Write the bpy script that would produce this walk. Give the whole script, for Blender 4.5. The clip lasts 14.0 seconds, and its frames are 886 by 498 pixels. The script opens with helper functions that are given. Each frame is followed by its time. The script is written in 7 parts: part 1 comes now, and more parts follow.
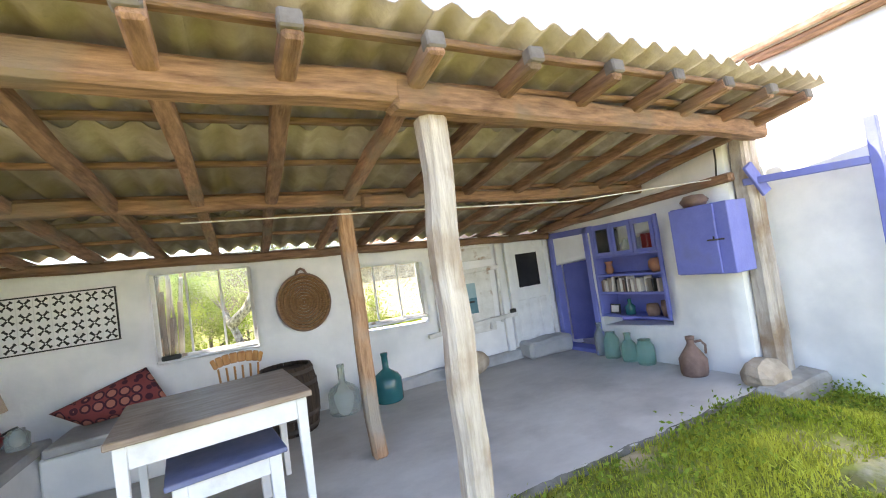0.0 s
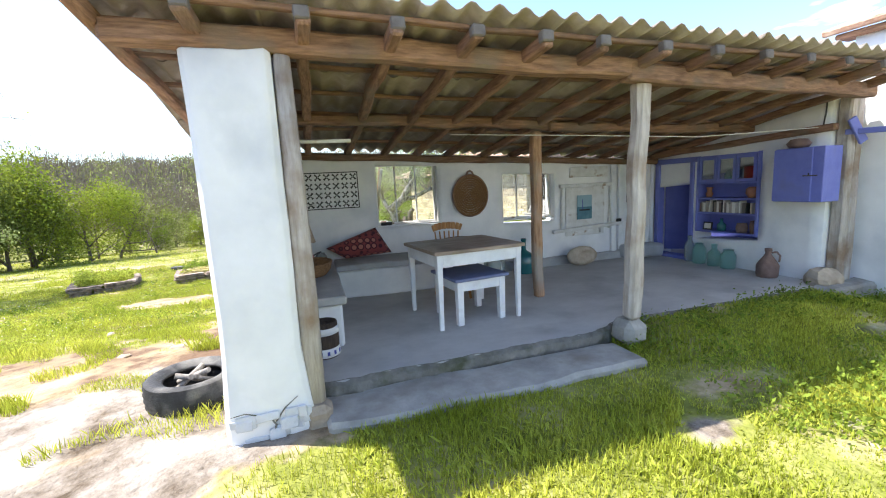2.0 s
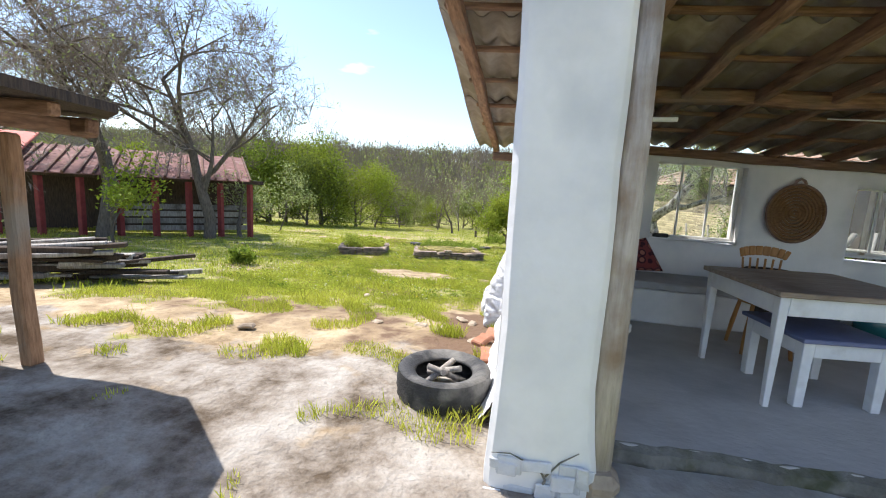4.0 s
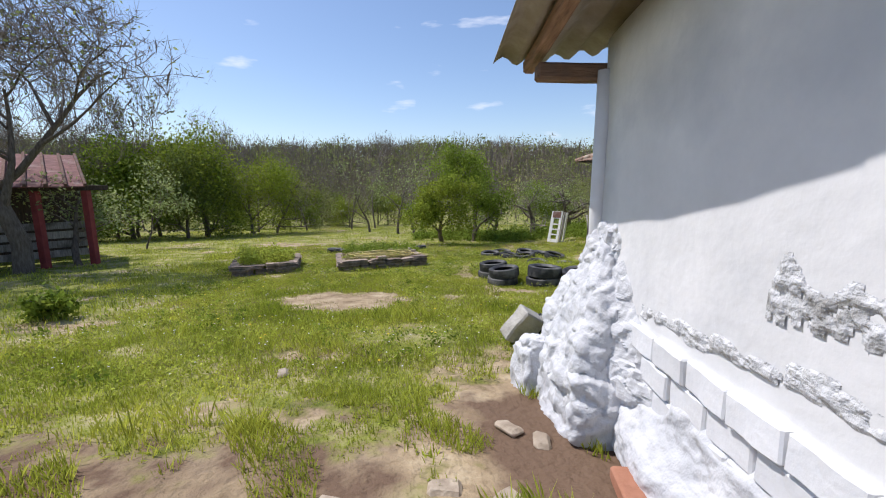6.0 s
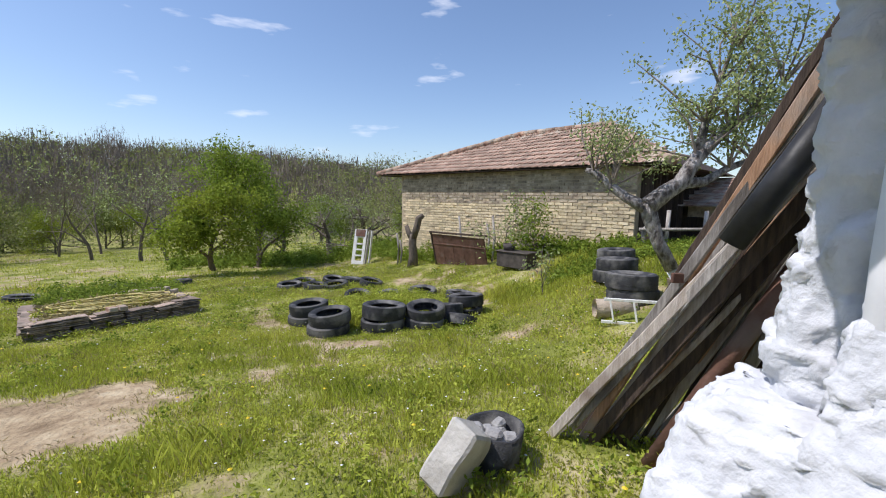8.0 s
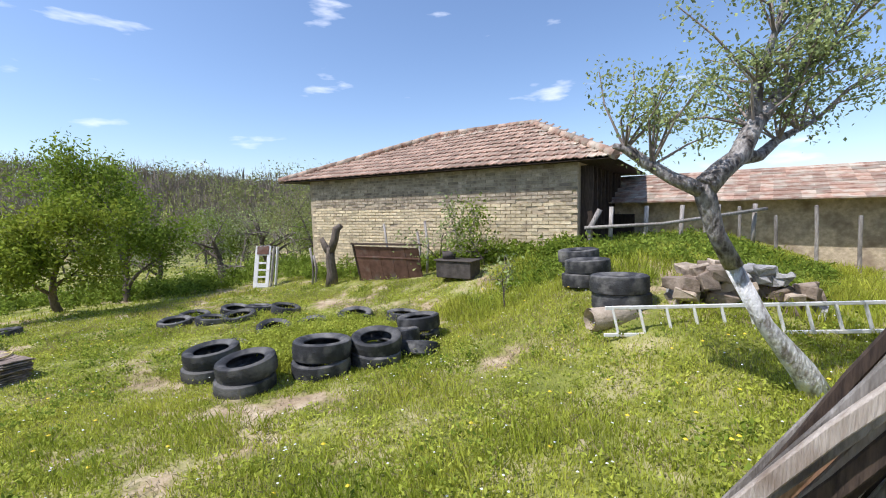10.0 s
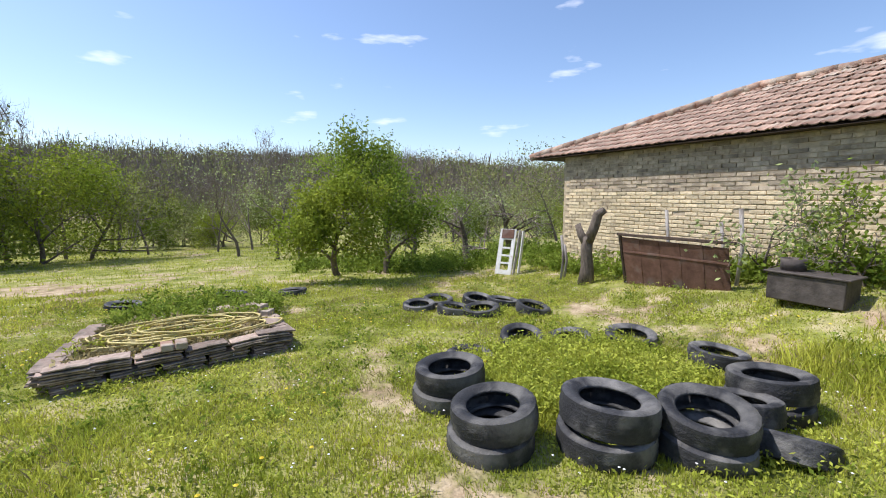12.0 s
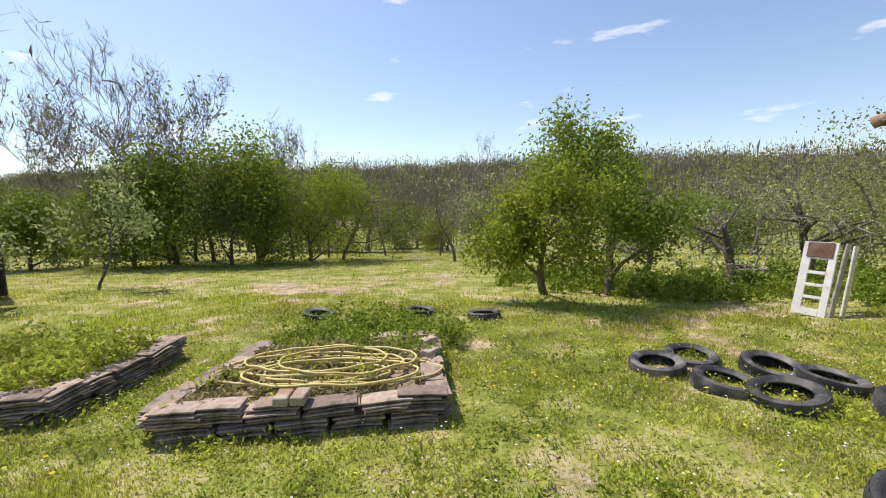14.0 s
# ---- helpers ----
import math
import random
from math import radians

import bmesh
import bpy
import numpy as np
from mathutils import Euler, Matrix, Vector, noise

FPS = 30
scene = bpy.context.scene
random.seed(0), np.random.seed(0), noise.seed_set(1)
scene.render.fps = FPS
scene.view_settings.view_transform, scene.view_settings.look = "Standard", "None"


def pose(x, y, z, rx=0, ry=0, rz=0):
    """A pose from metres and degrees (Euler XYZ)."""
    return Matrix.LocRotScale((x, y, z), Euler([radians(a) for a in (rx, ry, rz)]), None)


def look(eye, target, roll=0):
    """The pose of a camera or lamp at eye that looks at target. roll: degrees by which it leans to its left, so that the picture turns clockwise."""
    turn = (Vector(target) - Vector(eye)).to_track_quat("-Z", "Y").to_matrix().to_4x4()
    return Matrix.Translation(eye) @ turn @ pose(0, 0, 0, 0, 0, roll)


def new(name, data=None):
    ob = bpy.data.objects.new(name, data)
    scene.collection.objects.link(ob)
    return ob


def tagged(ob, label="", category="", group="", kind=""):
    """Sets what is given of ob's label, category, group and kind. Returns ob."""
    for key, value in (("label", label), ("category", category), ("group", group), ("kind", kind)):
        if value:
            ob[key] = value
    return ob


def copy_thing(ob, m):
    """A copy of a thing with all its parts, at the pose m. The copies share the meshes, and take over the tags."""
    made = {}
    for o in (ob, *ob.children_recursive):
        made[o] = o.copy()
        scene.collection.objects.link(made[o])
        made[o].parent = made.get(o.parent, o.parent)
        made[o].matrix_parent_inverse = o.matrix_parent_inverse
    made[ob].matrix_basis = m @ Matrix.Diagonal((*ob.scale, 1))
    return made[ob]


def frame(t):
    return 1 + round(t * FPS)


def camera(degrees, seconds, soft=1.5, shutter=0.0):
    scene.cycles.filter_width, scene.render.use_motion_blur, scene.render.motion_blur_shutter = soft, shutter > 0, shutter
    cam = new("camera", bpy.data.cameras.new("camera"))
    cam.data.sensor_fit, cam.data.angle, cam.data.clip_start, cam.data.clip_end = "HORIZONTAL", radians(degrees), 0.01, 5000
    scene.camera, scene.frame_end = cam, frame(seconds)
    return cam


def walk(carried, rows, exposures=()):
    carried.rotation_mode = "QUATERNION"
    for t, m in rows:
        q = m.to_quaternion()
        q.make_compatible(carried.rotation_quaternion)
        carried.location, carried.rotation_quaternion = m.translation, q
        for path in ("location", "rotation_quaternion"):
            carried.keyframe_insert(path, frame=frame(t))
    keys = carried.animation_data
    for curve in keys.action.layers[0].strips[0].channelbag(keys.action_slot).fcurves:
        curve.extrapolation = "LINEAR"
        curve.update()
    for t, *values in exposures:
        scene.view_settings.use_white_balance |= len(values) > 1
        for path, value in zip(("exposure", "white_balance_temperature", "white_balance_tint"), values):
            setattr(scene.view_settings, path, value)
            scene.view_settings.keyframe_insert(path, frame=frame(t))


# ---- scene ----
cam = camera(93.1, 14.0, soft=1.1)
PATH = [
    (0, (-0.279, 0.253, 1.507), (0.583, 2.055, 1.586), -8.1),
    (0.5, (-0.728, -0.125, 1.502), (-0.045, 1.753, 1.583), -4.5),
    (1, (-1.188, -0.384, 1.516), (-0.542, 1.509, 1.525), -1.6),
    (1.5, (-1.606, -0.552, 1.477), (-1.021, 1.356, 1.356), -1.7),
    (2, (-1.999, -0.828, 1.492), (-1.419, 1.063, 1.195), -2.9),
    (2.5, (-2.138, -0.918, 1.52), (-1.671, 1.007, 1.243), -1.1),
    (3, (-2.182, -0.886, 1.486), (-2.056, 1.093, 1.224), 1.7),
    (3.5, (-2.289, -0.559, 1.438), (-2.546, 1.404, 1.153), 3.4),
    (3.6, (-2.328, -0.483, 1.437), (-2.654, 1.469, 1.153), 3.3),
    (3.7, (-2.372, -0.388, 1.435), (-2.75, 1.555, 1.142), 3.3),
    (5.8, (-3.557, 2.543, 1.201), (-3.609, 4.518, 0.89), -0.8),
    (6, (-3.641, 2.796, 1.184), (-3.59, 4.77, 0.868), -0.6),
    (6.5, (-3.749, 3.43, 1.152), (-3.46, 5.385, 0.842), 0.1),
    (7, (-3.811, 4.049, 1.138), (-3.286, 5.956, 0.843), 0.5),
    (7.5, (-3.877, 4.651, 1.098), (-3.088, 6.469, 0.83), 1.0),
    (8, (-3.949, 5.122, 1.125), (-2.906, 6.811, 0.884), 0.9),
    (8.2, (-3.961, 5.293, 1.129), (-2.824, 6.923, 0.903), 0.8),
    (10.3, (-3.72, 6.805, 0.965), (-2.3, 8.201, 0.774), -1.3),
    (10.5, (-3.657, 6.985, 0.96), (-2.279, 8.421, 0.766), -1.4),
    (11, (-3.429, 7.531, 0.931), (-2.301, 9.171, 0.727), -1.2),
    (11.5, (-3.327, 8.06, 0.895), (-2.521, 9.876, 0.671), -0.4),
    (12, (-3.237, 8.498, 0.875), (-2.744, 10.42, 0.626), 0.2),
    (12.5, (-3.108, 8.688, 0.873), (-2.909, 10.663, 0.626), -0.3),
    (13, (-2.95, 9.155, 0.83), (-3.03, 11.14, 0.59), -0.8),
    (13.5, (-2.8, 9.97, 0.82), (-3.159, 11.923, 0.578), -1.3),
    (14, (-2.9, 10.63, 0.79), (-3.435, 12.546, 0.575), -1.4),
]
walk(cam, [(t, look(eye, target, roll)) for t, eye, target, roll in PATH],
     exposures=[(0, 2.5, 6900, 16), (0.5, 2.38, 6350, 15), (1.0, 2.2, 6200, 14), (1.5, 1.92, 6300, 13), (2.0, 1.54, 6350, 12), (2.5, 1.3, 6400, 12), (3.0, 1.2, 6400, 12), (3.7, 1.05, 6400, 12),
                (5.8, 0.05, 6150, 15), (8.2, 0.08, 6050, 15), (10.3, 0.36, 5950, 15), (12.5, 0.4, 6250, 15), (14.0, 0.34, 6700, 14)])

# ---- light ----
world = bpy.data.worlds.new("sky")
scene.world = world
world.use_nodes = True
wn, wl = world.node_tree.nodes, world.node_tree.links
wn.clear()
sky = wn.new("ShaderNodeTexSky")
sky.sky_type = "NISHITA"
sky.sun_disc = False
sky.sun_elevation = radians(59.0)
sky.sun_rotation = radians(-66.0)
sky.air_density, sky.dust_density, sky.ozone_density = 1.0, 0.6, 1.6
# small fair-weather clouds in the sky dome
tc = wn.new("ShaderNodeTexCoord")
mp = wn.new("ShaderNodeMapping")
mp.inputs["Scale"].default_value = (1.6, 1.6, 6.5)
cn = wn.new("ShaderNodeTexNoise")
cn.inputs["Scale"].default_value, cn.inputs["Detail"].default_value = 3.1, 5.0
cr = wn.new("ShaderNodeValToRGB")
cr.color_ramp.elements[0].position, cr.color_ramp.elements[1].position = 0.64, 0.80
cm = wn.new("ShaderNodeMixRGB")
cm.inputs["Color2"].default_value = (7.5, 7.6, 7.8, 1)
bg = wn.new("ShaderNodeBackground")
bg.inputs["Strength"].default_value = 0.14
wo = wn.new("ShaderNodeOutputWorld")
wl.new(tc.outputs["Generated"], mp.inputs["Vector"])
wl.new(mp.outputs["Vector"], cn.inputs["Vector"])
wl.new(cn.outputs["Fac"], cr.inputs["Fac"])
wl.new(cr.outputs["Color"], cm.inputs["Fac"])
wl.new(sky.outputs["Color"], cm.inputs["Color1"])
wl.new(cm.outputs["Color"], bg.inputs["Color"])
wl.new(bg.outputs["Background"], wo.inputs["Surface"])

sun = new("sun", bpy.data.lights.new("sun", "SUN"))
sun.data.energy, sun.data.angle, sun.data.color = 4.2, radians(0.5), (1.0, 0.95, 0.87)
sun.matrix_world = look((-14, 6.2, 25), (0, 0, 0))

# ---- materials ----
def mat(name, low, high, scale=6.0, rough=0.85, bump=0.2, bscale=None, stretch=(1, 1, 1), metal=0.0,
        dirt=None, dirt_scale=1.2, dirt_at=(0.52, 0.7), rand=0.0, spec=0.3, detail=6.0, soft=(0.3, 0.7), island=False, coords="Object"):
    """Two-scale procedural surface: grain between two colours, larger stains, fine relief."""
    m = bpy.data.materials.new(name)
    m.use_nodes = True
    n, l = m.node_tree.nodes, m.node_tree.links
    b = n["Principled BSDF"]
    t = n.new("ShaderNodeTexCoord")
    mp_ = n.new("ShaderNodeMapping")
    mp_.inputs["Scale"].default_value = stretch
    l.new(t.outputs[coords], mp_.inputs["Vector"])
    g = n.new("ShaderNodeTexNoise")
    g.inputs["Scale"].default_value, g.inputs["Detail"].default_value, g.inputs["Roughness"].default_value = scale, detail, 0.62
    l.new(mp_.outputs["Vector"], g.inputs["Vector"])
    r = n.new("ShaderNodeValToRGB")
    r.color_ramp.elements[0].position, r.color_ramp.elements[0].color = soft[0], (*low, 1)
    r.color_ramp.elements[1].position, r.color_ramp.elements[1].color = soft[1], (*high, 1)
    l.new(g.outputs["Fac"], r.inputs["Fac"])
    col = r.outputs["Color"]
    if dirt:
        d = n.new("ShaderNodeTexNoise")
        d.inputs["Scale"].default_value, d.inputs["Detail"].default_value = dirt_scale, 8.0
        l.new(t.outputs[coords], d.inputs["Vector"])
        dr = n.new("ShaderNodeMapRange")
        dr.inputs["From Min"].default_value, dr.inputs["From Max"].default_value = dirt_at
        l.new(d.outputs["Fac"], dr.inputs["Value"])
        mx = n.new("ShaderNodeMixRGB")
        mx.inputs["Color2"].default_value = (*dirt, 1)
        l.new(dr.outputs["Result"], mx.inputs["Fac"])
        l.new(col, mx.inputs["Color1"])
        col = mx.outputs["Color"]
    if rand:
        hs = n.new("ShaderNodeHueSaturation")
        if island:
            src = n.new("ShaderNodeNewGeometry").outputs["Random Per Island"]
        else:
            src = n.new("ShaderNodeObjectInfo").outputs["Random"]
        mr = n.new("ShaderNodeMapRange")
        mr.inputs["To Min"].default_value, mr.inputs["To Max"].default_value = 1 - rand, 1 + rand
        l.new(src, mr.inputs["Value"])
        l.new(mr.outputs["Result"], hs.inputs["Value"])
        l.new(col, hs.inputs["Color"])
        col = hs.outputs["Color"]
    l.new(col, b.inputs["Base Color"])
    b.inputs["Roughness"].default_value, b.inputs["Metallic"].default_value = rough, metal
    b.inputs["Specular IOR Level"].default_value = spec
    if bump:
        bt = n.new("ShaderNodeTexNoise")
        bt.inputs["Scale"].default_value, bt.inputs["Detail"].default_value = bscale or scale * 3, 6.0
        l.new(mp_.outputs["Vector"], bt.inputs["Vector"])
        bp = n.new("ShaderNodeBump")
        bp.inputs["Strength"].default_value, bp.inputs["Distance"].default_value = bump, 0.02
        l.new(bt.outputs["Fac"], bp.inputs["Height"])
        l.new(bp.outputs["Normal"], b.inputs["Normal"])
    return m


def leaf_mat(name, low, high, thin=0.35):
    m = mat(name, low, high, scale=0.9, rough=0.7, bump=0, rand=0.38, island=True, spec=0.12)
    n, l = m.node_tree.nodes, m.node_tree.links
    b = n["Principled BSDF"]
    tr = n.new("ShaderNodeBsdfTranslucent")
    mx = n.new("ShaderNodeMixShader")
    mx.inputs["Fac"].default_value = thin
    src = b.inputs["Base Color"].links[0].from_socket
    l.new(src, tr.inputs["Color"])
    l.new(b.outputs["BSDF"], mx.inputs[1])
    l.new(tr.outputs["BSDF"], mx.inputs[2])
    l.new(mx.outputs["Shader"], n["Material Output"].inputs["Surface"])
    return m


PLASTER = mat("plaster", (0.76, 0.755, 0.75), (0.87, 0.86, 0.85), 2.6, 0.9, 0.3, 11, dirt=(0.6, 0.61, 0.63), dirt_scale=1.5, dirt_at=(0.48, 0.74))
ROUGHPLASTER = mat("rough_plaster", (0.55, 0.56, 0.58), (0.71, 0.71, 0.72), 7, 0.92, 1.0, 17, dirt=(0.48, 0.48, 0.49), dirt_scale=5, dirt_at=(0.58, 0.75))
LIMEBLOCK = mat("limed_block", (0.73, 0.735, 0.745), (0.84, 0.84, 0.845), 5, 0.92, 0.25, 25, rand=0.06)
TORN = mat("torn_render", (0.5, 0.5, 0.5), (0.78, 0.78, 0.79), 16, 0.95, 1.0, 45, dirt=(0.3, 0.29, 0.27), dirt_scale=9, dirt_at=(0.52, 0.68))
TIMBER = mat("timber", (0.14, 0.075, 0.046), (0.38, 0.225, 0.14), 5, 0.8, 0.4, 16, stretch=(1.0, 8, 8), dirt=(0.2, 0.15, 0.11), dirt_scale=2.5, rand=0.25)
TIMBERV = mat("timber_upright", (0.2, 0.11, 0.06), (0.46, 0.28, 0.17), 5, 0.8, 0.4, 16, stretch=(8, 8, 1), dirt=(0.3, 0.26, 0.22), dirt_scale=2.5, rand=0.15)
TIMBERY = mat("timber_rafter", (0.13, 0.07, 0.044), (0.36, 0.21, 0.135), 5, 0.8, 0.4, 16, stretch=(8, 1, 8), dirt=(0.2, 0.15, 0.11), dirt_scale=2.5, rand=0.25)
GREYPOST = mat("weathered_post", (0.36, 0.31, 0.265), (0.6, 0.55, 0.5), 4, 0.9, 0.5, 14, stretch=(7, 7, 0.8), dirt=(0.27, 0.19, 0.13), dirt_scale=3.0, dirt_at=(0.48, 0.68))
GREYWOOD = mat("grey_board", (0.2, 0.175, 0.15), (0.52, 0.48, 0.43), 5, 0.9, 0.5, 18, stretch=(8, 8, 1), dirt=(0.12, 0.1, 0.085), dirt_scale=2, rand=0.3)
PALEWOOD = mat("pale_board", (0.34, 0.28, 0.225), (0.6, 0.54, 0.47), 5, 0.9, 0.5, 18, stretch=(8, 8, 1), dirt=(0.22, 0.17, 0.13), dirt_scale=2, rand=0.2)
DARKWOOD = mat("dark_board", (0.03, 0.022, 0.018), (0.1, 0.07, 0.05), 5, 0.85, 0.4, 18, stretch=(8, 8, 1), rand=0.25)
SHEET = mat("cement_sheet", (0.26, 0.215, 0.175), (0.46, 0.4, 0.34), 5, 0.9, 0.3, 40, dirt=(0.25, 0.205, 0.15), dirt_scale=2.0, dirt_at=(0.48, 0.7))
CONCRETE = mat("concrete", (0.36, 0.36, 0.36), (0.52, 0.51, 0.5), 2.4, 0.85, 0.3, 30, dirt=(0.3, 0.29, 0.275), dirt_scale=2.2, dirt_at=(0.53, 0.72))
FLOORMAT = mat("porch_floor", (0.42, 0.4, 0.375), (0.58, 0.56, 0.53), 1.8, 0.85, 0.25, 22, stretch=(0.8, 1.3, 1), dirt=(0.37, 0.35, 0.33), dirt_scale=2.0, dirt_at=(0.52, 0.75), detail=9.0)
SHADEDCONCRETE = mat("mossy_shaded_concrete", (0.1, 0.095, 0.075), (0.26, 0.245, 0.215), 6, 0.92, 0.7, 30, dirt=(0.08, 0.085, 0.045), dirt_scale=4, dirt_at=(0.5, 0.66))
APRON = mat("worn_concrete", (0.24, 0.225, 0.2), (0.46, 0.44, 0.4), 3.5, 0.9, 0.5, 30, dirt=(0.24, 0.21, 0.17), dirt_scale=2.5, dirt_at=(0.5, 0.7))
BLUE = mat("blue_paint", (0.145, 0.165, 0.47), (0.2, 0.225, 0.56), 4, 0.55, 0.12, 40, dirt=(0.16, 0.17, 0.36), dirt_scale=4, dirt_at=(0.56, 0.8))
# door paint; also colours the room behind it dark, as shade
DARKBLUE = mat("dark_blue_paint_and_gloom", (0.06, 0.07, 0.25), (0.09, 0.105, 0.34), 4, 0.6, 0.1, 40)
WHITEPAINT = mat("white_paint", (0.7, 0.7, 0.71), (0.83, 0.83, 0.83), 6, 0.5, 0.1, 50, dirt=(0.6, 0.58, 0.55), dirt_scale=5, dirt_at=(0.6, 0.8))
OLDPAINT = mat("old_white_paint", (0.6, 0.58, 0.54), (0.8, 0.79, 0.77), 6, 0.7, 0.3, 40, dirt=(0.4, 0.3, 0.22), dirt_scale=7, dirt_at=(0.62, 0.72))
TABLETOP = mat("table_wood", (0.24, 0.17, 0.12), (0.44, 0.35, 0.28), 4, 0.5, 0.2, 18, stretch=(1, 9, 9), dirt=(0.2, 0.15, 0.11), dirt_scale=2.5)
SEATBLUE = mat("blue_grey_seat", (0.13, 0.15, 0.26), (0.2, 0.22, 0.36), 5, 0.6, 0.1, 40)
PINE = mat("varnished_pine", (0.36, 0.16, 0.05), (0.52, 0.27, 0.1), 5, 0.4, 0.1, 18, stretch=(6, 6, 1))
RUBBER = mat("tyre_rubber", (0.018, 0.018, 0.019), (0.048, 0.048, 0.05), 9, 0.68, 0.4, 60, dirt=(0.2, 0.19, 0.17), dirt_scale=5, dirt_at=(0.46, 0.74), rand=0.35, spec=0.4)
BRICK = mat("pale_brick", (0.56, 0.44, 0.26), (0.8, 0.68, 0.46), 14, 0.92, 0.5, 60, dirt=(0.34, 0.26, 0.18), dirt_scale=3.0, dirt_at=(0.52, 0.76), rand=0.24)
BRICKISL = mat("pale_brick_rest", (0.56, 0.44, 0.26), (0.8, 0.68, 0.46), 14, 0.92, 0.5, 60, dirt=(0.34, 0.26, 0.18), dirt_scale=3.0, dirt_at=(0.52, 0.76), rand=0.24, island=True)
# older brick tone, darkened further to carry the barn's eaves shade
DARKBRICK = mat("weathered_shaded_brick", (0.31, 0.245, 0.165), (0.57, 0.48, 0.35), 12, 0.92, 0.5, 60, dirt=(0.22, 0.17, 0.125), dirt_scale=4, dirt_at=(0.48, 0.72), rand=0.28, island=True)
MORTAR = mat("mud_mortar", (0.4, 0.315, 0.205), (0.58, 0.475, 0.33), 8, 0.95, 0.5, 40)
ROOFTILE = mat("clay_tile", (0.26, 0.15, 0.105), (0.47, 0.315, 0.225), 7, 0.9, 0.4, 50, dirt=(0.44, 0.375, 0.29), dirt_scale=3.5, dirt_at=(0.42, 0.64), rand=0.3, island=True)
ROOFTILEOB = mat("clay_tile_single", (0.26, 0.15, 0.105), (0.47, 0.315, 0.225), 7, 0.9, 0.4, 50, dirt=(0.44, 0.375, 0.29), dirt_scale=3.5, dirt_at=(0.42, 0.64), rand=0.3)
SLATE = mat("old_tile_stack", (0.22, 0.155, 0.12), (0.5, 0.4, 0.32), 6, 0.9, 0.5, 40, dirt=(0.12, 0.1, 0.07), dirt_scale=5, dirt_at=(0.5, 0.7), rand=0.35)
PALESTONE = mat("pale_stone", (0.34, 0.27, 0.2), (0.56, 0.47, 0.36), 6, 0.92, 0.6, 30, dirt=(0.22, 0.17, 0.12), dirt_scale=4, dirt_at=(0.52, 0.7), rand=0.2)
PALECONCRETE = mat("pale_broken_concrete", (0.38, 0.355, 0.31), (0.58, 0.55, 0.49), 5, 0.92, 0.6, 25, dirt=(0.3, 0.26, 0.2), dirt_scale=4, dirt_at=(0.52, 0.72))
BROWNSTONE = mat("brown_stone", (0.16, 0.12, 0.09), (0.36, 0.29, 0.22), 7, 0.92, 0.7, 30, dirt=(0.12, 0.1, 0.07), dirt_scale=5)
GREYSTONE = mat("grey_block", (0.27, 0.26, 0.25), (0.44, 0.43, 0.41), 6, 0.92, 0.6, 40, dirt=(0.2, 0.19, 0.16), dirt_scale=4)
RUST = mat("rusty_sheet", (0.1, 0.05, 0.035), (0.2, 0.11, 0.078), 6, 0.85, 0.3, 40, dirt=(0.16, 0.12, 0.1), dirt_scale=3, rand=0.2)
REDPAINT = mat("red_paint", (0.2, 0.035, 0.035), (0.3, 0.06, 0.055), 6, 0.75, 0.2, 30)
RUSTROOF = mat("rust_red_roof", (0.13, 0.055, 0.05), (0.26, 0.125, 0.11), 5, 0.8, 0.3, 30, dirt=(0.3, 0.22, 0.2), dirt_scale=2.5, dirt_at=(0.55, 0.75))
REDROOF = mat("red_roof", (0.45, 0.1, 0.075), (0.6, 0.17, 0.12), 6, 0.7, 0.2, 30)
HOSE = mat("yellow_hose", (0.55, 0.44, 0.13), (0.68, 0.58, 0.25), 8, 0.5, 0.1, 40, rand=0.1)
SOIL = mat("soil", (0.13, 0.1, 0.06), (0.34, 0.28, 0.16), 8, 0.95, 0.8, 30)
BARK = mat("bark", (0.085, 0.066, 0.05), (0.22, 0.18, 0.145), 6, 0.95, 0.8, 22, stretch=(4, 4, 1))
LIMEDBARK = mat("limed_bark", (0.3, 0.27, 0.24), (0.75, 0.74, 0.72), 9, 0.95, 0.8, 22, stretch=(2, 2, 1), soft=(0.38, 0.55))
FLAKEDBARK = mat("flaked_bark", (0.1, 0.085, 0.075), (0.46, 0.43, 0.4), 11, 0.95, 0.9, 22, stretch=(2, 2, 1), soft=(0.4, 0.66))
TWIG = mat("twig", (0.2, 0.16, 0.135), (0.38, 0.32, 0.275), 3, 0.95, 0, rand=0.25, island=True)
FARTWIG = mat("far_twig", (0.155, 0.122, 0.096), (0.26, 0.21, 0.168), 0.05, 0.95, 0, rand=0.15, island=True)
GLASSGREEN = bpy.data.materials.new("green_glass")
GLASSGREEN.use_nodes = True
_b = GLASSGREEN.node_tree.nodes["Principled BSDF"]
_b.inputs["Base Color"].default_value = (0.42, 0.66, 0.58, 1)
_b.inputs["Roughness"].default_value, _b.inputs["Transmission Weight"].default_value, _b.inputs["IOR"].default_value = 0.12, 0.75, 1.3
GLASSCLEAR = bpy.data.materials.new("dusty_glass")
GLASSCLEAR.use_nodes = True
_b = GLASSCLEAR.node_tree.nodes["Principled BSDF"]
_b.inputs["Base Color"].default_value = (0.62, 0.68, 0.65, 1)
_b.inputs["Roughness"].default_value, _b.inputs["Transmission Weight"].default_value, _b.inputs["IOR"].default_value = 0.2, 0.7, 1.3
PANE = bpy.data.materials.new("window_glass")
PANE.use_nodes = True
_n, _l = PANE.node_tree.nodes, PANE.node_tree.links
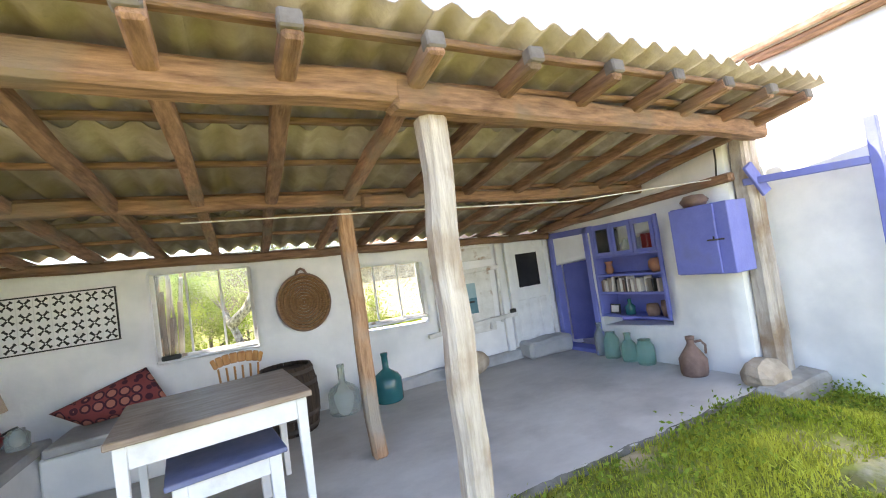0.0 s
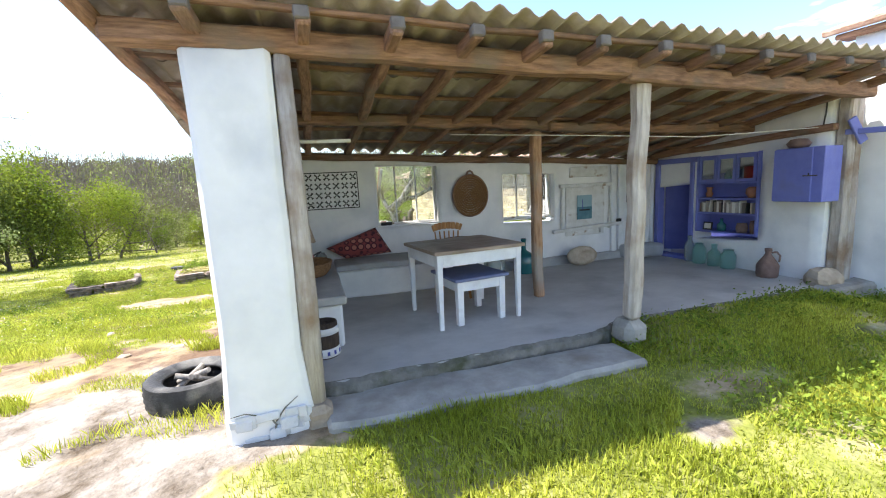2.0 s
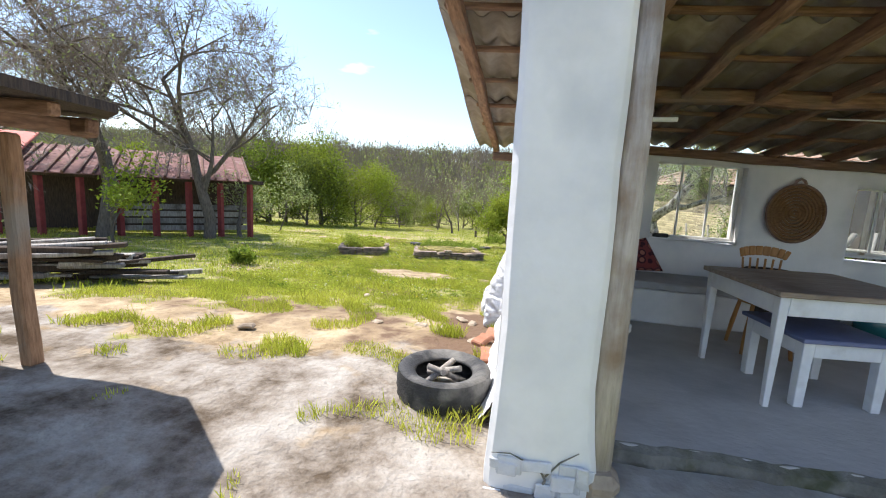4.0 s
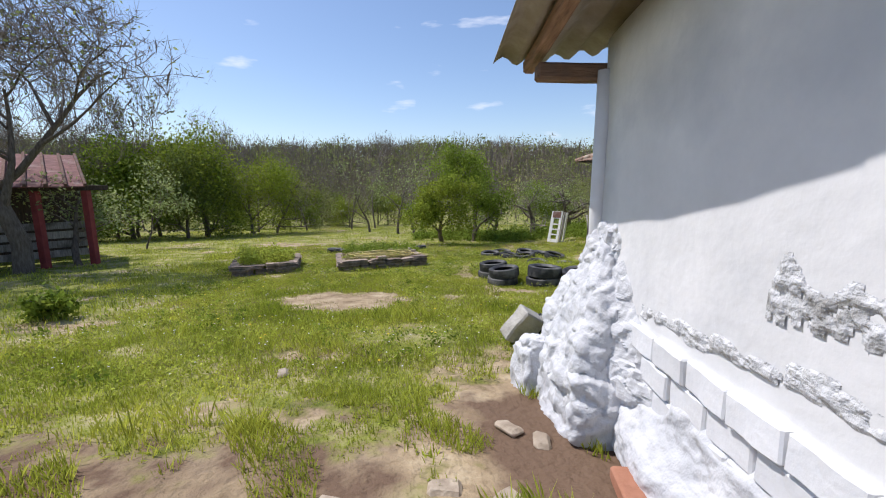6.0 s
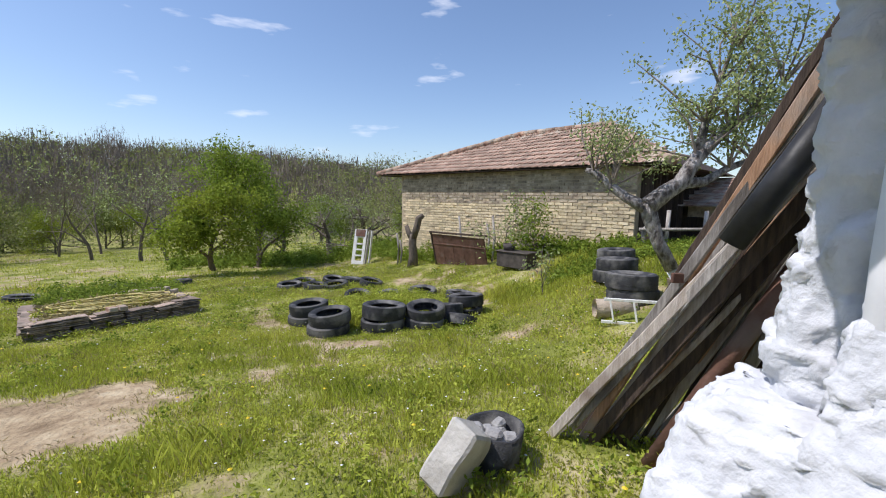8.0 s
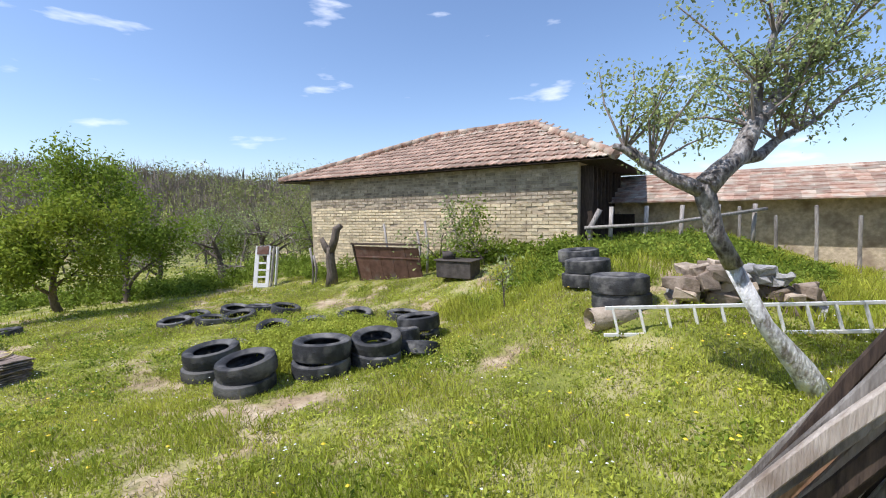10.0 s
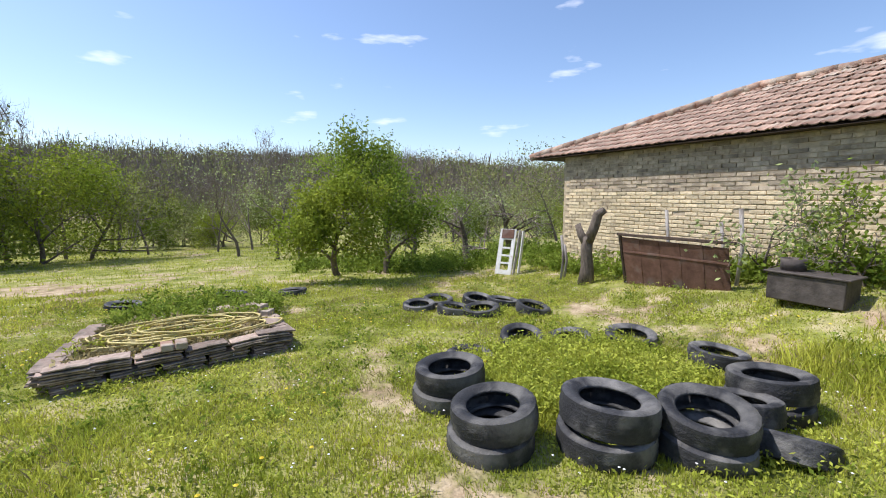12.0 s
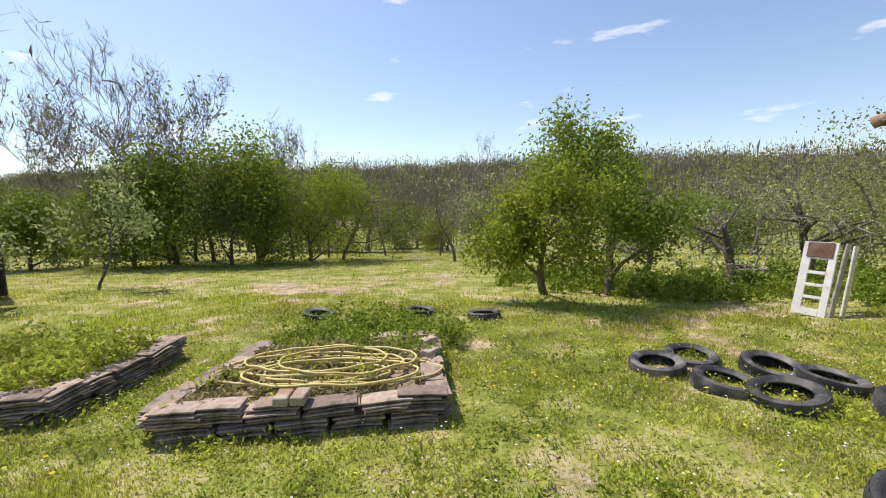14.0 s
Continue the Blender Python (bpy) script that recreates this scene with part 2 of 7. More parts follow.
_tr, _gl, _mx, _fr = _n.new("ShaderNodeBsdfTransparent"), _n.new("ShaderNodeBsdfGlossy"), _n.new("ShaderNodeMixShader"), _n.new("ShaderNodeFresnel")
_gl.inputs["Roughness"].default_value = 0.03
_tr.inputs["Color"].default_value = (0.93, 0.95, 0.93, 1)
_l.new(_fr.outputs["Fac"], _mx.inputs["Fac"])
_l.new(_tr.outputs["BSDF"], _mx.inputs[1])
_l.new(_gl.outputs["BSDF"], _mx.inputs[2])
_l.new(_mx.outputs["Shader"], _n["Material Output"].inputs["Surface"])
DARKGLASS = mat("dark_pane", (0.012, 0.012, 0.014), (0.03, 0.03, 0.032), 3, 0.12, 0)
WICKER = mat("wicker", (0.16, 0.08, 0.035), (0.4, 0.23, 0.11), 30, 0.75, 0.8, 70, stretch=(1, 1, 3))
CLAY = mat("terracotta", (0.3, 0.13, 0.075), (0.46, 0.22, 0.14), 6, 0.8, 0.3, 40)
BROWNCLAY = mat("brown_jug_clay", (0.15, 0.09, 0.07), (0.27, 0.18, 0.145), 8, 0.75, 0.3, 40)
REDENAMEL = mat("red_enamel", (0.3, 0.02, 0.025), (0.42, 0.04, 0.04), 5, 0.3, 0.05)
LINEN = mat("linen_shade", (0.36, 0.28, 0.2), (0.52, 0.42, 0.32), 20, 0.9, 0.3, 80)
BLACKWOOD = mat("black_metal", (0.015, 0.015, 0.015), (0.04, 0.04, 0.04), 8, 0.5, 0.1)
WHITEMETAL = mat("white_metal", (0.66, 0.65, 0.6), (0.8, 0.79, 0.75), 8, 0.5, 0.1, dirt=(0.5, 0.4, 0.3), dirt_scale=9, dirt_at=(0.6, 0.75))
PAPER = mat("book_spines", (0.2, 0.12, 0.09), (0.65, 0.6, 0.52), 0.1, 0.7, 0, rand=0.6)
PALEPAPER = mat("pale_paper", (0.6, 0.57, 0.5), (0.75, 0.72, 0.66), 3, 0.8, 0)
SEA = mat("printed_sea", (0.05, 0.15, 0.2), (0.12, 0.24, 0.28), 8, 0.6, 0)
SKYPRINT = mat("printed_sky", (0.2, 0.34, 0.4), (0.34, 0.46, 0.5), 3, 0.6, 0)
CHINA = mat("blue_white_china", (0.07, 0.11, 0.36), (0.5, 0.56, 0.7), 28, 0.3, 0, soft=(0.46, 0.54), detail=1)
TEALGLASS = mat("teal_glass", (0.015, 0.1, 0.11), (0.03, 0.16, 0.17), 3, 0.15, 0, spec=0.6)
IRON = mat("iron", (0.06, 0.05, 0.045), (0.14, 0.12, 0.105), 8, 0.7, 0.3, metal=0.4)
GREYSTRAP = mat("bleached_end", (0.1, 0.085, 0.075), (0.22, 0.195, 0.18), 6, 0.9, 0.3)
LEAFGREEN = leaf_mat("leaf_green", (0.13, 0.2, 0.02), (0.31, 0.38, 0.06), 0.42)
LEAFBRIGHT = leaf_mat("leaf_spring", (0.17, 0.24, 0.02), (0.36, 0.4, 0.055))
LEAFPALE = leaf_mat("leaf_pale", (0.24, 0.3, 0.1), (0.46, 0.5, 0.22))
LEAFDARK = leaf_mat("leaf_dark", (0.11, 0.15, 0.03), (0.24, 0.28, 0.07), 0.4)
LEAFHAZE = leaf_mat("leaf_far", (0.17, 0.19, 0.06), (0.31, 0.32, 0.12), 0.35)
BLADE = leaf_mat("grass_blade", (0.27, 0.335, 0.03), (0.6, 0.59, 0.1), 0.48)
CLOVER = leaf_mat("clover_leaf", (0.29, 0.35, 0.04), (0.55, 0.57, 0.1), 0.42)
DRYBLADE = leaf_mat("dry_blade", (0.3, 0.25, 0.11), (0.42, 0.36, 0.18), 0.3)
FLOWER = mat("dandelion", (0.7, 0.5, 0.02), (0.8, 0.6, 0.05), 5, 0.7, 0)
DAISY = mat("daisy", (0.7, 0.7, 0.68), (0.8, 0.8, 0.8), 5, 0.7, 0)


# cushion: woven rows of small scales
def cushion_mat():
    m = mat("patterned_cushion", (0.13, 0.03, 0.035), (0.2, 0.055, 0.05), 20, 0.9, 0.3, 80)
    n, l = m.node_tree.nodes, m.node_tree.links
    b = n["Principled BSDF"]
    src = b.inputs["Base Color"].links[0].from_socket
    t = n.new("ShaderNodeTexCoord")
    w = n.new("ShaderNodeTexVoronoi")
    w.inputs["Scale"].default_value, w.inputs["Randomness"].default_value = 11, 0.12
    l.new(t.outputs["Object"], w.inputs["Vector"])
    r = n.new("ShaderNodeValToRGB")
    r.color_ramp.interpolation = "CONSTANT"
    r.color_ramp.elements[0].color = (0.5, 0.2, 0.15, 1)
    r.color_ramp.elements[1].position, r.color_ramp.elements[1].color = 0.34, (0.04, 0.015, 0.03, 1)
    e = r.color_ramp.elements.new(0.5)
    e.color = (0.26, 0.06, 0.06, 1)
    l.new(w.outputs["Distance"], r.inputs["Fac"])
    mx = n.new("ShaderNodeMixRGB")
    mx.inputs["Fac"].default_value = 0.75
    l.new(src, mx.inputs["Color1"])
    l.new(r.outputs["Color"], mx.inputs["Color2"])
    l.new(mx.outputs["Color"], b.inputs["Base Color"])
    return m


CUSHION = cushion_mat()


def ground_mat():
    """Lawn, bare earth and pale worn paving, mixed by the sheet's own cover values."""
    m = bpy.data.materials.new("ground_cover")
    m.use_nodes = True
    n, l = m.node_tree.nodes, m.node_tree.links
    b = n["Principled BSDF"]
    b.inputs["Roughness"].default_value, b.inputs["Specular IOR Level"].default_value = 0.95, 0.1
    t = n.new("ShaderNodeTexCoord")

    def ramp(scale, stops):
        g = n.new("ShaderNodeTexNoise")
        g.inputs["Scale"].default_value, g.inputs["Detail"].default_value, g.inputs["Roughness"].default_value = scale, 9, 0.68
        l.new(t.outputs["Object"], g.inputs["Vector"])
        r = n.new("ShaderNodeValToRGB")
        r.color_ramp.elements[0].position, r.color_ramp.elements[0].color = stops[0][0], (*stops[0][1], 1)
        r.color_ramp.elements[1].position, r.color_ramp.elements[1].color = stops[-1][0], (*stops[-1][1], 1)
        for p_, c_ in stops[1:-1]:
            r.color_ramp.elements.new(p_).color = (*c_, 1)
        l.new(g.outputs["Fac"], r.inputs["Fac"])
        return r.outputs["Color"]

    grass = ramp(1.7, [(0.34, (0.12, 0.14, 0.03)), (0.5, (0.25, 0.265, 0.06)), (0.64, (0.44, 0.38, 0.2))])
    earth = ramp(3.0, [(0.32, (0.2, 0.14, 0.085)), (0.5, (0.4, 0.305, 0.19)), (0.66, (0.55, 0.45, 0.3))])
    paving = ramp(2.2, [(0.36, (0.1, 0.075, 0.052)), (0.46, (0.22, 0.185, 0.15)), (0.54, (0.31, 0.275, 0.235)), (0.64, (0.4, 0.37, 0.33))])
    a = n.new("ShaderNodeAttribute")
    a.attribute_name = "cover"
    s = n.new("ShaderNodeSeparateColor")
    l.new(a.outputs["Color"], s.inputs["Color"])
    brk = n.new("ShaderNodeTexNoise")
    brk.inputs["Scale"].default_value, brk.inputs["Detail"].default_value = 6, 9
    l.new(t.outputs["Object"], brk.inputs["Vector"])

    def edge(sock):
        ad = n.new("ShaderNodeMath")
        ad.operation = "ADD"
        l.new(sock, ad.inputs[0])
        l.new(brk.outputs["Fac"], ad.inputs[1])
        r = n.new("ShaderNodeMapRange")
        r.inputs["From Min"].default_value, r.inputs["From Max"].default_value = 0.85, 1.15
        l.new(ad.outputs["Value"], r.inputs["Value"])
        return r.outputs["Result"]

    m1, m2 = n.new("ShaderNodeMixRGB"), n.new("ShaderNodeMixRGB")
    l.new(edge(s.outputs["Red"]), m1.inputs["Fac"])
    l.new(grass, m1.inputs["Color1"])
    l.new(earth, m1.inputs["Color2"])
    l.new(edge(s.outputs["Green"]), m2.inputs["Fac"])
    l.new(m1.outputs["Color"], m2.inputs["Color1"])
    l.new(paving, m2.inputs["Color2"])
    m3 = n.new("ShaderNodeMixRGB")
    m3.inputs["Color2"].default_value = (0.17, 0.112, 0.075, 1)
    l.new(edge(s.outputs["Blue"]), m3.inputs["Fac"])
    l.new(m2.outputs["Color"], m3.inputs["Color1"])
    l.new(m3.outputs["Color"], b.inputs["Base Color"])
    bt = n.new("ShaderNodeTexNoise")
    bt.inputs["Scale"].default_value, bt.inputs["Detail"].default_value = 17, 9
    l.new(t.outputs["Object"], bt.inputs["Vector"])
    bp = n.new("ShaderNodeBump")
    bp.inputs["Strength"].default_value, bp.inputs["Distance"].default_value = 1.0, 0.04
    l.new(bt.outputs["Fac"], bp.inputs["Height"])
    l.new(bp.outputs["Normal"], b.inputs["Normal"])
    return m


GROUND = ground_mat()


# ---- building tools ----
def part(name, bm, material, parent=None, label=""):
    me = bpy.data.meshes.new(name)
    bm.normal_update()
    bm.to_mesh(me)
    bm.free()
    me.materials.append(material)
    ob = new(name, me)
    ob.parent = parent
    if label:
        ob["label"] = label
    return ob


def raw(name, verts, faces, material, parent=None, label="", smooth=False):
    me = bpy.data.meshes.new(name)
    me.from_pydata(verts, [], faces)
    me.materials.append(material)
    if smooth:
        me.polygons.foreach_set("use_smooth", [True] * len(me.polygons))
    ob = new(name, me)
    ob.parent = parent
    if label:
        ob["label"] = label
    return ob


def thing(name, label, category, at=(0, 0, 0), rz=0.0, group="", kind=""):
    ob = new(name)
    ob.matrix_world = pose(*at, 0, 0, rz)
    return tagged(ob, label, category, group, kind)


def box(bm, c, s, m=None, bevel=0.0, cuts=0, jitter=0.0, seed=0):
    """A box of centre c and size s, with worn edges, added to bm."""
    t = bmesh.new()
    bmesh.ops.create_cube(t, size=1, matrix=Matrix.Diagonal((*s, 1)))
    if bevel:
        bmesh.ops.bevel(t, geom=t.edges[:], offset=bevel, segments=1, affect="EDGES")
    if cuts:
        k = max(range(3), key=lambda i: s[i])
        long = [e for e in t.edges if abs((e.verts[0].co - e.verts[1].co)[k]) > s[k] * 0.5]
        bmesh.ops.subdivide_edges(t, edges=long, cuts=cuts)
    if jitter:
        for v in t.verts:
            v.co += jitter * noise.noise_vector(v.co * 2.3 + Vector((seed * 3.1, seed, c[0] + c[1])))
    bmesh.ops.transform(t, matrix=(m or Matrix()) @ Matrix.Translation(c), verts=t.verts)
    me = bpy.data.meshes.new("t")
    t.to_mesh(me)
    t.free()
    bm.from_mesh(me)
    bpy.data.meshes.remove(me)
    return bm


def beam(p0, p1, w, h, bevel=0.012, jitter=0.012, seed=0, cuts=8, bm=None):
    """A rough-sawn timber from p0 to p1."""
    p0, p1 = Vector(p0), Vector(p1)
    d = p1 - p0
    x = d.normalized()
    up = Vector((0, 0, 1)) if abs(x.z) < 0.9 else Vector((0, 1, 0))
    y = up.cross(x).normalized()
    z = x.cross(y)
    m = Matrix((x, y, z)).transposed().to_4x4()
    m.translation = (p0 + p1) / 2
    return box(bm or bmesh.new(), (0, 0, 0), (d.length, w, h), m, bevel, cuts, jitter, seed)


def tube(pts, radii, n=8, bm=None, cap=True):
    """A round limb along points."""
    bm = bm or bmesh.new()
    rings = []
    pts = [Vector(p) for p in pts]
    for i, p in enumerate(pts):
        d = (pts[min(i + 1, len(pts) - 1)] - pts[max(i - 1, 0)]).normalized()
        a = d.orthogonal().normalized() if i == 0 else (rings_a - d * rings_a.dot(d)).normalized()
        rings_a = a
        b = d.cross(a)
        r = radii[i] if isinstance(radii, (list, tuple)) else radii
        rings.append([bm.verts.new(p + r * (math.cos(q) * a + math.sin(q) * b)) for q in [2 * math.pi * k / n for k in range(n)]])
    for u, v in zip(rings, rings[1:]):
        for k in range(n):
            f = bm.faces.new((u[k], u[(k + 1) % n], v[(k + 1) % n], v[k]))
            f.smooth = True
    if cap:
        bm.faces.new(rings[0][::-1])
        bm.faces.new(rings[-1])
    return bm


def lathe(profile, n=24, bm=None, close=True):
    """A turned shape from (radius, height) pairs."""
    bm = bm or bmesh.new()
    rings = [[bm.verts.new((r * math.cos(2 * math.pi * k / n), r * math.sin(2 * math.pi * k / n), z)) for k in range(n)] for r, z in profile]
    for u, v in zip(rings, rings[1:]):
        for k in range(n):
            f = bm.faces.new((u[k], u[(k + 1) % n], v[(k + 1) % n], v[k]))
            f.smooth = True
    if close:
        bm.faces.new(rings[0][::-1])
        bm.faces.new(rings[-1])
    return bm


def moved(bm, m):
    bmesh.ops.transform(bm, matrix=m, verts=bm.verts)
    return bm


def rough(bm, amount, freq, seed=0):
    for v in bm.verts:
        v.co += amount * noise.noise_vector(v.co * freq + Vector((seed, seed * 2.3, 0)))
    return bm


def smooth_step(a, b, v):
    u = min(1.0, max(0.0, (v - a) / (b - a)))
    return u * u * (3 - 2 * u)


# ---- ground: one sheet to the horizon, falling away behind the house, with a wooded hill beyond ----
GY = [-400, -60, 2, 4, 8, 10.7, 14, 18, 50, 62, 100, 170, 300, 600]
GZ = [2.0, 0.3, 0.0, -0.12, -0.58, -0.84, -1.0, -1.15, -3.3, -3.2, 1.6, 8.3, 13.2, 16.0]


def ground_z(x, y):
    z = float(np.interp(y + 0.10 * max(0, -x - 12), GY, GZ))
    z += 0.95 * smooth_step(0.0, 4.6, x) * (1 - 0.55 * smooth_step(11, 19, y)) * smooth_step(6, 9, y) * (1 - smooth_step(25, 40, y))
    # low bank under the ladder and the stones
    z += 0.3 * smooth_step(-0.6, 1.0, x) * (1 - smooth_step(2.0, 4.5, x)) * smooth_step(6.2, 7.8, y) * (1 - smooth_step(9.3, 10.8, y))
    # soil heaped to the porch floor
    z += 0.15 * smooth_step(0.6, 1.1, x) * smooth_step(0.9, 2.0, y) * (1 - smooth_step(2.34, 2.46, y)) * (1 - smooth_step(3.2, 3.8, x))
    if y > 60:
        z += smooth_step(60, 200, y) * (6 * noise.noise((x * 0.012, y * 0.008, 0)) - 0.03 * x)
    return z


def axis_steps(a, b, fine0, fine1, step):
    """Even fine steps within a stretch, growing ones outside it."""
    v, s = [fine0], step
    while v[0] > a:
        s *= 1.22
        v.insert(0, v[0] - s)
    n = int((fine1 - fine0) / step)
    v += [fine0 + step * (i + 1) for i in range(n)]
    s = step
    while v[-1] < b:
        s *= 1.22
        v.append(v[-1] + s)
    return v


def earth_cover(x, y):
    """How bare the soil lies, 0 to 1."""
    n1 = noise.noise((x * 0.55, y * 0.55, 3.0))
    n2 = noise.noise((x * 1.9, y * 1.9, 7.0))
    e = 0.22 + 0.5 * n1 + 0.5 * n2
    e += 0.75 * math.exp(-(((x + 5.3) / 1.15) ** 2 + ((y - 9.6) / 0.85) ** 2) ** 2)
    e += 0.45 * math.exp(-((x + 2.9) / 0.7) ** 2) * smooth_step(1.5, 3.0, y) * (1 - smooth_step(5.5, 8.0, y))
    e += 0.62 * smooth_step(-1.0, -2.4, x) * (1 - smooth_step(4.2, 6.2, y - 0.15 * (x + 3)))
    e += 0.3 * math.exp(-((x + 1.2) / 2.0) ** 2 - ((y - 17.2) / 0.9) ** 2)
    e += 0.35 * math.exp(-((x + 9.5) / 3.0) ** 2 - ((y - 20.0) / 1.5) ** 2)
    e += 0.16 * math.exp(-((x + 1.6) / 1.4) ** 2 - ((y - 10.5) / 0.35) ** 2)
    e -= 0.16 * smooth_step(-1.9, -1.4, x) * (1 - smooth_step(1.4, 1.9, y))
    e -= 0.9 * math.exp(-((x + 2.1) / 0.95) ** 4 - ((y - 0.85) / 0.75) ** 4)
    return e


def paving_cover(x, y):
    """Old worn paving in front of the end wall."""
    p = 0.95 * smooth_step(-1.75 - 0.55 * smooth_step(1.7, 0.9, y), -2.7 - 0.55 * smooth_step(1.7, 0.9, y), x) * (1 - smooth_step(2.6, 4.4, y - 0.1 * (x + 5))) * (1 - smooth_step(-9.0, -14, x))
    p += 0.5 * noise.noise((x * 0.8, y * 0.8, 11.0)) + 0.5 * noise.noise((x * 2.6, y * 2.6, 5.0))
    for cx, cy, r in ((1.1, 1.25, 0.32), (2.6, 1.45, 0.36), (0.1, 0.9, 0.26), (3.6, 1.55, 0.5), (2.0, 0.75, 0.3), (-2.0, 1.35, 0.42), (0.9, 0.6, 0.3), (3.0, 0.95, 0.4)):
        p += 0.6 * math.exp(-(((x - cx) / r) ** 2 + ((y - cy) / (0.55 * r)) ** 2))
    return p - 0.1 - 1.0 * math.exp(-((x + 2.1) / 0.95) ** 4 - ((y - 0.85) / 0.75) ** 4)


def damp_cover(x, y):
    """Dark damp soil trodden along the end wall, in scattered patches elsewhere on the path."""
    d = 0.85 * math.exp(-((x + 2.75) / 0.55) ** 4) * smooth_step(2.9, 3.6, y) * (1 - smooth_step(5.2, 6.3, y))
    d += 0.5 * smooth_step(-2.2, -3.0, x) * smooth_step(3.0, 4.0, y) * (1 - smooth_step(5.0, 6.5, y))
    return d + 0.45 * noise.noise((x * 1.4, y * 1.4, 31.0)) + 0.25 * noise.noise((x * 4.5, y * 4.5, 33.0)) - 0.1


gx, gy = axis_steps(-420, 420, -11, 6, 0.14), axis_steps(-420, 420, -3, 20, 0.14)
verts, cover = [], []
for yy in gy:
    for xx in gx:
        near = -11 <= xx <= 6 and -3 <= yy <= 20
        z = ground_z(xx, yy)
        e, p = earth_cover(xx, yy), paving_cover(xx, yy)
        if near:
            z += 0.03 * noise.noise((xx * 0.9, yy * 0.9, 0)) + 0.018 * noise.noise((xx * 3, yy * 3, 1)) - 0.02
        verts.append((xx, yy, z))
        cover.append((e, p, damp_cover(xx, yy), 1))
w_ = len(gx)
faces = [(j * w_ + i, j * w_ + i + 1, (j + 1) * w_ + i + 1, (j + 1) * w_ + i) for j in range(len(gy) - 1) for i in range(w_ - 1)]
ground = tagged(raw("ground", verts, faces, GROUND, smooth=True), "uneven village lawn with bare earth and worn pale paving", "ground", kind="structure")
ca = ground.data.color_attributes.new("cover", "FLOAT_COLOR", "POINT")
ca.data.foreach_set("color", np.clip(np.array(cover, dtype=np.float32), 0, 1).ravel())


# ---- the open porch ----
FLOOR = 0.13
BACK, RIGHT, LEFT = 5.1, 3.7, -2.38


def roof_z(x, y):
    lift_ = max(0.0, 0.049 * (x + 1.2)) * (1 - smooth_step(1.9, 5.1, y))
    return 2.43 + lift_ - 0.111 * (y - 1.3) - 0.043 * x - 0.1 * smooth_step(2.8, 5.6, y) * smooth_step(-2.3, -3.1, x)


def eave_y(x):
    """How far the front of the roof draws back towards the house."""
    return 0.045 * max(0.0, x + 1.0)


def slab(name, x0, x1, y0, y1, z0, z1, material, parent=None, label="", bevel=0.02, jitter=0.0):
    return part(name, box(bmesh.new(), ((x0 + x1) / 2, (y0 + y1) / 2, (z0 + z1) / 2), (x1 - x0, y1 - y0, z1 - z0), None, bevel, 12 if jitter else 0, jitter), material, parent, label)


def wall_grid(name, origin, u, length, height, thick, holes, material, label, top=None, wob=0.012, step=0.16):
    """A plastered wall with openings right through it; a slightly uneven hand-trowelled face on both sides."""
    u = Vector(u).normalized()
    n = Vector((-u.y, u.x, 0))
    o = Vector(origin)
    ss_ = sorted({0.0, length, *[h for q in holes for h in q[:2]], *[i * step for i in range(1, int(length / step))]})
    zs = sorted({0.0, height, *[h for q in holes for h in q[2:]], *[i * step for i in range(1, int(height / step))]})
    bm = bmesh.new()
    hole = lambda a, b: any(q[0] - 1e-6 < a < q[1] + 1e-6 and q[2] - 1e-6 < b < q[3] + 1e-6 for q in holes)
    grid = {}

    def vert(i, j, k):
        if (i, j, k) not in grid:
            s, z = ss_[i], zs[j]
            p = o + u * s + n * (thick * k)
            t = min(1.0, z / height)
            zz = o.z + (z if top is None else t * (top(p.x, p.y) - o.z))
            q = Vector((p.x, p.y, zz))
            q += n * (wob * noise.noise((s * 1.7, z * 1.7, k * 5 + o.x)) + wob * 0.5 * noise.noise((s * 5, z * 5, k * 3)))
            grid[i, j, k] = bm.verts.new(q)
        return grid[i, j, k]

    solid = lambda i, j: 0 <= i < len(ss_) - 1 and 0 <= j < len(zs) - 1 and not hole((ss_[i] + ss_[i + 1]) / 2, (zs[j] + zs[j + 1]) / 2)
    for i in range(len(ss_) - 1):
        for j in range(len(zs) - 1):
            if not solid(i, j):
                continue
            for k in (0, 1):
                f = [vert(i, j, k), vert(i + 1, j, k), vert(i + 1, j + 1, k), vert(i, j + 1, k)]
                fc = bm.faces.new(f if k == 0 else f[::-1])
                fc.smooth = True
            for di, dj, a, b in ((-1, 0, (i, j), (i, j + 1)), (1, 0, (i + 1, j + 1), (i + 1, j)), (0, -1, (i + 1, j), (i, j)), (0, 1, (i, j + 1), (i + 1, j + 1))):
                if not solid(i + di, j + dj):
                    bm.faces.new([vert(*a, 0), vert(*b, 0), vert(*b, 1), vert(*a, 1)])
    return tagged(part(name, bm, material), label, "wall", kind="structure")


floor = tagged(new("floor"), "worn grey concrete porch floor with a chipped front edge", "floor", kind="structure")
# the floor slab, with a broken front lip
bm = bmesh.new()
xs = [-2.06 + 0.12 * i for i in range(56)]
rows = []
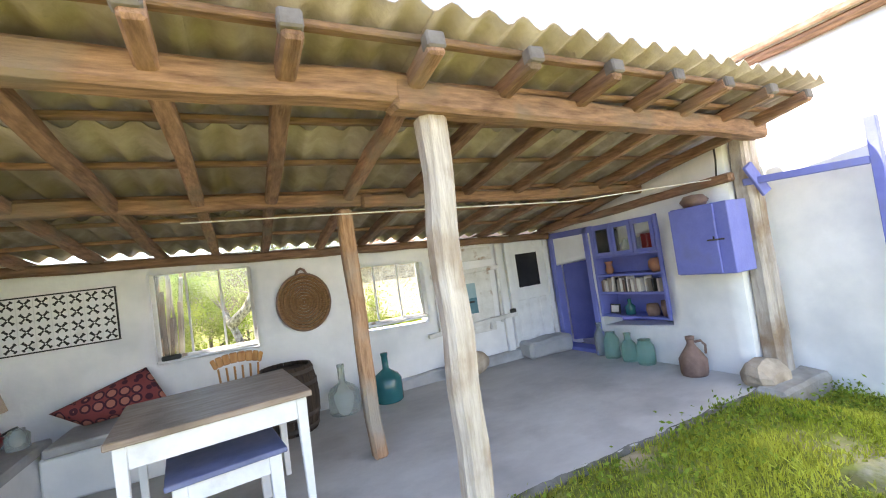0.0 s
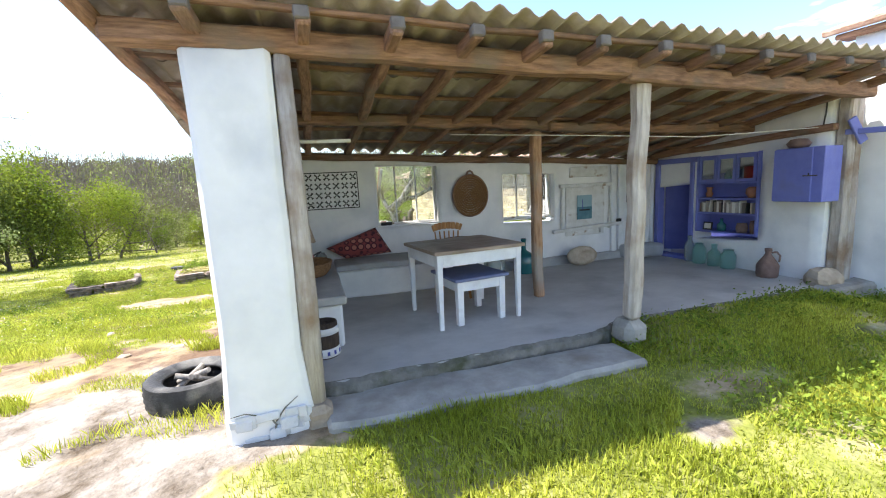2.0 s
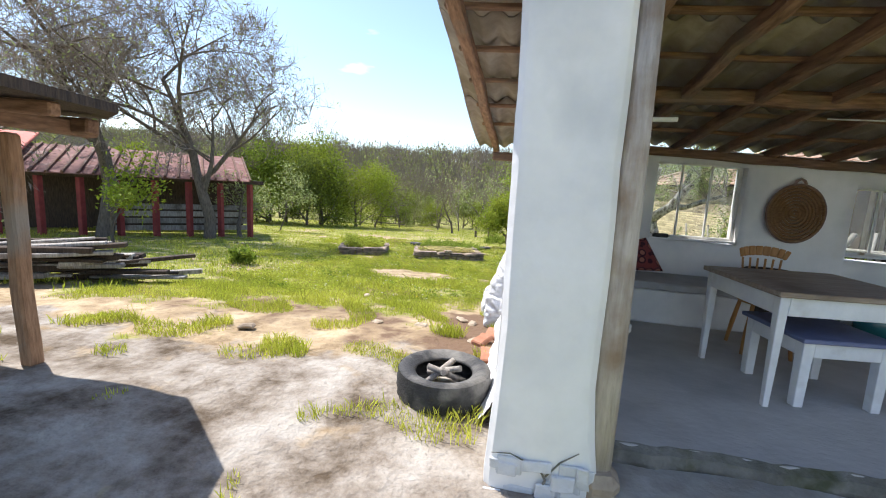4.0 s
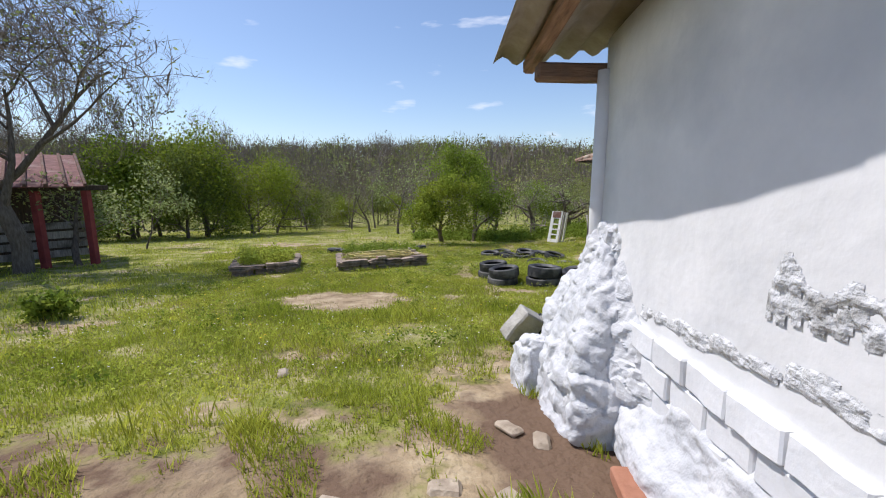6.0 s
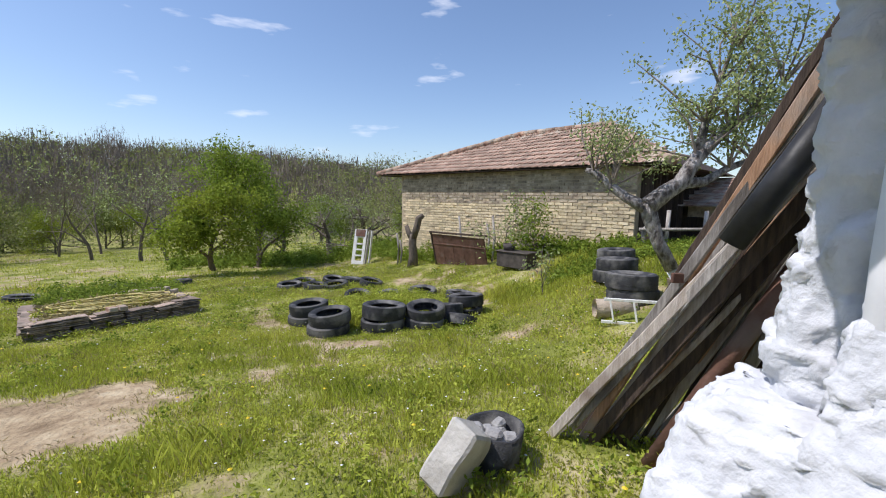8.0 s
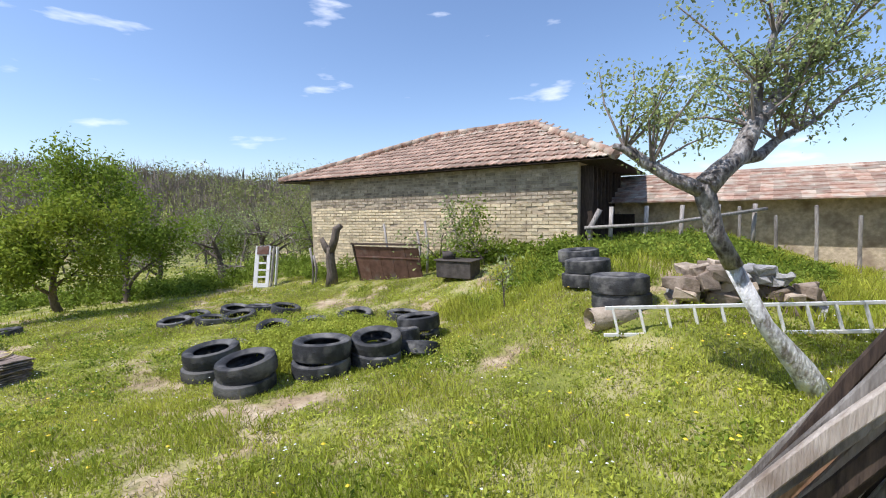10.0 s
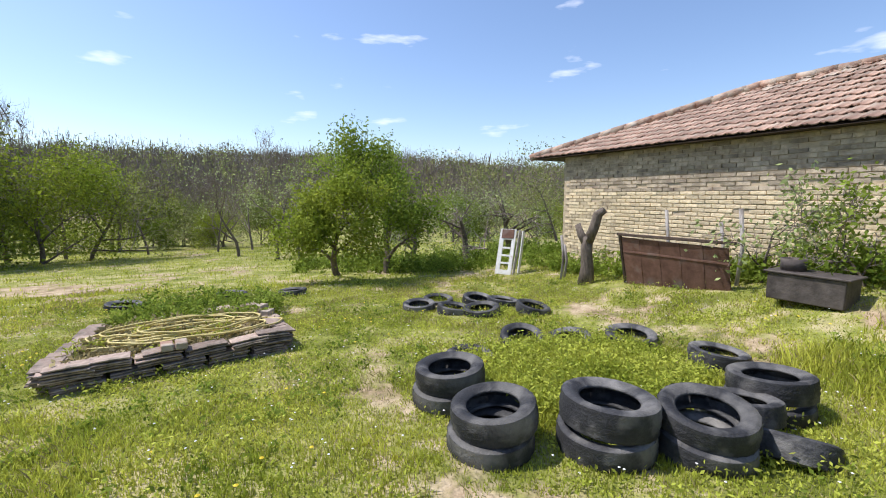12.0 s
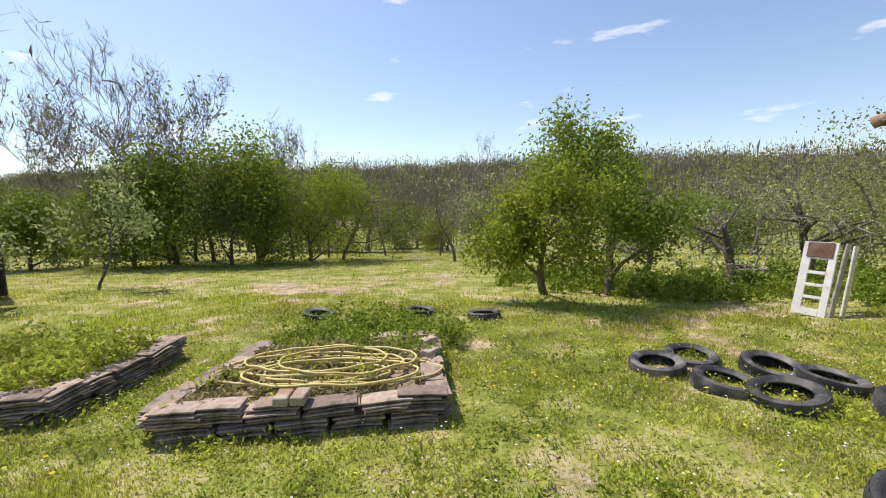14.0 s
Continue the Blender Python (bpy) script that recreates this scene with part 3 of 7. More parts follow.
for i, x in enumerate(xs):
    yf = 2.13 + 0.03 * max(0, x + 2) * (x < 0) + (0.06 + 0.17 * smooth_step(0.2, 0.8, x)) * (x >= 0) + 0.03 * noise.noise((x * 3, 0, 2)) + 0.015 * noise.noise((x * 11, 0, 4))
    ring = [(yf, -0.12), (yf + 0.005, FLOOR - 0.03), (yf + 0.03, FLOOR)] + [(y, FLOOR + 0.004 * noise.noise((x, y, 0))) for y in (2.6, 3.0, 3.5, 4.0, 4.5, 5.2)]
    rows.append([bm.verts.new((x, y, z)) for y, z in ring])
for a, b in zip(rows, rows[1:]):
    for k in range(1, len(a) - 1):
        bm.faces.new((a[k], b[k], b[k + 1], a[k + 1]))
part("slab", bm, FLOORMAT, floor)
# strip over the riser: its dark colour holds moss and the step's shadow
bm = bmesh.new()
lip = []
for i in range(180):
    x = -2.06 + 6.6 * i / 179
    yf = 2.13 + 0.03 * max(0, x + 2) * (x < 0) + (0.06 + 0.17 * smooth_step(0.2, 0.8, x)) * (x >= 0) + 0.03 * noise.noise((x * 3, 0, 2)) + 0.015 * noise.noise((x * 11, 0, 4))
    lip.append([bm.verts.new((x, yf - d + 0.014 * noise.noise((x * 9, z * 20, 8)), z + 0.006 * noise.noise((x * 14, z, 3)))) for d, z in ((0.03, -0.1), (0.012, 0.02), (0.02, 0.06), (0.012, FLOOR - 0.02), (-0.035, FLOOR + 0.005))])
for a, b in zip(lip, lip[1:]):
    for k in range(4):
        bm.faces.new((a[k], b[k], b[k + 1], a[k + 1]))
part("front_lip", bm, SHADEDCONCRETE, floor, "mossy broken edge of the floor, with the step's shade in its colour")
apron = tagged(part("apron", rough(box(bmesh.new(), (-0.78, 1.93, -0.012), (2.5, 0.46, 0.12), None, 0.03, 14), 0.035, 3.0), APRON), "cracked pale concrete apron along the porch floor", "pavement", kind="structure")

# back wall with two windows, side wall, right wall and the house beyond
W1, W2 = (-1.12, -0.215, 0.97, 1.84), (0.82, 1.72, 0.92, 1.72)
OX, OZ = -2.378, -0.3
wall_grid("wall_back", (OX, BACK, OZ), (1, 0, 0), 6.378, 2.3, 0.26,
          [(W1[0] - OX, W1[1] - OX, W1[2] - OZ, W1[3] - OZ), (W2[0] - OX, W2[1] - OX, W2[2] - OZ, W2[3] - OZ)], PLASTER,
          "uneven whitewashed back wall with two window openings", top=lambda x, y: roof_z(x, BACK) - 0.075)
wall_grid("wall_side", (-2.38, 1.95, OZ), (0, 1, 0), 3.41, 2.3, 0.22, [], PLASTER, "thick whitewashed end wall, peeling at the foot", top=lambda x, y: roof_z(-2.6, y) - 0.075)
D0, D1 = 4.32, 5.0
wall_grid("wall_right", (4.02, 2.52, -0.1), (0, 1, 0), 2.58, 2.4, 0.32, [(D0 - 2.52, D1 - 2.52, 0.26, 1.76), (3.27 - 2.52, 4.23 - 2.52, 0.70, 1.84)], PLASTER,
          "whitewashed inner wall with a blue doorway and shelf niche", top=lambda x, y: roof_z(4.0, y) - 0.07)
wall_grid("wall_house", (4.45, -6.0, -0.2), (0, 1, 0), 8.62, 3.15, 0.3, [], PLASTER, "tall whitewashed house wall with damp stains at the foot")
ret = tagged(slab("wall_return", 4.03, 4.447, 2.50, 2.62, -0.2, 2.34, PLASTER), "short whitewashed wall between porch and house", "wall", kind="structure")
# the room's gloom is put into the dark blue of its walls and ceiling
closer = tagged(slab("wall_room", 4.8, 5.0, 2.7, 5.6, -0.2, 2.2, DARKBLUE), "back wall behind the blue door, coloured dark for the room's shade", "wall", kind="structure")
closer2 = tagged(slab("ceiling_room", 4.03, 5.2, 2.65, 5.6, 2.2, 2.26, DARKBLUE), "low ceiling behind the blue door, coloured dark for the room's shade", "ceiling", kind="structure")
closer3 = tagged(slab("wall_room_end", 4.03, 5.0, 5.37, 5.55, -0.2, 2.2, DARKBLUE), "end wall behind the blue door, coloured dark for the room's shade", "wall", kind="structure")
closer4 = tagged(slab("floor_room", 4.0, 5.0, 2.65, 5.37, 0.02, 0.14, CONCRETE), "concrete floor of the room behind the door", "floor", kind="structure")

# thick end pier with a cracked, flaking foot, and its timber post
pier = thing("pier", "whitewashed masonry pier with a cracked flaking foot", "pier", kind="structure")
bm = box(bmesh.new(), (-2.37, 2.02, 1.04), (0.46, 0.36, 2.56), None, 0.03)
bmesh.ops.subdivide_edges(bm, edges=bm.edges[:], cuts=9, use_grid_fill=True)
for v in bm.verts:
    v.co += 0.018 * noise.noise_vector(v.co * 3.0)
    v.co.x += 0.05 * (1 - smooth_step(-0.1, 0.6, v.co.z)) * (1 if v.co.x > -2.3 else -0.4)
    v.co += (0.03 if v.co.z < 0.35 else 0.006) * noise.noise_vector(v.co * 9)
for f in bm.faces:
    f.smooth = True
part("shaft", bm, PLASTER, pier)
bm = bmesh.new()
prnd = random.Random(2)
for i in range(16):
    x, z = prnd.uniform(-2.58, -2.16), prnd.uniform(-0.06, 0.14)
    box(bm, (x, 1.835 + prnd.uniform(-0.008, 0.004), z), (prnd.uniform(0.05, 0.15), 0.016, prnd.uniform(0.04, 0.09)), None, 0.006, 2, 0.03, i)
part("flaking_render", bm, ROUGHPLASTER, pier, "flaking grey-white render")
part("foot_crack", tube([(-2.59, 1.838, 0.16), (-2.5, 1.83, 0.175), (-2.43, 1.826, 0.15), (-2.36, 1.826, 0.125), (-2.33, 1.826, 0.07), (-2.35, 1.826, 0.01), (-2.36, 1.826, -0.05)], [0.002, 0.003, 0.004, 0.006, 0.007, 0.006, 0.005], 6), SHADEDCONCRETE, pier, "dark open crack in the render")
part("foot_crack", tube([(-2.33, 1.826, 0.09), (-2.27, 1.828, 0.17), (-2.19, 1.83, 0.23)], [0.005, 0.004, 0.002], 6), SHADEDCONCRETE, pier, "dark open crack in the render")
bm = tube([(-2.085, 1.93, 0.0), (-2.09, 1.94, 0.8), (-2.075, 1.93, 1.5), (-2.09, 1.93, 2.31)], [0.07, 0.065, 0.06, 0.055], 10)
rough(bm, 0.025, 5)
tagged(part("corner_post", bm, GREYPOST), "split grey timber post beside the white pier", "post")
tagged(part("foundation_stone", rough(box(bmesh.new(), (-2.07, 1.9, 0.02), (0.2, 0.18, 0.22), None, 0.04, 3), 0.03, 6), PALESTONE), "pale stone under the corner post", "stone")

# right-hand timber pier
for i, (x, w) in enumerate(((3.83, 0.11), (3.95, 0.12))):
    tagged(part("end_timber", beam((x, 2.44, 0.12), (x - 0.02, 2.44, roof_z(3.8, 2.4) - 0.1), w, 0.14, 0.02, 0.02, i, 10), GREYPOST), "split grey timber standing at the wall end", "post", "end timbers")
tagged(part("boulder", rough(box(bmesh.new(), (3.62, 2.45, 0.2), (0.42, 0.28, 0.2), None, 0.07, 4), 0.06, 4), PALESTONE), "rough pale boulder at the foot of the timbers", "stone")
tagged(part("kerb_block", rough(box(bmesh.new(), (3.75, 2.3, 0.06), (0.75, 0.24, 0.2), None, 0.03, 6), 0.03, 4), APRON), "worn concrete kerb block", "kerb")

# posts
bm = beam((0.60, 2.08, 0.25), (0.60, 2.02, roof_z(0.6, 1.9) - 0.19), 0.135, 0.135, 0.03, 0.03, 1, 14)
tagged(part("porch_post", bm, GREYPOST), "split whitewashed squared timber post on a plinth", "post")
bm = rough(box(bmesh.new(), (0.62, 2.15, 0.13), (0.25, 0.28, 0.22), None, 0.06, 4), 0.03, 5)
tagged(part("post_plinth", bm, APRON), "worn concrete plinth under the porch post", "plinth")
bm = beam((0.49, 3.5, FLOOR), (0.46, 3.46, roof_z(0.5, 3.45) - 0.17), 0.11, 0.11, 0.02, 0.025, 2, 12)
tagged(part("porch_post", bm, TIMBERV), "brown squared timber post under the middle beam", "post")

# beams, rafters, battens
def beam_line(ys, xs_, w, h, drop, label, seed):
    for i in range(len(xs_) - 1):
        a, b, o = xs_[i] - (0.12 if i else 0), xs_[i + 1], 0.018 * (i % 2)
        ob = part("roof_beam", beam((a, ys[i] - o, roof_z(a, ys[i]) - drop - h / 2 - o), (b, ys[i + 1] - o, roof_z(b, ys[i + 1]) - drop - h / 2 - o), w, h, 0.02, 0.022, seed + i, 16), TIMBER)
        tagged(ob, label, "beam", "roof beams")


beam_line((1.88, 1.98, 2.26), (-2.95, 0.5, 3.78), 0.13, 0.135, 0.05, "long rough-hewn brown front roof beam", 3)
beam_line((3.46, 3.46, 3.46), (-2.36, 0.7, 3.75), 0.11, 0.1, 0.05, "rough brown middle roof beam", 5)
beam_line((5.03, 5.03), (-2.36, 3.7), 0.08, 0.09, 0.1, "dark brown wall plate under the roof", 7)
raf = [-2.97, -2.5, -1.96, -1.46, -0.97, -0.5, -0.05, 0.5, 1.0, 1.52, 2.05, 2.58, 3.1, 3.62]
for i, x in enumerate(raf):
    j = 0.05 * noise.noise((x, 2, 0))
    ye = 1.6 + eave_y(x)
    p0, p1 = (x + j, ye, roof_z(x, ye) - 0.075), (x - j, 5.34 if x > -2.8 else 5.75, roof_z(x, 5.4) - 0.075)
    r = part("rafter", beam(p0, p1, 0.075, 0.085, 0.012, 0.02, i + 10, 10), TIMBERY)
    tagged(r, "rough brown round-edged rafter with a bleached end", "rafter", "rafters")
    part("end_strap", beam((p0[0], ye - 0.015, p0[2] + 0.012), (p0[0], ye + 0.05, p0[2] + 0.006), 0.083, 0.07, 0.008, 0.004, i, 0), GREYSTRAP, r, "dull grey metal strap at the rafter end")
for i, y in enumerate((1.68, 2.02, 2.42, 2.95, 3.5, 4.05, 4.6)):
    t = part("roof_batten", beam((-3.06, y, roof_z(-3.06, y) - 0.021), (-1.0, y, roof_z(-1.0, y) - 0.021), 0.05, 0.03, 0.006, 0.008, i + 30, 20), TIMBER)
    tagged(t, "thin brown batten under the roof sheets", "batten", "battens")
    y1 = y + (eave_y(3.8) if i == 0 else 0.5 * eave_y(3.8) if i == 1 else 0)
    t = part("roof_batten", beam((-1.06, y, roof_z(-1.06, y) - 0.021), (3.8, y1, roof_z(3.8, y1) - 0.021), 0.05, 0.03, 0.006, 0.008, i + 50, 20), TIMBER)
    tagged(t, "thin brown batten under the roof sheets", "batten", "battens")


# corrugated roof: overlapping sheets, each its own piece
def sheet(x0, x1, y0, y1, lift, seed):
    nx, ny = int((x1 - x0) / 0.0295), 4
    vs, fs = [], []
    for k in (0, 1):
        for j in range(ny + 1):
            for i in range(nx + 1):
                x = x0 + (x1 - x0) * i / nx
                yf = y0 + (eave_y(x) if y0 < 2 else 0)
                y = yf + (y1 - yf) * j / ny
                if x0 < -3:
                    x -= 0.09 * smooth_step(1.5, 5.5, y) * (1 - i / nx)
                w = 0.026 * math.sin(2 * math.pi * x / 0.177)
                vs.append((x, y + 0.012 * noise.noise((x * 4, seed, 0)) * (j in (0, ny)), roof_z(x, y) + 0.022 + w + lift + 0.007 * k + 0.004 * noise.noise((x * 2, y * 2, seed))))
    st, blk = nx + 1, (nx + 1) * (ny + 1)
    for j in range(ny):
        for i in range(nx):
            a = j * st + i
            fs.append((a, a + st, a + st + 1, a + 1))
            fs.append((blk + a, blk + a + 1, blk + a + st + 1, blk + a + st))
    for i in range(nx):
        fs.append((i, i + 1, blk + i + 1, blk + i))
        a = ny * st + i
        fs.append((a + 1, a, blk + a, blk + a + 1))
    for j in range(ny):
        a = j * st
        fs.append((a, blk + a, blk + a + st, a + st))
        a = j * st + nx
        fs.append((a, a + st, blk + a + st, blk + a))
    return vs, fs


roof = tagged(new("roof"), "low corrugated cement-sheet roof, stained and mossy", "roof", kind="structure")
for r, (y0, y1) in enumerate(((4.05, 5.8), (2.6, 4.2), (1.56, 2.75))):
    for c in range(8):
        x0 = -3.12 + c * 0.9 + 0.0
        x1 = min(x0 + 0.95, 3.86)
        if x0 < x1:
            raw("roof_sheet", *sheet(x0, x1, y0, y1 if r or not c else 5.4, 0.009 * r + 0.004 * (c % 2), r * 9 + c), SHEET, roof, smooth=True)

# roof of the house beyond
hr = thing("house_roof", "old house roof edge with a wooden eaves board", "roof", kind="structure")
part("eaves", beam((4.2, 2.8, 2.98), (4.2, -6, 2.98), 0.24, 0.07, 0.02, 0.02, 3, 10), TIMBERY, hr)
part("covering", box(bmesh.new(), (1.9, -1.6, 0.06), (3.9, 9.0, 0.08), pose(4.08, 0, 3.0, 0, -18, 0), 0.02), ROOFTILEOB, hr)


# ---- the brick barn ----
BA, BB = Vector((4.254, 10.61, 0)), Vector((2.479, 18.28, 0))
BU = (BB - BA).normalized()
BN = Vector((-BU.y, BU.x, 0))
BL = (BB - BA).length
BTOP = 1.86
barn = thing("barn", "long pale-brick barn with a sagging clay-tile roof", "barn", tuple(BA), math.degrees(math.atan2(BU.y, BU.x)), kind="")
# local axes: x along the wall, y towards the yard, z up
core = slab("wall_core", 0, BL, -4.2, 0.012, -1.1, BTOP + 0.05, MORTAR, barn)
part("wall_plate", beam((-0.3, 0.02, BTOP + 0.06), (BL + 0.5, 0.02, BTOP + 0.06), 0.16, 0.12, 0.02, 0.02, 4, 20), DARKWOOD, barn)


def barn_roof_z(d):
    return BTOP + 0.02 + d * 0.48


# hipped tile roof: overlapping rows laid from the eaves up
RX0, RX1, RD = -0.75, BL + 1.0, 2.75
tile_mesh = bpy.data.meshes.new("roof_tile")
tv, tf = [], []
prof = [(-0.11, 0.012), (-0.075, 0.03), (-0.03, 0.008), (0.03, 0.008), (0.075, 0.03), (0.11, 0.012)]
for k, (yy, lift) in enumerate(((0.0, 0.026), (0.36, 0.0))):
    for dz in (0, -0.016):
        tv += [(x, yy, z + lift + dz) for x, z in prof]
for i in range(5):
    tf += [(i, i + 1, 13 + i, 12 + i), (i + 1, i, 6 + i, 7 + i)]
tf += [(0, 12, 18, 6), (5, 11, 23, 17)]
tile_mesh.from_pydata(tv, [], tf)
tile_mesh.materials.append(ROOFTILEOB)
broof = new("roof")
broof.parent = barn
tagged(broof, "weathered orange-brown clay tile roof")
slope = math.atan(0.48)
rest_v, rest_f, count = [], [], 0
OVER = 0.3
nrow = int(RD / math.cos(slope) / 0.29)
for r in range(nrow + 1):
    d = r * 0.29 * math.cos(slope)
    x0, x1 = RX0 + d * 0.95, RX1 - d * 1.5
    n = int((x1 - x0) / 0.212)
    for c in range(n + 1):
        x = x0 + c * 0.212
        sag = 0.05 * math.sin(x * 0.8) * d / RD + 0.012 * noise.noise((x * 3, r, 0))
        m = Matrix.Translation((x + 0.02 * noise.noise((x * 9, r * 3, 1)), OVER - d, barn_roof_z(d) - OVER * 0.0 + sag)) @ Matrix.Rotation(math.pi, 4, "Z") @ Matrix.Rotation(slope + 0.03 * noise.noise((x * 5, r, 3)), 4, "X") @ Matrix.Rotation(0.05 * noise.noise((x * 7, r * 2, 9)), 4, "Z")
        if r < 9 and count < 300 and c > 2:
            o = new("roof_tile", tile_mesh)
            o.parent, o.matrix_local = broof, m
            count += 1
        else:
            b0 = len(rest_v)
            rest_v += [tuple(m @ Vector(v)) for v in tv]
            rest_f += [tuple(b0 + i for i in f) for f in tf]
tagged(raw("tile_rest", rest_v, rest_f, ROOFTILE, broof), kind="stuff")
# hips, ridge and the deck that carries the tiles
zt = barn_roof_z(RD) - 0.03
ya = OVER - RD
deck_v = [(RX0, OVER, BTOP), (RX1, OVER, BTOP), (RX1 - RD * 1.5, ya, zt), (RX0 + RD * 0.95, ya, zt), (RX0, ya - RD, BTOP), (RX1, ya - RD, BTOP)]
raw("roof_deck", deck_v, [(0, 1, 2, 3), (1, 5, 2), (5, 4, 3, 2), (4, 0, 3), (0, 4, 5, 1)], DARKWOOD, broof)
for a, b in ((deck_v[0], deck_v[3]), (deck_v[1], deck_v[2]), (deck_v[3], deck_v[2])):
    a, b = Vector(a), Vector(b)
    k = int((b - a).length / 0.3)
    bm = bmesh.new()
    for i in range(k):
        p, q = a.lerp(b, i / k), a.lerp(b, (i + 1.15) / k)
        tube([p + Vector((0, 0, 0.05 + 0.012 * (i % 2))), q + Vector((0, 0, 0.075))], [0.1, 0.085], 7, bm)
    part("ridge_tiles", bm, ROOFTILE, broof)


# ---- things on the porch ----
# windows: frame, sill, mullions, panes
def window(name, x0, x1, z0, z1, label):
    w = thing(name, label, "window", (x0, BACK + 0.13, z0), kind="structure")
    W, H, f = x1 - x0, z1 - z0, 0.035
    fr = bmesh.new()
    box(fr, (W / 2, 0, f / 2), (W, 0.05, f), None, 0.004)
    box(fr, (W / 2, 0, H - f / 2), (W, 0.05, f), None, 0.004)
    box(fr, (f / 2, 0, H / 2), (f, 0.05, H - 2 * f), None, 0.004)
    box(fr, (W - f / 2, 0, H / 2), (f, 0.05, H - 2 * f), None, 0.004)
    part("window_frame", fr, OLDPAINT, w)
    for i in (1, 2):
        part("mullion", box(bmesh.new(), (W * i / 3, 0, H / 2), (0.02, 0.03, H - 2 * f), None, 0.003), OLDPAINT, w)
    part("window_sill", box(bmesh.new(), (W / 2, -0.06, -0.004), (W - 0.01, 0.13, 0.022), None, 0.006), WHITEPAINT, w)
    for i in range(3):
        p = part("pane", box(bmesh.new(), (W * (i + 0.5) / 3, 0.005, H / 2), (W / 3 - 0.03, 0.003, H - 2 * f)), PANE, w)
        p.visible_shadow = False


window("window_1", *W1, "small white-framed window looking onto the garden")
window("window_2", *W2, "small white-framed window looking onto the barn")


def leg_table(name, cx, cy, rz, L, W, H, top_mat, label, cat, leg=0.06, taper=0.6, skirt=0.12, topt=0.035, over=0.03):
    t = thing(name, label, cat, (cx, cy, FLOOR), rz)
    part("tabletop" if H > 0.6 else "seat", box(bmesh.new(), (0, 0, H - topt / 2), (L, W, topt), None, 0.006, 3, 0.003), top_mat, t)
    z = H - topt - skirt / 2
    a, b = L / 2 - over, W / 2 - over
    for s in (-1, 1):
        part("apron_board", box(bmesh.new(), (0, s * (b - 0.012), z), (2 * a - 2 * leg, 0.02, skirt), None, 0.003), WHITEPAINT, t)
        part("apron_board", box(bmesh.new(), (s * (a - 0.012), 0, z), (0.02, 2 * b - 2 * leg, skirt), None, 0.003), WHITEPAINT, t)
    for sx in (-1, 1):
        for sy in (-1, 1):
            bm = box(bmesh.new(), (0, 0, (H - topt) / 2), (leg, leg, H - topt), None, 0.004)
            for v in bm.verts:
                if v.co.z < 0.1:
                    v.co.x *= taper
                    v.co.y *= taper
            part("leg", moved(bm, Matrix.Translation((sx * (a - leg / 2), sy * (b - leg / 2), 0))), WHITEPAINT, t)
    return t


leg_table("dining_table", -0.53, 3.29, 6, 0.98, 0.9, 0.765, TABLETOP, "white-legged kitchen table with a worn wooden top", "table")
leg_table("stool", -0.5, 3.2, 7, 0.6, 0.62, 0.47, SEATBLUE, "white-painted stool with a blue-grey seat under the table", "stool", 0.07, 0.85, 0.1, 0.03, 0.03)

# chair behind the table
ch = thing("wooden_chair", "varnished pine chair with a curved spindle back", "chair", (-0.42, 4.0, FLOOR), 175)
part("seat", lathe([(0.0, 0.43), (0.19, 0.43), (0.205, 0.445), (0.2, 0.46), (0.0, 0.455)], 20), PINE, ch)
for sx, sy in ((-1, -1), (1, -1), (-1, 1), (1, 1)):
    part("leg", tube([(sx * 0.18, sy * 0.18, 0), (sx * 0.16, sy * 0.16, 0.2), (sx * 0.13, sy * 0.13, 0.44)], [0.015, 0.021, 0.016], 8), PINE, ch)
pts = [(0.2 * math.sin(a), -0.19 + 0.06 * (1 - math.cos(a)), 0.82 + 0.05 * math.cos(a)) for a in [(-1.2 + 0.3 * i) for i in range(9)]]
bm = bmesh.new()
for a, b in zip(pts, pts[1:]):
    beam(a, b, 0.022, 0.085, 0.008, 0, 0, 0, bm)
part("top_rail", bm, PINE, ch)
for i in range(6):
    x = -0.15 + 0.06 * i
    part("spindle", tube([(x * 0.8, -0.16, 0.45), (x, -0.185 + 0.2 * x * x, 0.8)], 0.009, 6), PINE, ch)

# masonry bench along two walls
bn = thing("masonry_bench", "whitewashed masonry bench with a grey cement seat", "bench", kind="")
part("base", box(bmesh.new(), (-2.1, 3.72, 0.325), (0.56, 1.78, 0.39), None, 0.02, 10, 0.015), PLASTER, bn)
part("base", box(bmesh.new(), (-1.02, 4.8, 0.31), (1.58, 0.6, 0.36), None, 0.02, 10, 0.015), PLASTER, bn)
part("seat_slab", box(bmesh.new(), (-2.08, 3.75, 0.555), (0.6, 1.92, 0.075), None, 0.014, 10, 0.01), CONCRETE, bn, "grey cement seat slab")
part("seat_slab", box(bmesh.new(), (-0.98, 4.775, 0.53), (1.58, 0.64, 0.075), None, 0.014, 10, 0.01), CONCRETE, bn, "grey cement seat slab")
SEAT = 0.595
# cushion
bm = bmesh.new()
bmesh.ops.create_grid(bm, x_segments=16, y_segments=16, size=0.5)
for v in bm.verts:
    x, y = v.co.x * 2, v.co.y * 2
    k = (1 - x * x) * (1 - y * y)
    s_, t_ = (x + 1) / 2, (y + 1) / 2
    q = Vector((-0.2, -0.2)).lerp(Vector((0.42, -0.17)), s_).lerp(Vector((-0.44, -0.04)).lerp(Vector((0.24, 0.2)), s_), t_)
    v.co = Vector((q.x * (1 - 0.06 * k), q.y * (1 - 0.06 * k), 0.1 * max(k, 0) ** 0.5))
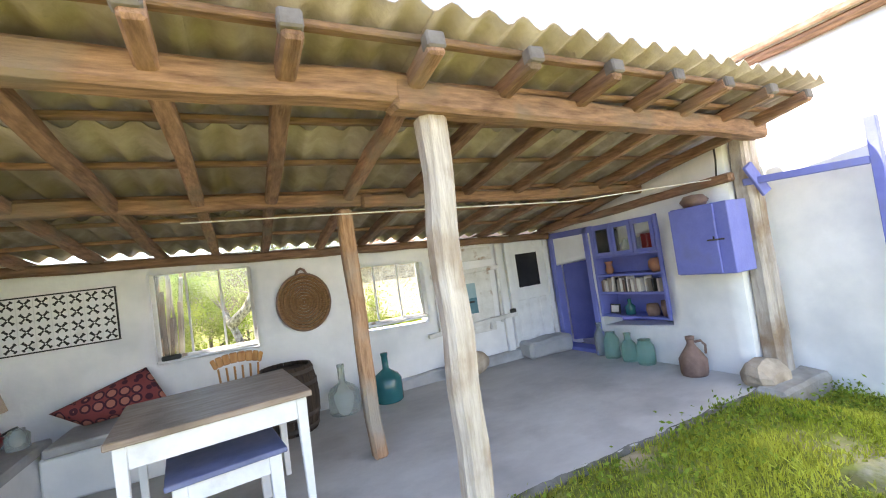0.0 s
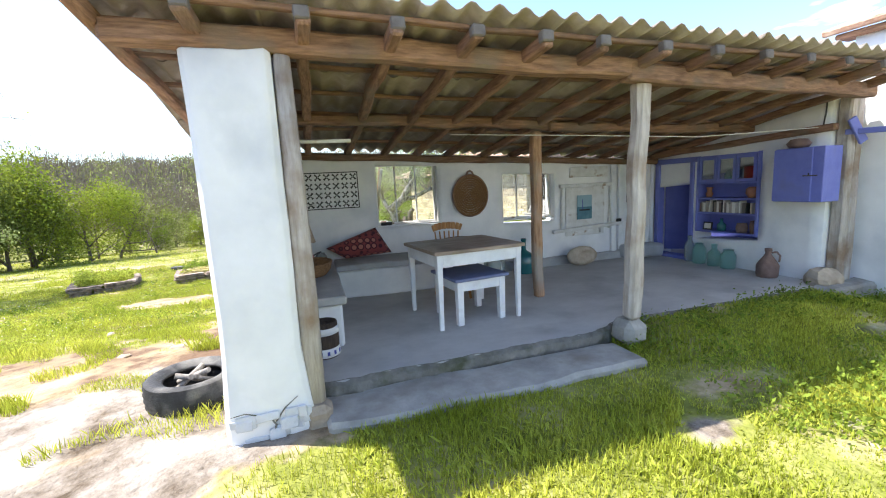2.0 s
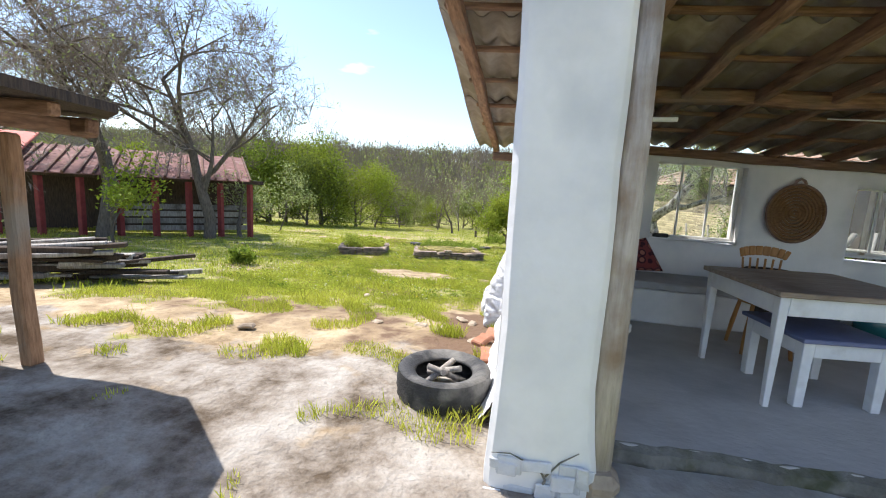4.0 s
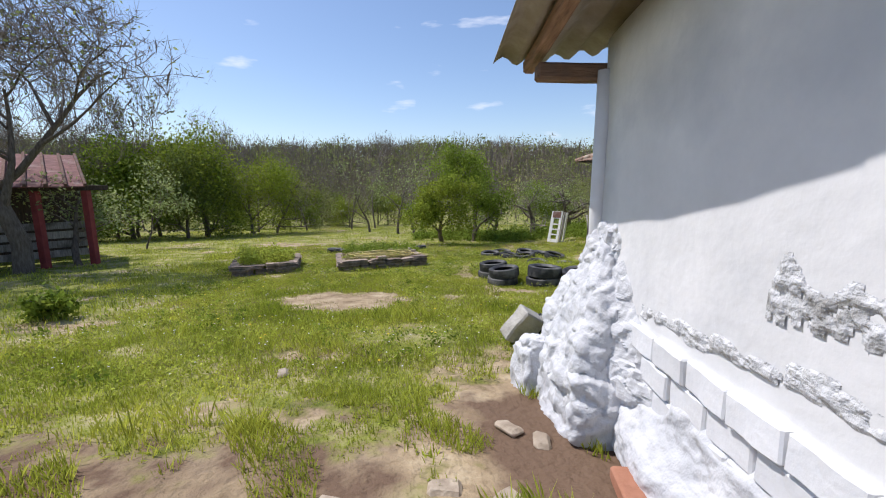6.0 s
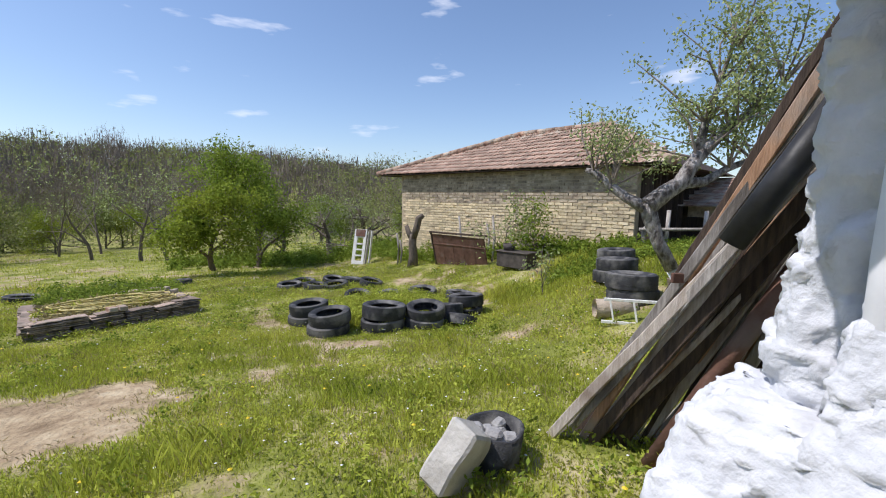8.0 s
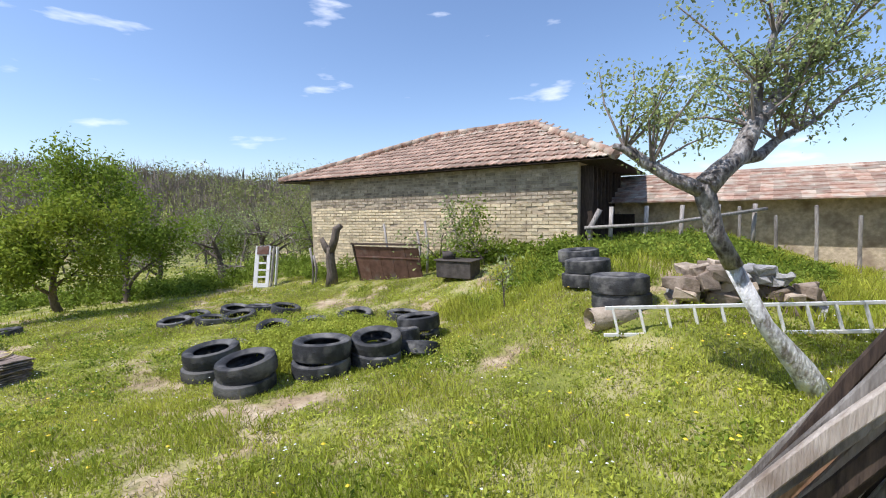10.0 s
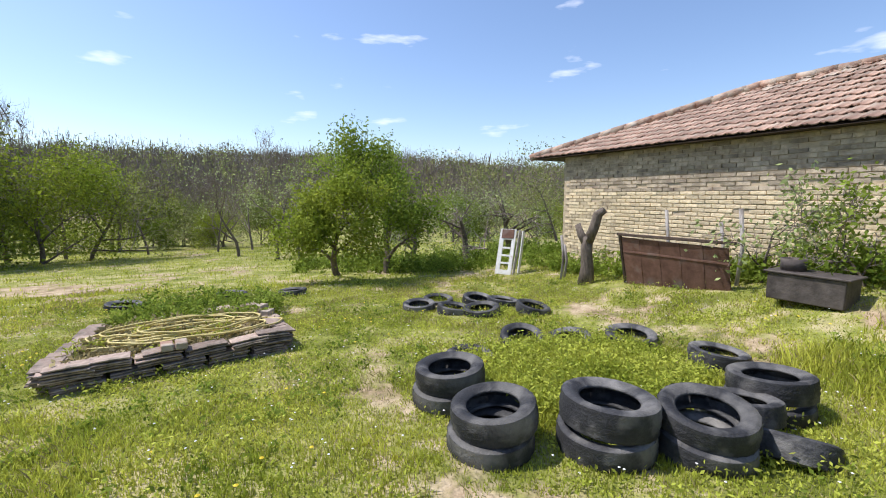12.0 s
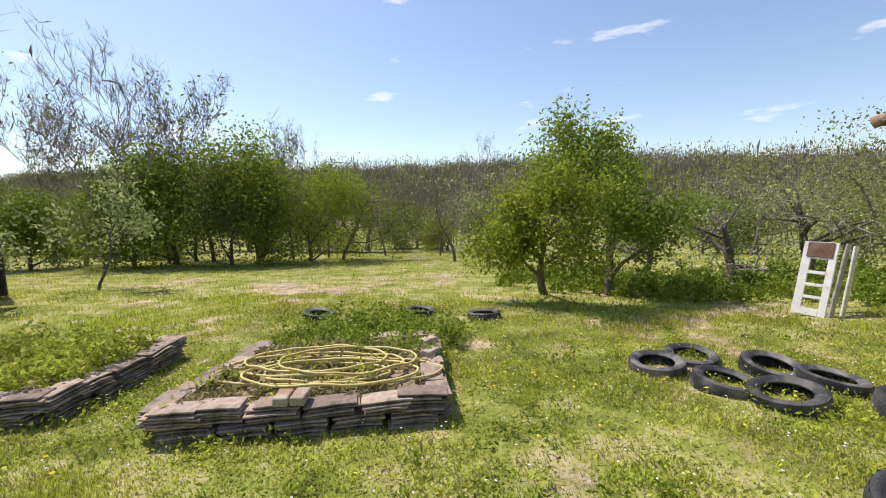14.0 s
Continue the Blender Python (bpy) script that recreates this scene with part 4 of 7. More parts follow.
geo = bmesh.ops.duplicate(bm, geom=bm.verts[:] + bm.edges[:] + bm.faces[:])
dup = [g for g in geo["geom"] if isinstance(g, bmesh.types.BMVert)]
for v in dup:
    v.co.z *= -1
bmesh.ops.reverse_faces(bm, faces=[g for g in geo["geom"] if isinstance(g, bmesh.types.BMFace)])
bmesh.ops.remove_doubles(bm, verts=bm.verts[:], dist=0.0008)
for f in bm.faces:
    f.smooth = True
cu = part("cushion", bm, CUSHION)
cu.matrix_world = Matrix.Translation((-1.42, 4.92, SEAT + 0.19)) @ Matrix.Rotation(radians(68), 4, "X")
tagged(cu, "red and dark patterned cushion leaning on the wall", "cushion")

# table lamp
lp = thing("table_lamp", "table lamp with a linen shade on a red enamel pot", "lamp", (-2.14, 4.58, SEAT))
part("pot", lathe([(0.0, 0.0), (0.075, 0.0), (0.115, 0.05), (0.12, 0.1), (0.1, 0.15), (0.05, 0.165), (0.0, 0.168)], 24), REDENAMEL, lp, "shiny red enamel body")
part("handle", tube([(0.11, 0, 0.12), (0.17, 0, 0.15), (0.21, 0, 0.16)], 0.009, 6), BLACKWOOD, lp)
part("handle", tube([(-0.11, 0, 0.12), (-0.17, 0, 0.15), (-0.21, 0, 0.16)], 0.009, 6), BLACKWOOD, lp)
part("stem", lathe([(0.0, 0.16), (0.035, 0.165), (0.02, 0.2), (0.03, 0.24), (0.012, 0.28), (0.0, 0.36)], 14), BLACKWOOD, lp)
part("shade", lathe([(0.155, 0.29), (0.1, 0.5), (0.096, 0.5), (0.15, 0.29)], 28, None, False), LINEN, lp, "beige linen lamp shade")
part("stand", lathe([(0.0, -0.0), (0.09, 0.0), (0.09, 0.012), (0.0, 0.012)], 20), BLACKWOOD, lp)

# wicker basket, jars
bk = thing("wicker_basket", "low oval brown wicker basket on the bench", "basket", (-2.09, 3.96, SEAT))
bm = lathe([(0.0, 0.0), (0.19, 0.0), (0.235, 0.06), (0.25, 0.13), (0.235, 0.135), (0.215, 0.06), (0.0, 0.02)], 36)
for v in bm.verts:
    a = math.atan2(v.co.y, v.co.x)
    v.co.x += 0.006 * math.cos(a) * math.sin(18 * a + 300 * v.co.z)
    v.co.y = v.co.y * 1.25 + 0.006 * math.sin(a) * math.sin(18 * a + 300 * v.co.z)
part("body", bm, WICKER, bk)
part("rim", tube([(0.25 * math.cos(a), 0.3125 * math.sin(a), 0.135 + 0.006 * math.sin(20 * a)) for a in [2 * math.pi * i / 40 for i in range(41)]], 0.014, 6, None, False), WICKER, bk)
bpot = part("china_jar", lathe([(0.0, 0.0), (0.06, 0.0), (0.085, 0.04), (0.088, 0.11), (0.06, 0.155), (0.055, 0.17), (0.045, 0.165), (0.0, 0.15)], 24), CHINA)
bpot.location, bpot.scale = (-2.2, 3.5, SEAT), (1.25, 1.25, 1.1)
tagged(bpot, "blue and white glazed china jar on the bench", "jar")
tj = part("terracotta_jug", lathe([(0.0, 0.0), (0.06, 0.0), (0.095, 0.06), (0.085, 0.12), (0.035, 0.17), (0.04, 0.2), (0.0, 0.2)], 20), CLAY)
tj.location = (-2.25, 4.3, SEAT)
tagged(tj, "small rounded terracotta jug beside the basket", "jug")
gj = part("glass_jar", lathe([(0.0, 0.0), (0.07, 0.0), (0.075, 0.1), (0.05, 0.13), (0.05, 0.145), (0.0, 0.145)], 20), GLASSCLEAR)
gj.location = (-1.94, 4.58, SEAT)
tagged(gj, "wide clear glass jar on the bench", "jar")

# small banded pot on the floor
tp = thing("wooden_keg", "dark round wooden tub with white painted bands", "tub", (-2.0, 2.72, FLOOR))
part("body", lathe([(0.0, 0.0), (0.12, 0.0), (0.128, 0.14), (0.118, 0.29), (0.1, 0.29), (0.1, 0.27), (0.0, 0.27)], 28), DARKWOOD, tp)
part("band", lathe([(0.1225, 0.012), (0.131, 0.012), (0.132, 0.085), (0.1255, 0.085)], 28, None, False), WHITEPAINT, tp, "white band with a dark printed motif")
part("band", lathe([(0.126, 0.2), (0.1295, 0.2), (0.126, 0.255), (0.121, 0.255)], 28, None, False), WHITEPAINT, tp, "white painted band")
for i in range(14):
    a = 2 * math.pi * i / 14
    part("motif", box(bmesh.new(), (0.1325, 0, 0.048), (0.003, 0.022, 0.034), Matrix.Rotation(a, 4, "Z"), 0.001), DARKBLUE, tp)

# dark barrel behind the table
br = thing("wooden_barrel", "dark oak barrel with iron hoops by the back wall", "barrel", (-0.02, 4.72, FLOOR))
for i in range(18):
    a = 2 * math.pi * i / 18
    pts = [(0.24 + 0.045 * math.sin(math.pi * k / 6), 0.62 * k / 6) for k in range(7)]
    bm = bmesh.new()
    rr = []
    for r, z in pts:
        w = math.tan(math.pi / 18) * r * 0.97
        rr.append([bm.verts.new((r, -w, z)), bm.verts.new((r, w, z)), bm.verts.new((r - 0.025, w * 0.9, z)), bm.verts.new((r - 0.025, -w * 0.9, z))])
    for u, v in zip(rr, rr[1:]):
        for k in range(4):
            bm.faces.new((u[k], u[(k + 1) % 4], v[(k + 1) % 4], v[k]))
    bm.faces.new(rr[0][::-1])
    bm.faces.new(rr[-1])
    part("stave", moved(bm, Matrix.Rotation(a, 4, "Z")), DARKWOOD, br)
part("lid", lathe([(0.0, 0.565), (0.222, 0.565), (0.222, 0.585), (0.0, 0.585)], 24), DARKWOOD, br)
for z in (0.05, 0.17, 0.45, 0.57):
    r = 0.243 + 0.045 * math.sin(math.pi * z / 0.62)
    part("hoop", lathe([(r, z - 0.018), (r + 0.005, z - 0.018), (r + 0.005, z + 0.018), (r, z + 0.018)], 36, None, False), IRON, br)


def bottle(name, x, y, h, r, material, label, neck=0.028, cat="bottle", tall=0.6):
    b = thing(name, label, cat, (x, y, FLOOR))
    part("body", lathe([(0.0, 0.0), (r * 0.9, 0.0), (r, 0.02), (r, h * tall), (r * 0.8, h * (tall + 0.1)), (neck, h * (tall + 0.22)), (neck, h * 0.94), (neck + 0.006, h * 0.95), (neck + 0.006, h), (0.0, h)], 24), material, b)
    return b


bottle("demijohn", 0.52, 4.82, 0.5, 0.16, GLASSCLEAR, "dusty clear glass demijohn by the back wall", 0.035, "demijohn", 0.42)
bottle("demijohn", 1.0, 4.8, 0.52, 0.16, TEALGLASS, "dark teal glass demijohn by the back wall", 0.035, "demijohn", 0.45)
bottle("glass_bottle", 3.62, 4.26, 0.4, 0.072, GLASSCLEAR, "tall dusty pale glass bottle below the shelves", 0.03)
bottle("glass_bottle", 3.58, 4.05, 0.31, 0.092, GLASSGREEN, "stout green glass jar below the shelves", 0.05, "bottle", 0.72)
bottle("glass_bottle", 3.58, 3.8, 0.32, 0.085, GLASSGREEN, "pale green glass bottle with a short neck", 0.035, "bottle", 0.55)
bottle("glass_bottle", 3.57, 3.57, 0.27, 0.095, GLASSGREEN, "squat green glass jar below the shelves", 0.06, "bottle", 0.72)
jg = thing("brown_jug", "brown clay jug with one handle, on the floor", "jug", (3.5, 2.98, FLOOR))
jg.scale = (0.82, 0.82, 0.9)
part("body", lathe([(0.0, 0.0), (0.13, 0.0), (0.145, 0.03), (0.15, 0.17), (0.12, 0.22), (0.06, 0.3), (0.038, 0.34), (0.045, 0.39), (0.0, 0.39)], 26), BROWNCLAY, jg)
part("handle", tube([(0.03, -0.03, 0.35), (0.07, -0.08, 0.36), (0.1, -0.11, 0.31), (0.1, -0.1, 0.22)], 0.014, 8), BROWNCLAY, jg)
part("cap", lathe([(0.0, 0.375), (0.05, 0.378), (0.05, 0.41), (0.0, 0.415)], 16), BROWNCLAY, jg)

# pierced grinding stone
bm = bmesh.new()
bmesh.ops.create_uvsphere(bm, u_segments=28, v_segments=16, radius=1)
for v in bm.verts:
    x, y, z = v.co
    d = math.exp(-((x - 0.05) ** 2 + (z - 0.1) ** 2) / 0.13)
    v.co = Vector((x * 0.27, y * 0.13 + (0.16 * d if y < 0 else 0), z * 0.155 + 0.15)) + 0.012 * noise.noise_vector(v.co * 3)
for f in bm.faces:
    f.smooth = True
st = part("hollowed_stone", bm, PALESTONE)
st.location = (2.05, 4.83, FLOOR + 0.0)
tagged(st, "rounded pale stone trough leaning on the back wall", "stone")
tagged(part("wall_ledge", box(bmesh.new(), (1.95, 5.06, 0.18), (2.3, 0.09, 0.16), None, 0.02, 14, 0.015), CONCRETE), "rough grey cement skirting ledge", "ledge", kind="structure")

# framed tile panel
tpn = thing("tile_panel", "framed panel of black and white patterned tiles", "tile panel", (-2.29, 5.075, 1.262))
PW, PH, NX, NZ = 0.925, 0.48, 8, 4
part("backing", box(bmesh.new(), (PW / 2, 0.006, PH / 2), (PW, 0.012, PH), None, 0.002), WHITEPAINT, tpn)
fr = bmesh.new()
for c, s in (((PW / 2, -0.003, 0), (PW + 0.016, 0.022, 0.012)), ((PW / 2, -0.003, PH), (PW + 0.016, 0.022, 0.012)), ((0, -0.003, PH / 2), (0.012, 0.022, PH - 0.012)), ((PW, -0.003, PH / 2), (0.012, 0.022, PH - 0.012))):
    box(fr, c, s, None, 0.002)
part("frame", fr, BLACKWOOD, tpn, "thin black frame")
for i in range(NX):
    for k in range(NZ):
        cx, cz, s = PW * (i + 0.5) / NX, PH * (k + 0.5) / NZ, PH / NZ
        til = part("tile", box(bmesh.new(), (cx, -0.003, cz), (PW / NX - 0.004, 0.008, s - 0.004), None, 0.001), WHITEPAINT, tpn)
        bm = bmesh.new()
        flip = 1 if (i + k) % 2 else -1
        for q in range(4):
            m = Matrix.Translation((cx, -0.0085, cz)) @ Matrix.Rotation(radians(45 * flip + 90 * q), 4, "Y")
            box(bm, (0.026, 0, 0), (0.04, 0.002, 0.013 + 0.005 * (q % 2)), m)
            box(bm, (0.046, 0, 0), (0.014, 0.0022, 0.026), m)
        part("motif", bm, BLACKWOOD, til)

# round woven tray with a hanging loop
wt = thing("woven_tray", "round brown woven tray with a hanging loop", "tray", (0.275, 5.085, 1.33))
bm = bmesh.new()
for k, r in enumerate((0.02, 0.05, 0.08, 0.11, 0.14, 0.17, 0.2, 0.23, 0.26)):
    tube([(r * math.cos(a), -0.012 - 0.02 * (r / 0.26) ** 2, 1.12 * r * math.sin(a)) for a in [2 * math.pi * i / 40 for i in range(41)]], 0.0155, 6, bm, False)
part("coil", bm, WICKER, wt)
part("rim", tube([(0.275 * math.cos(a), -0.03, 0.305 * math.sin(a)) for a in [2 * math.pi * i / 44 for i in range(45)]], 0.012, 6, None, False), BROWNCLAY, wt)
part("loop", tube([(-0.06, -0.03, 0.29), (-0.035, -0.03, 0.345), (0, -0.03, 0.365), (0.035, -0.03, 0.345), (0.06, -0.03, 0.29)], 0.014, 8), BROWNCLAY, wt)
for i in range(7):
    x = -0.075 + 0.025 * i
    part("lattice", box(bmesh.new(), (x, -0.028, 0.2), (0.008, 0.01, 0.15), None, 0.002), BROWNCLAY, wt)

# white carved panel with a small sea picture
pn = thing("carved_panel", "old white carved wooden panel hung on the wall", "panel", (1.83, 5.07, 0.55))
part("board", box(bmesh.new(), (0.46, 0.015, 0.42), (0.74, 0.025, 0.8), None, 0.008, 4, 0.008), OLDPAINT, pn)
part("header", box(bmesh.new(), (0.46, -0.012, 0.84), (1.0, 0.05, 0.06), None, 0.01, 8, 0.01), OLDPAINT, pn)
for x in (0.0, 0.92):
    bm = beam((x, -0.005, 0.1), (x + 0.02, -0.005, 0.82), 0.03, 0.05, 0.006, 0.012, x, 8)
    part("bracket", bm, OLDPAINT, pn, "chipped white side bracket")
part("bar", beam((-0.18, -0.04, 0.12), (1.14, -0.04, 0.18), 0.05, 0.055, 0.008, 0.006, 2, 8), OLDPAINT, pn)
part("hook", tube([(0.72, -0.03, 0.05), (0.72, -0.06, 0.2)], 0.018, 8), OLDPAINT, pn)
part("knob", box(bmesh.new(), (1.07, -0.06, 0.23), (0.08, 0.05, 0.05), None, 0.008), BLACKWOOD, pn)
tagged(part("upper_plank", box(bmesh.new(), (2.36, 5.08, 1.6), (0.74, 0.035, 0.17), None, 0.012, 6, 0.012), OLDPAINT), "chipped white plank fixed to the wall", "plank")
tagged(part("small_block", box(bmesh.new(), (2.32, 5.08, 1.74), (0.15, 0.03, 0.06), None, 0.008), OLDPAINT), "small white block fixed above the plank", "block")
pc = thing("small_picture", "small picture of a grey-blue sea and sky", "picture", (2.12, 5.055, 0.84))
part("lower_print", box(bmesh.new(), (0.14, 0, 0.1), (0.28, 0.008, 0.2)), SEA, pc)
part("upper_print", box(bmesh.new(), (0.14, 0, 0.295), (0.28, 0.008, 0.19)), SKYPRINT, pc)
part("mast", box(bmesh.new(), (0.1, -0.005, 0.24), (0.012, 0.003, 0.16)), DARKBLUE, pc)
part("hull", box(bmesh.new(), (0.14, -0.005, 0.15), (0.2, 0.003, 0.025)), BLACKWOOD, pc)

# white panelled door in the back wall, with steps
wd = thing("door_1", "white panelled door with a small dark pane", "door", (2.96, 5.08, FLOOR + 0.16), kind="structure")
part("leaf", box(bmesh.new(), (0.33, 0.01, 0.7), (0.62, 0.03, 1.4), None, 0.004), WHITEPAINT, wd)
for c, s in (((0.0, -0.01, 0.71), (0.07, 0.06, 1.44)), ((0.66, -0.01, 0.71), (0.07, 0.06, 1.44)), ((0.33, -0.01, 1.44), (0.75, 0.06, 0.07))):
    part("casing", box(bmesh.new(), c, s, None, 0.006), WHITEPAINT, wd)
part("pane", box(bmesh.new(), (0.32, -0.012, 1.0), (0.36, 0.008, 0.46), None, 0.002), DARKGLASS, wd, "dark reflecting glass pane")
for x in (0.15, 0.33, 0.51):
    part("panel", box(bmesh.new(), (x, -0.01, 0.35), (0.13, 0.012, 0.5), None, 0.005), WHITEPAINT, wd)
tagged(part("door_step", rough(box(bmesh.new(), (3.3, 4.93, FLOOR + 0.11), (0.72, 0.3, 0.22), None, 0.04, 4), 0.02, 4), CONCRETE), "rounded grey cement step before the white door", "step")
tagged(part("wall_pilaster", box(bmesh.new(), (2.83, 5.07, 0.9), (0.1, 0.06, 1.6), None, 0.012, 8, 0.008), PLASTER), "narrow whitewashed pilaster beside the door", "pilaster", kind="structure")

# blue door, open into the dark room
bd = thing("door_2", "open dark blue door in a blue frame", "door", (RIGHT, 0, FLOOR), kind="structure")
for c, s in (((0.03, D1 + 0.0, 0.8), (0.12, 0.09, 1.62)), ((0.03, D0 - 0.0, 0.8), (0.12, 0.07, 1.62)), ((0.03, (D0 + D1) / 2, 1.57), (0.12, D1 - D0 + 0.14, 0.08)), ((0.02, (D0 + D1) / 2, 0.02), (0.2, D1 - D0, 0.06))):
    part("door_frame", box(bmesh.new(), c, s, None, 0.008), BLUE, bd)
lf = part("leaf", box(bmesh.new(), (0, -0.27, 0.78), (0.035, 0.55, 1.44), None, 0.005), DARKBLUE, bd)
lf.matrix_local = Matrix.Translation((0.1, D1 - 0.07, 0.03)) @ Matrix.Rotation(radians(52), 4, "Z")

# blue shelf niche with books and pots
NY0, NY1, NZ0, NZ1 = 3.27, 4.23, 0.6, 1.74
sh = thing("wall_shelf", "blue-painted wall shelves with small glazed doors above", "shelf", (RIGHT, 0, 0))
part("back_board", box(bmesh.new(), (0.27, (NY0 + NY1) / 2, (NZ0 + NZ1) / 2), (0.02, NY1 - NY0, NZ1 - NZ0)), BLUE, sh)
for y in (NY0 + 0.02, NY1 - 0.02):
    part("side_board", box(bmesh.new(), (0.12, y, (NZ0 + NZ1) / 2), (0.3, 0.035, NZ1 - NZ0), None, 0.004), BLUE, sh)
for z in (NZ0 + 0.015, 0.892, 1.106, 1.335, NZ1 - 0.02):
    part("shelf_board", box(bmesh.new(), (0.12, (NY0 + NY1) / 2, z), (0.29, NY1 - NY0 - 0.07, 0.025), None, 0.004), BLUE, sh)
for i in range(3):
    y0 = NY0 + 0.05 + i * 0.29
    dr = bmesh.new()
    for c, s in (((-0.02, y0 + 0.14, 1.37), (0.025, 0.28, 0.04)), ((-0.02, y0 + 0.14, 1.69), (0.025, 0.28, 0.04)), ((-0.02, y0 + 0.02, 1.53), (0.025, 0.04, 0.28)), ((-0.02, y0 + 0.26, 1.53), (0.025, 0.04, 0.28))):
        box(dr, c, s, None, 0.003)
    d = part("door", dr, BLUE, sh)
    p = part("pane", box(bmesh.new(), (-0.018, y0 + 0.14, 1.53), (0.003, 0.2, 0.28)), PANE, d)
    p.visible_shadow = False
rnd = random.Random(4)
y = NY1 - 0.06
while y > NY0 + 0.1:
    t, hgt = rnd.uniform(0.014, 0.034), rnd.uniform(0.13, 0.185)
    lean = radians(rnd.choice([0, 0, 0, 0, 7]))
    bo = part("book", box(bmesh.new(), (0.03, 0, hgt / 2), (0.12, t, hgt), None, 0.002), rnd.choice([PAPER, PAPER, PALEPAPER, BROWNCLAY, BLACKWOOD]))
    bo.matrix_world = Matrix.Translation((RIGHT + 0.03, y, 0.906)) @ Matrix.Rotation(lean, 4, "X")
    tagged(bo, "worn book standing on a blue shelf", "book", "books on the shelf")
    y -= t + (0.05 if rnd.random() < 0.07 else 0.003)


def shelf_pot(name, y, z, prof_, material, label, cat):
    o = part(name, lathe(prof_, 18), material)
    o.location = (RIGHT + 0.07, y, z)
    tagged(o, label, cat)


shelf_pot("clay_vase", 4.08, 1.12, [(0.0, 0), (0.035, 0), (0.05, 0.05), (0.03, 0.1), (0.05, 0.15), (0.0, 0.15)], CLAY, "small clay vase on the blue shelf", "vase")
shelf_pot("clay_pot", 3.42, 1.12, [(0.0, 0), (0.05, 0), (0.085, 0.06), (0.08, 0.12), (0.05, 0.15), (0.0, 0.15)], CLAY, "round clay pot on the blue shelf", "pot")
shelf_pot("green_bottle", 3.86, 0.63, [(0.0, 0), (0.055, 0), (0.06, 0.09), (0.02, 0.13), (0.02, 0.18), (0.0, 0.18)], TEALGLASS, "dark green bottle on the lowest shelf", "bottle")
shelf_pot("brown_pot", 3.55, 0.63, [(0.0, 0), (0.06, 0), (0.075, 0.06), (0.06, 0.13), (0.0, 0.135)], BROWNCLAY, "brown clay pot on the lowest shelf", "pot")
shelf_pot("tall_brown_pot", 3.38, 0.63, [(0.0, 0), (0.04, 0), (0.055, 0.1), (0.045, 0.17), (0.0, 0.18)], BROWNCLAY, "tall brown pot on the lowest shelf", "pot")
shelf_pot("glass_jug", 3.78, 1.35, [(0.0, 0), (0.05, 0), (0.06, 0.09), (0.03, 0.15), (0.035, 0.19), (0.0, 0.19)], TEALGLASS, "dark glass jug behind a small glazed door", "jug")
rb = part("red_box", box(bmesh.new(), (RIGHT + 0.08, 3.46, 1.45), (0.08, 0.17, 0.2), None, 0.004), REDENAMEL)
tagged(rb, "red cardboard box behind a glazed door", "box")
pf = thing("photo_frame", "small black photo frame on the lowest shelf", "frame", (RIGHT + 0.06, 4.08, 0.627))
part("frame", box(bmesh.new(), (0, 0, 0.06), (0.015, 0.15, 0.12), Matrix.Rotation(radians(8), 4, "Y"), 0.003), BLACKWOOD, pf)
part("print", box(bmesh.new(), (-0.009, 0, 0.06), (0.003, 0.11, 0.08), Matrix.Rotation(radians(8), 4, "Y")), PALEPAPER, pf)

# blue hanging cabinet
cb = thing("wall_cabinet", "blue-painted wall cabinet with one door", "cabinet", (3.4, 2.39, 1.1))
part("body", box(bmesh.new(), (0.155, 0.26, 0.31), (0.29, 0.52, 0.62), None, 0.006), BLUE, cb)
dd = part("door", box(bmesh.new(), (-0.006, 0.31, 0.31), (0.024, 0.41, 0.6), None, 0.004), BLUE, cb)
part("latch", beam((-0.022, 0.04, 0.3), (-0.022, 0.19, 0.3), 0.008, 0.014, 0.002, 0, 0, 0), IRON, dd, "thin iron latch")
part("keyhole", box(bmesh.new(), (-0.02, 0.13, 0.315), (0.005, 0.016, 0.03), None, 0.002), BLACKWOOD, dd)
tagged(part("round_pot", moved(lathe([(0.0, 0), (0.09, 0), (0.12, 0.05), (0.08, 0.1), (0.0, 0.11)], 20), Matrix.Translation((3.55, 2.75, 1.726))), BROWNCLAY), "squat dark pot on top of the blue cabinet", "pot")

# inner rail, wires and the blue bar outside
tagged(part("wall_rail", beam((3.62, 5.05, 1.8), (3.68, 2.45, 1.93), 0.09, 0.08, 0.015, 0.015, 8, 12), TIMBERY), "rough brown rail along the inner wall", "rail")
bb = thing("blue_bar", "blue painted wooden bar with a short cross-piece", "bar")
part("rail", beam((3.76, 2.42, 1.86), (3.98, 1.66, 1.84), 0.05, 0.06, 0.006, 0.004, 1, 4), BLUE, bb)
part("cross_piece", beam((3.70, 2.34, 2.0), (3.86, 2.3, 1.74), 0.03, 0.1, 0.006, 0.004, 2, 2), BLUE, bb)
part("post", beam((4.0, 1.62, 0.02), (3.98, 1.62, 2.16), 0.06, 0.07, 0.006, 0.005, 3, 5), BLUE, bb)
tagged(part("clothes_line", tube([(-0.6, 3.3, 2.0), (0.9, 3.2, 1.96), (2.3, 3.0, 1.9), (3.66, 2.6, 1.94)], 0.005, 5), WHITEMETAL), "thin pale clothes line under the roof", "cable")
tagged(part("pale_pipe", tube([(-2.36, 3.05, 1.93), (-1.95, 3.0, 1.92), (-1.62, 2.97, 1.92)], 0.016, 8), WHITEMETAL), "short pale pipe sticking out of the end wall", "pipe")
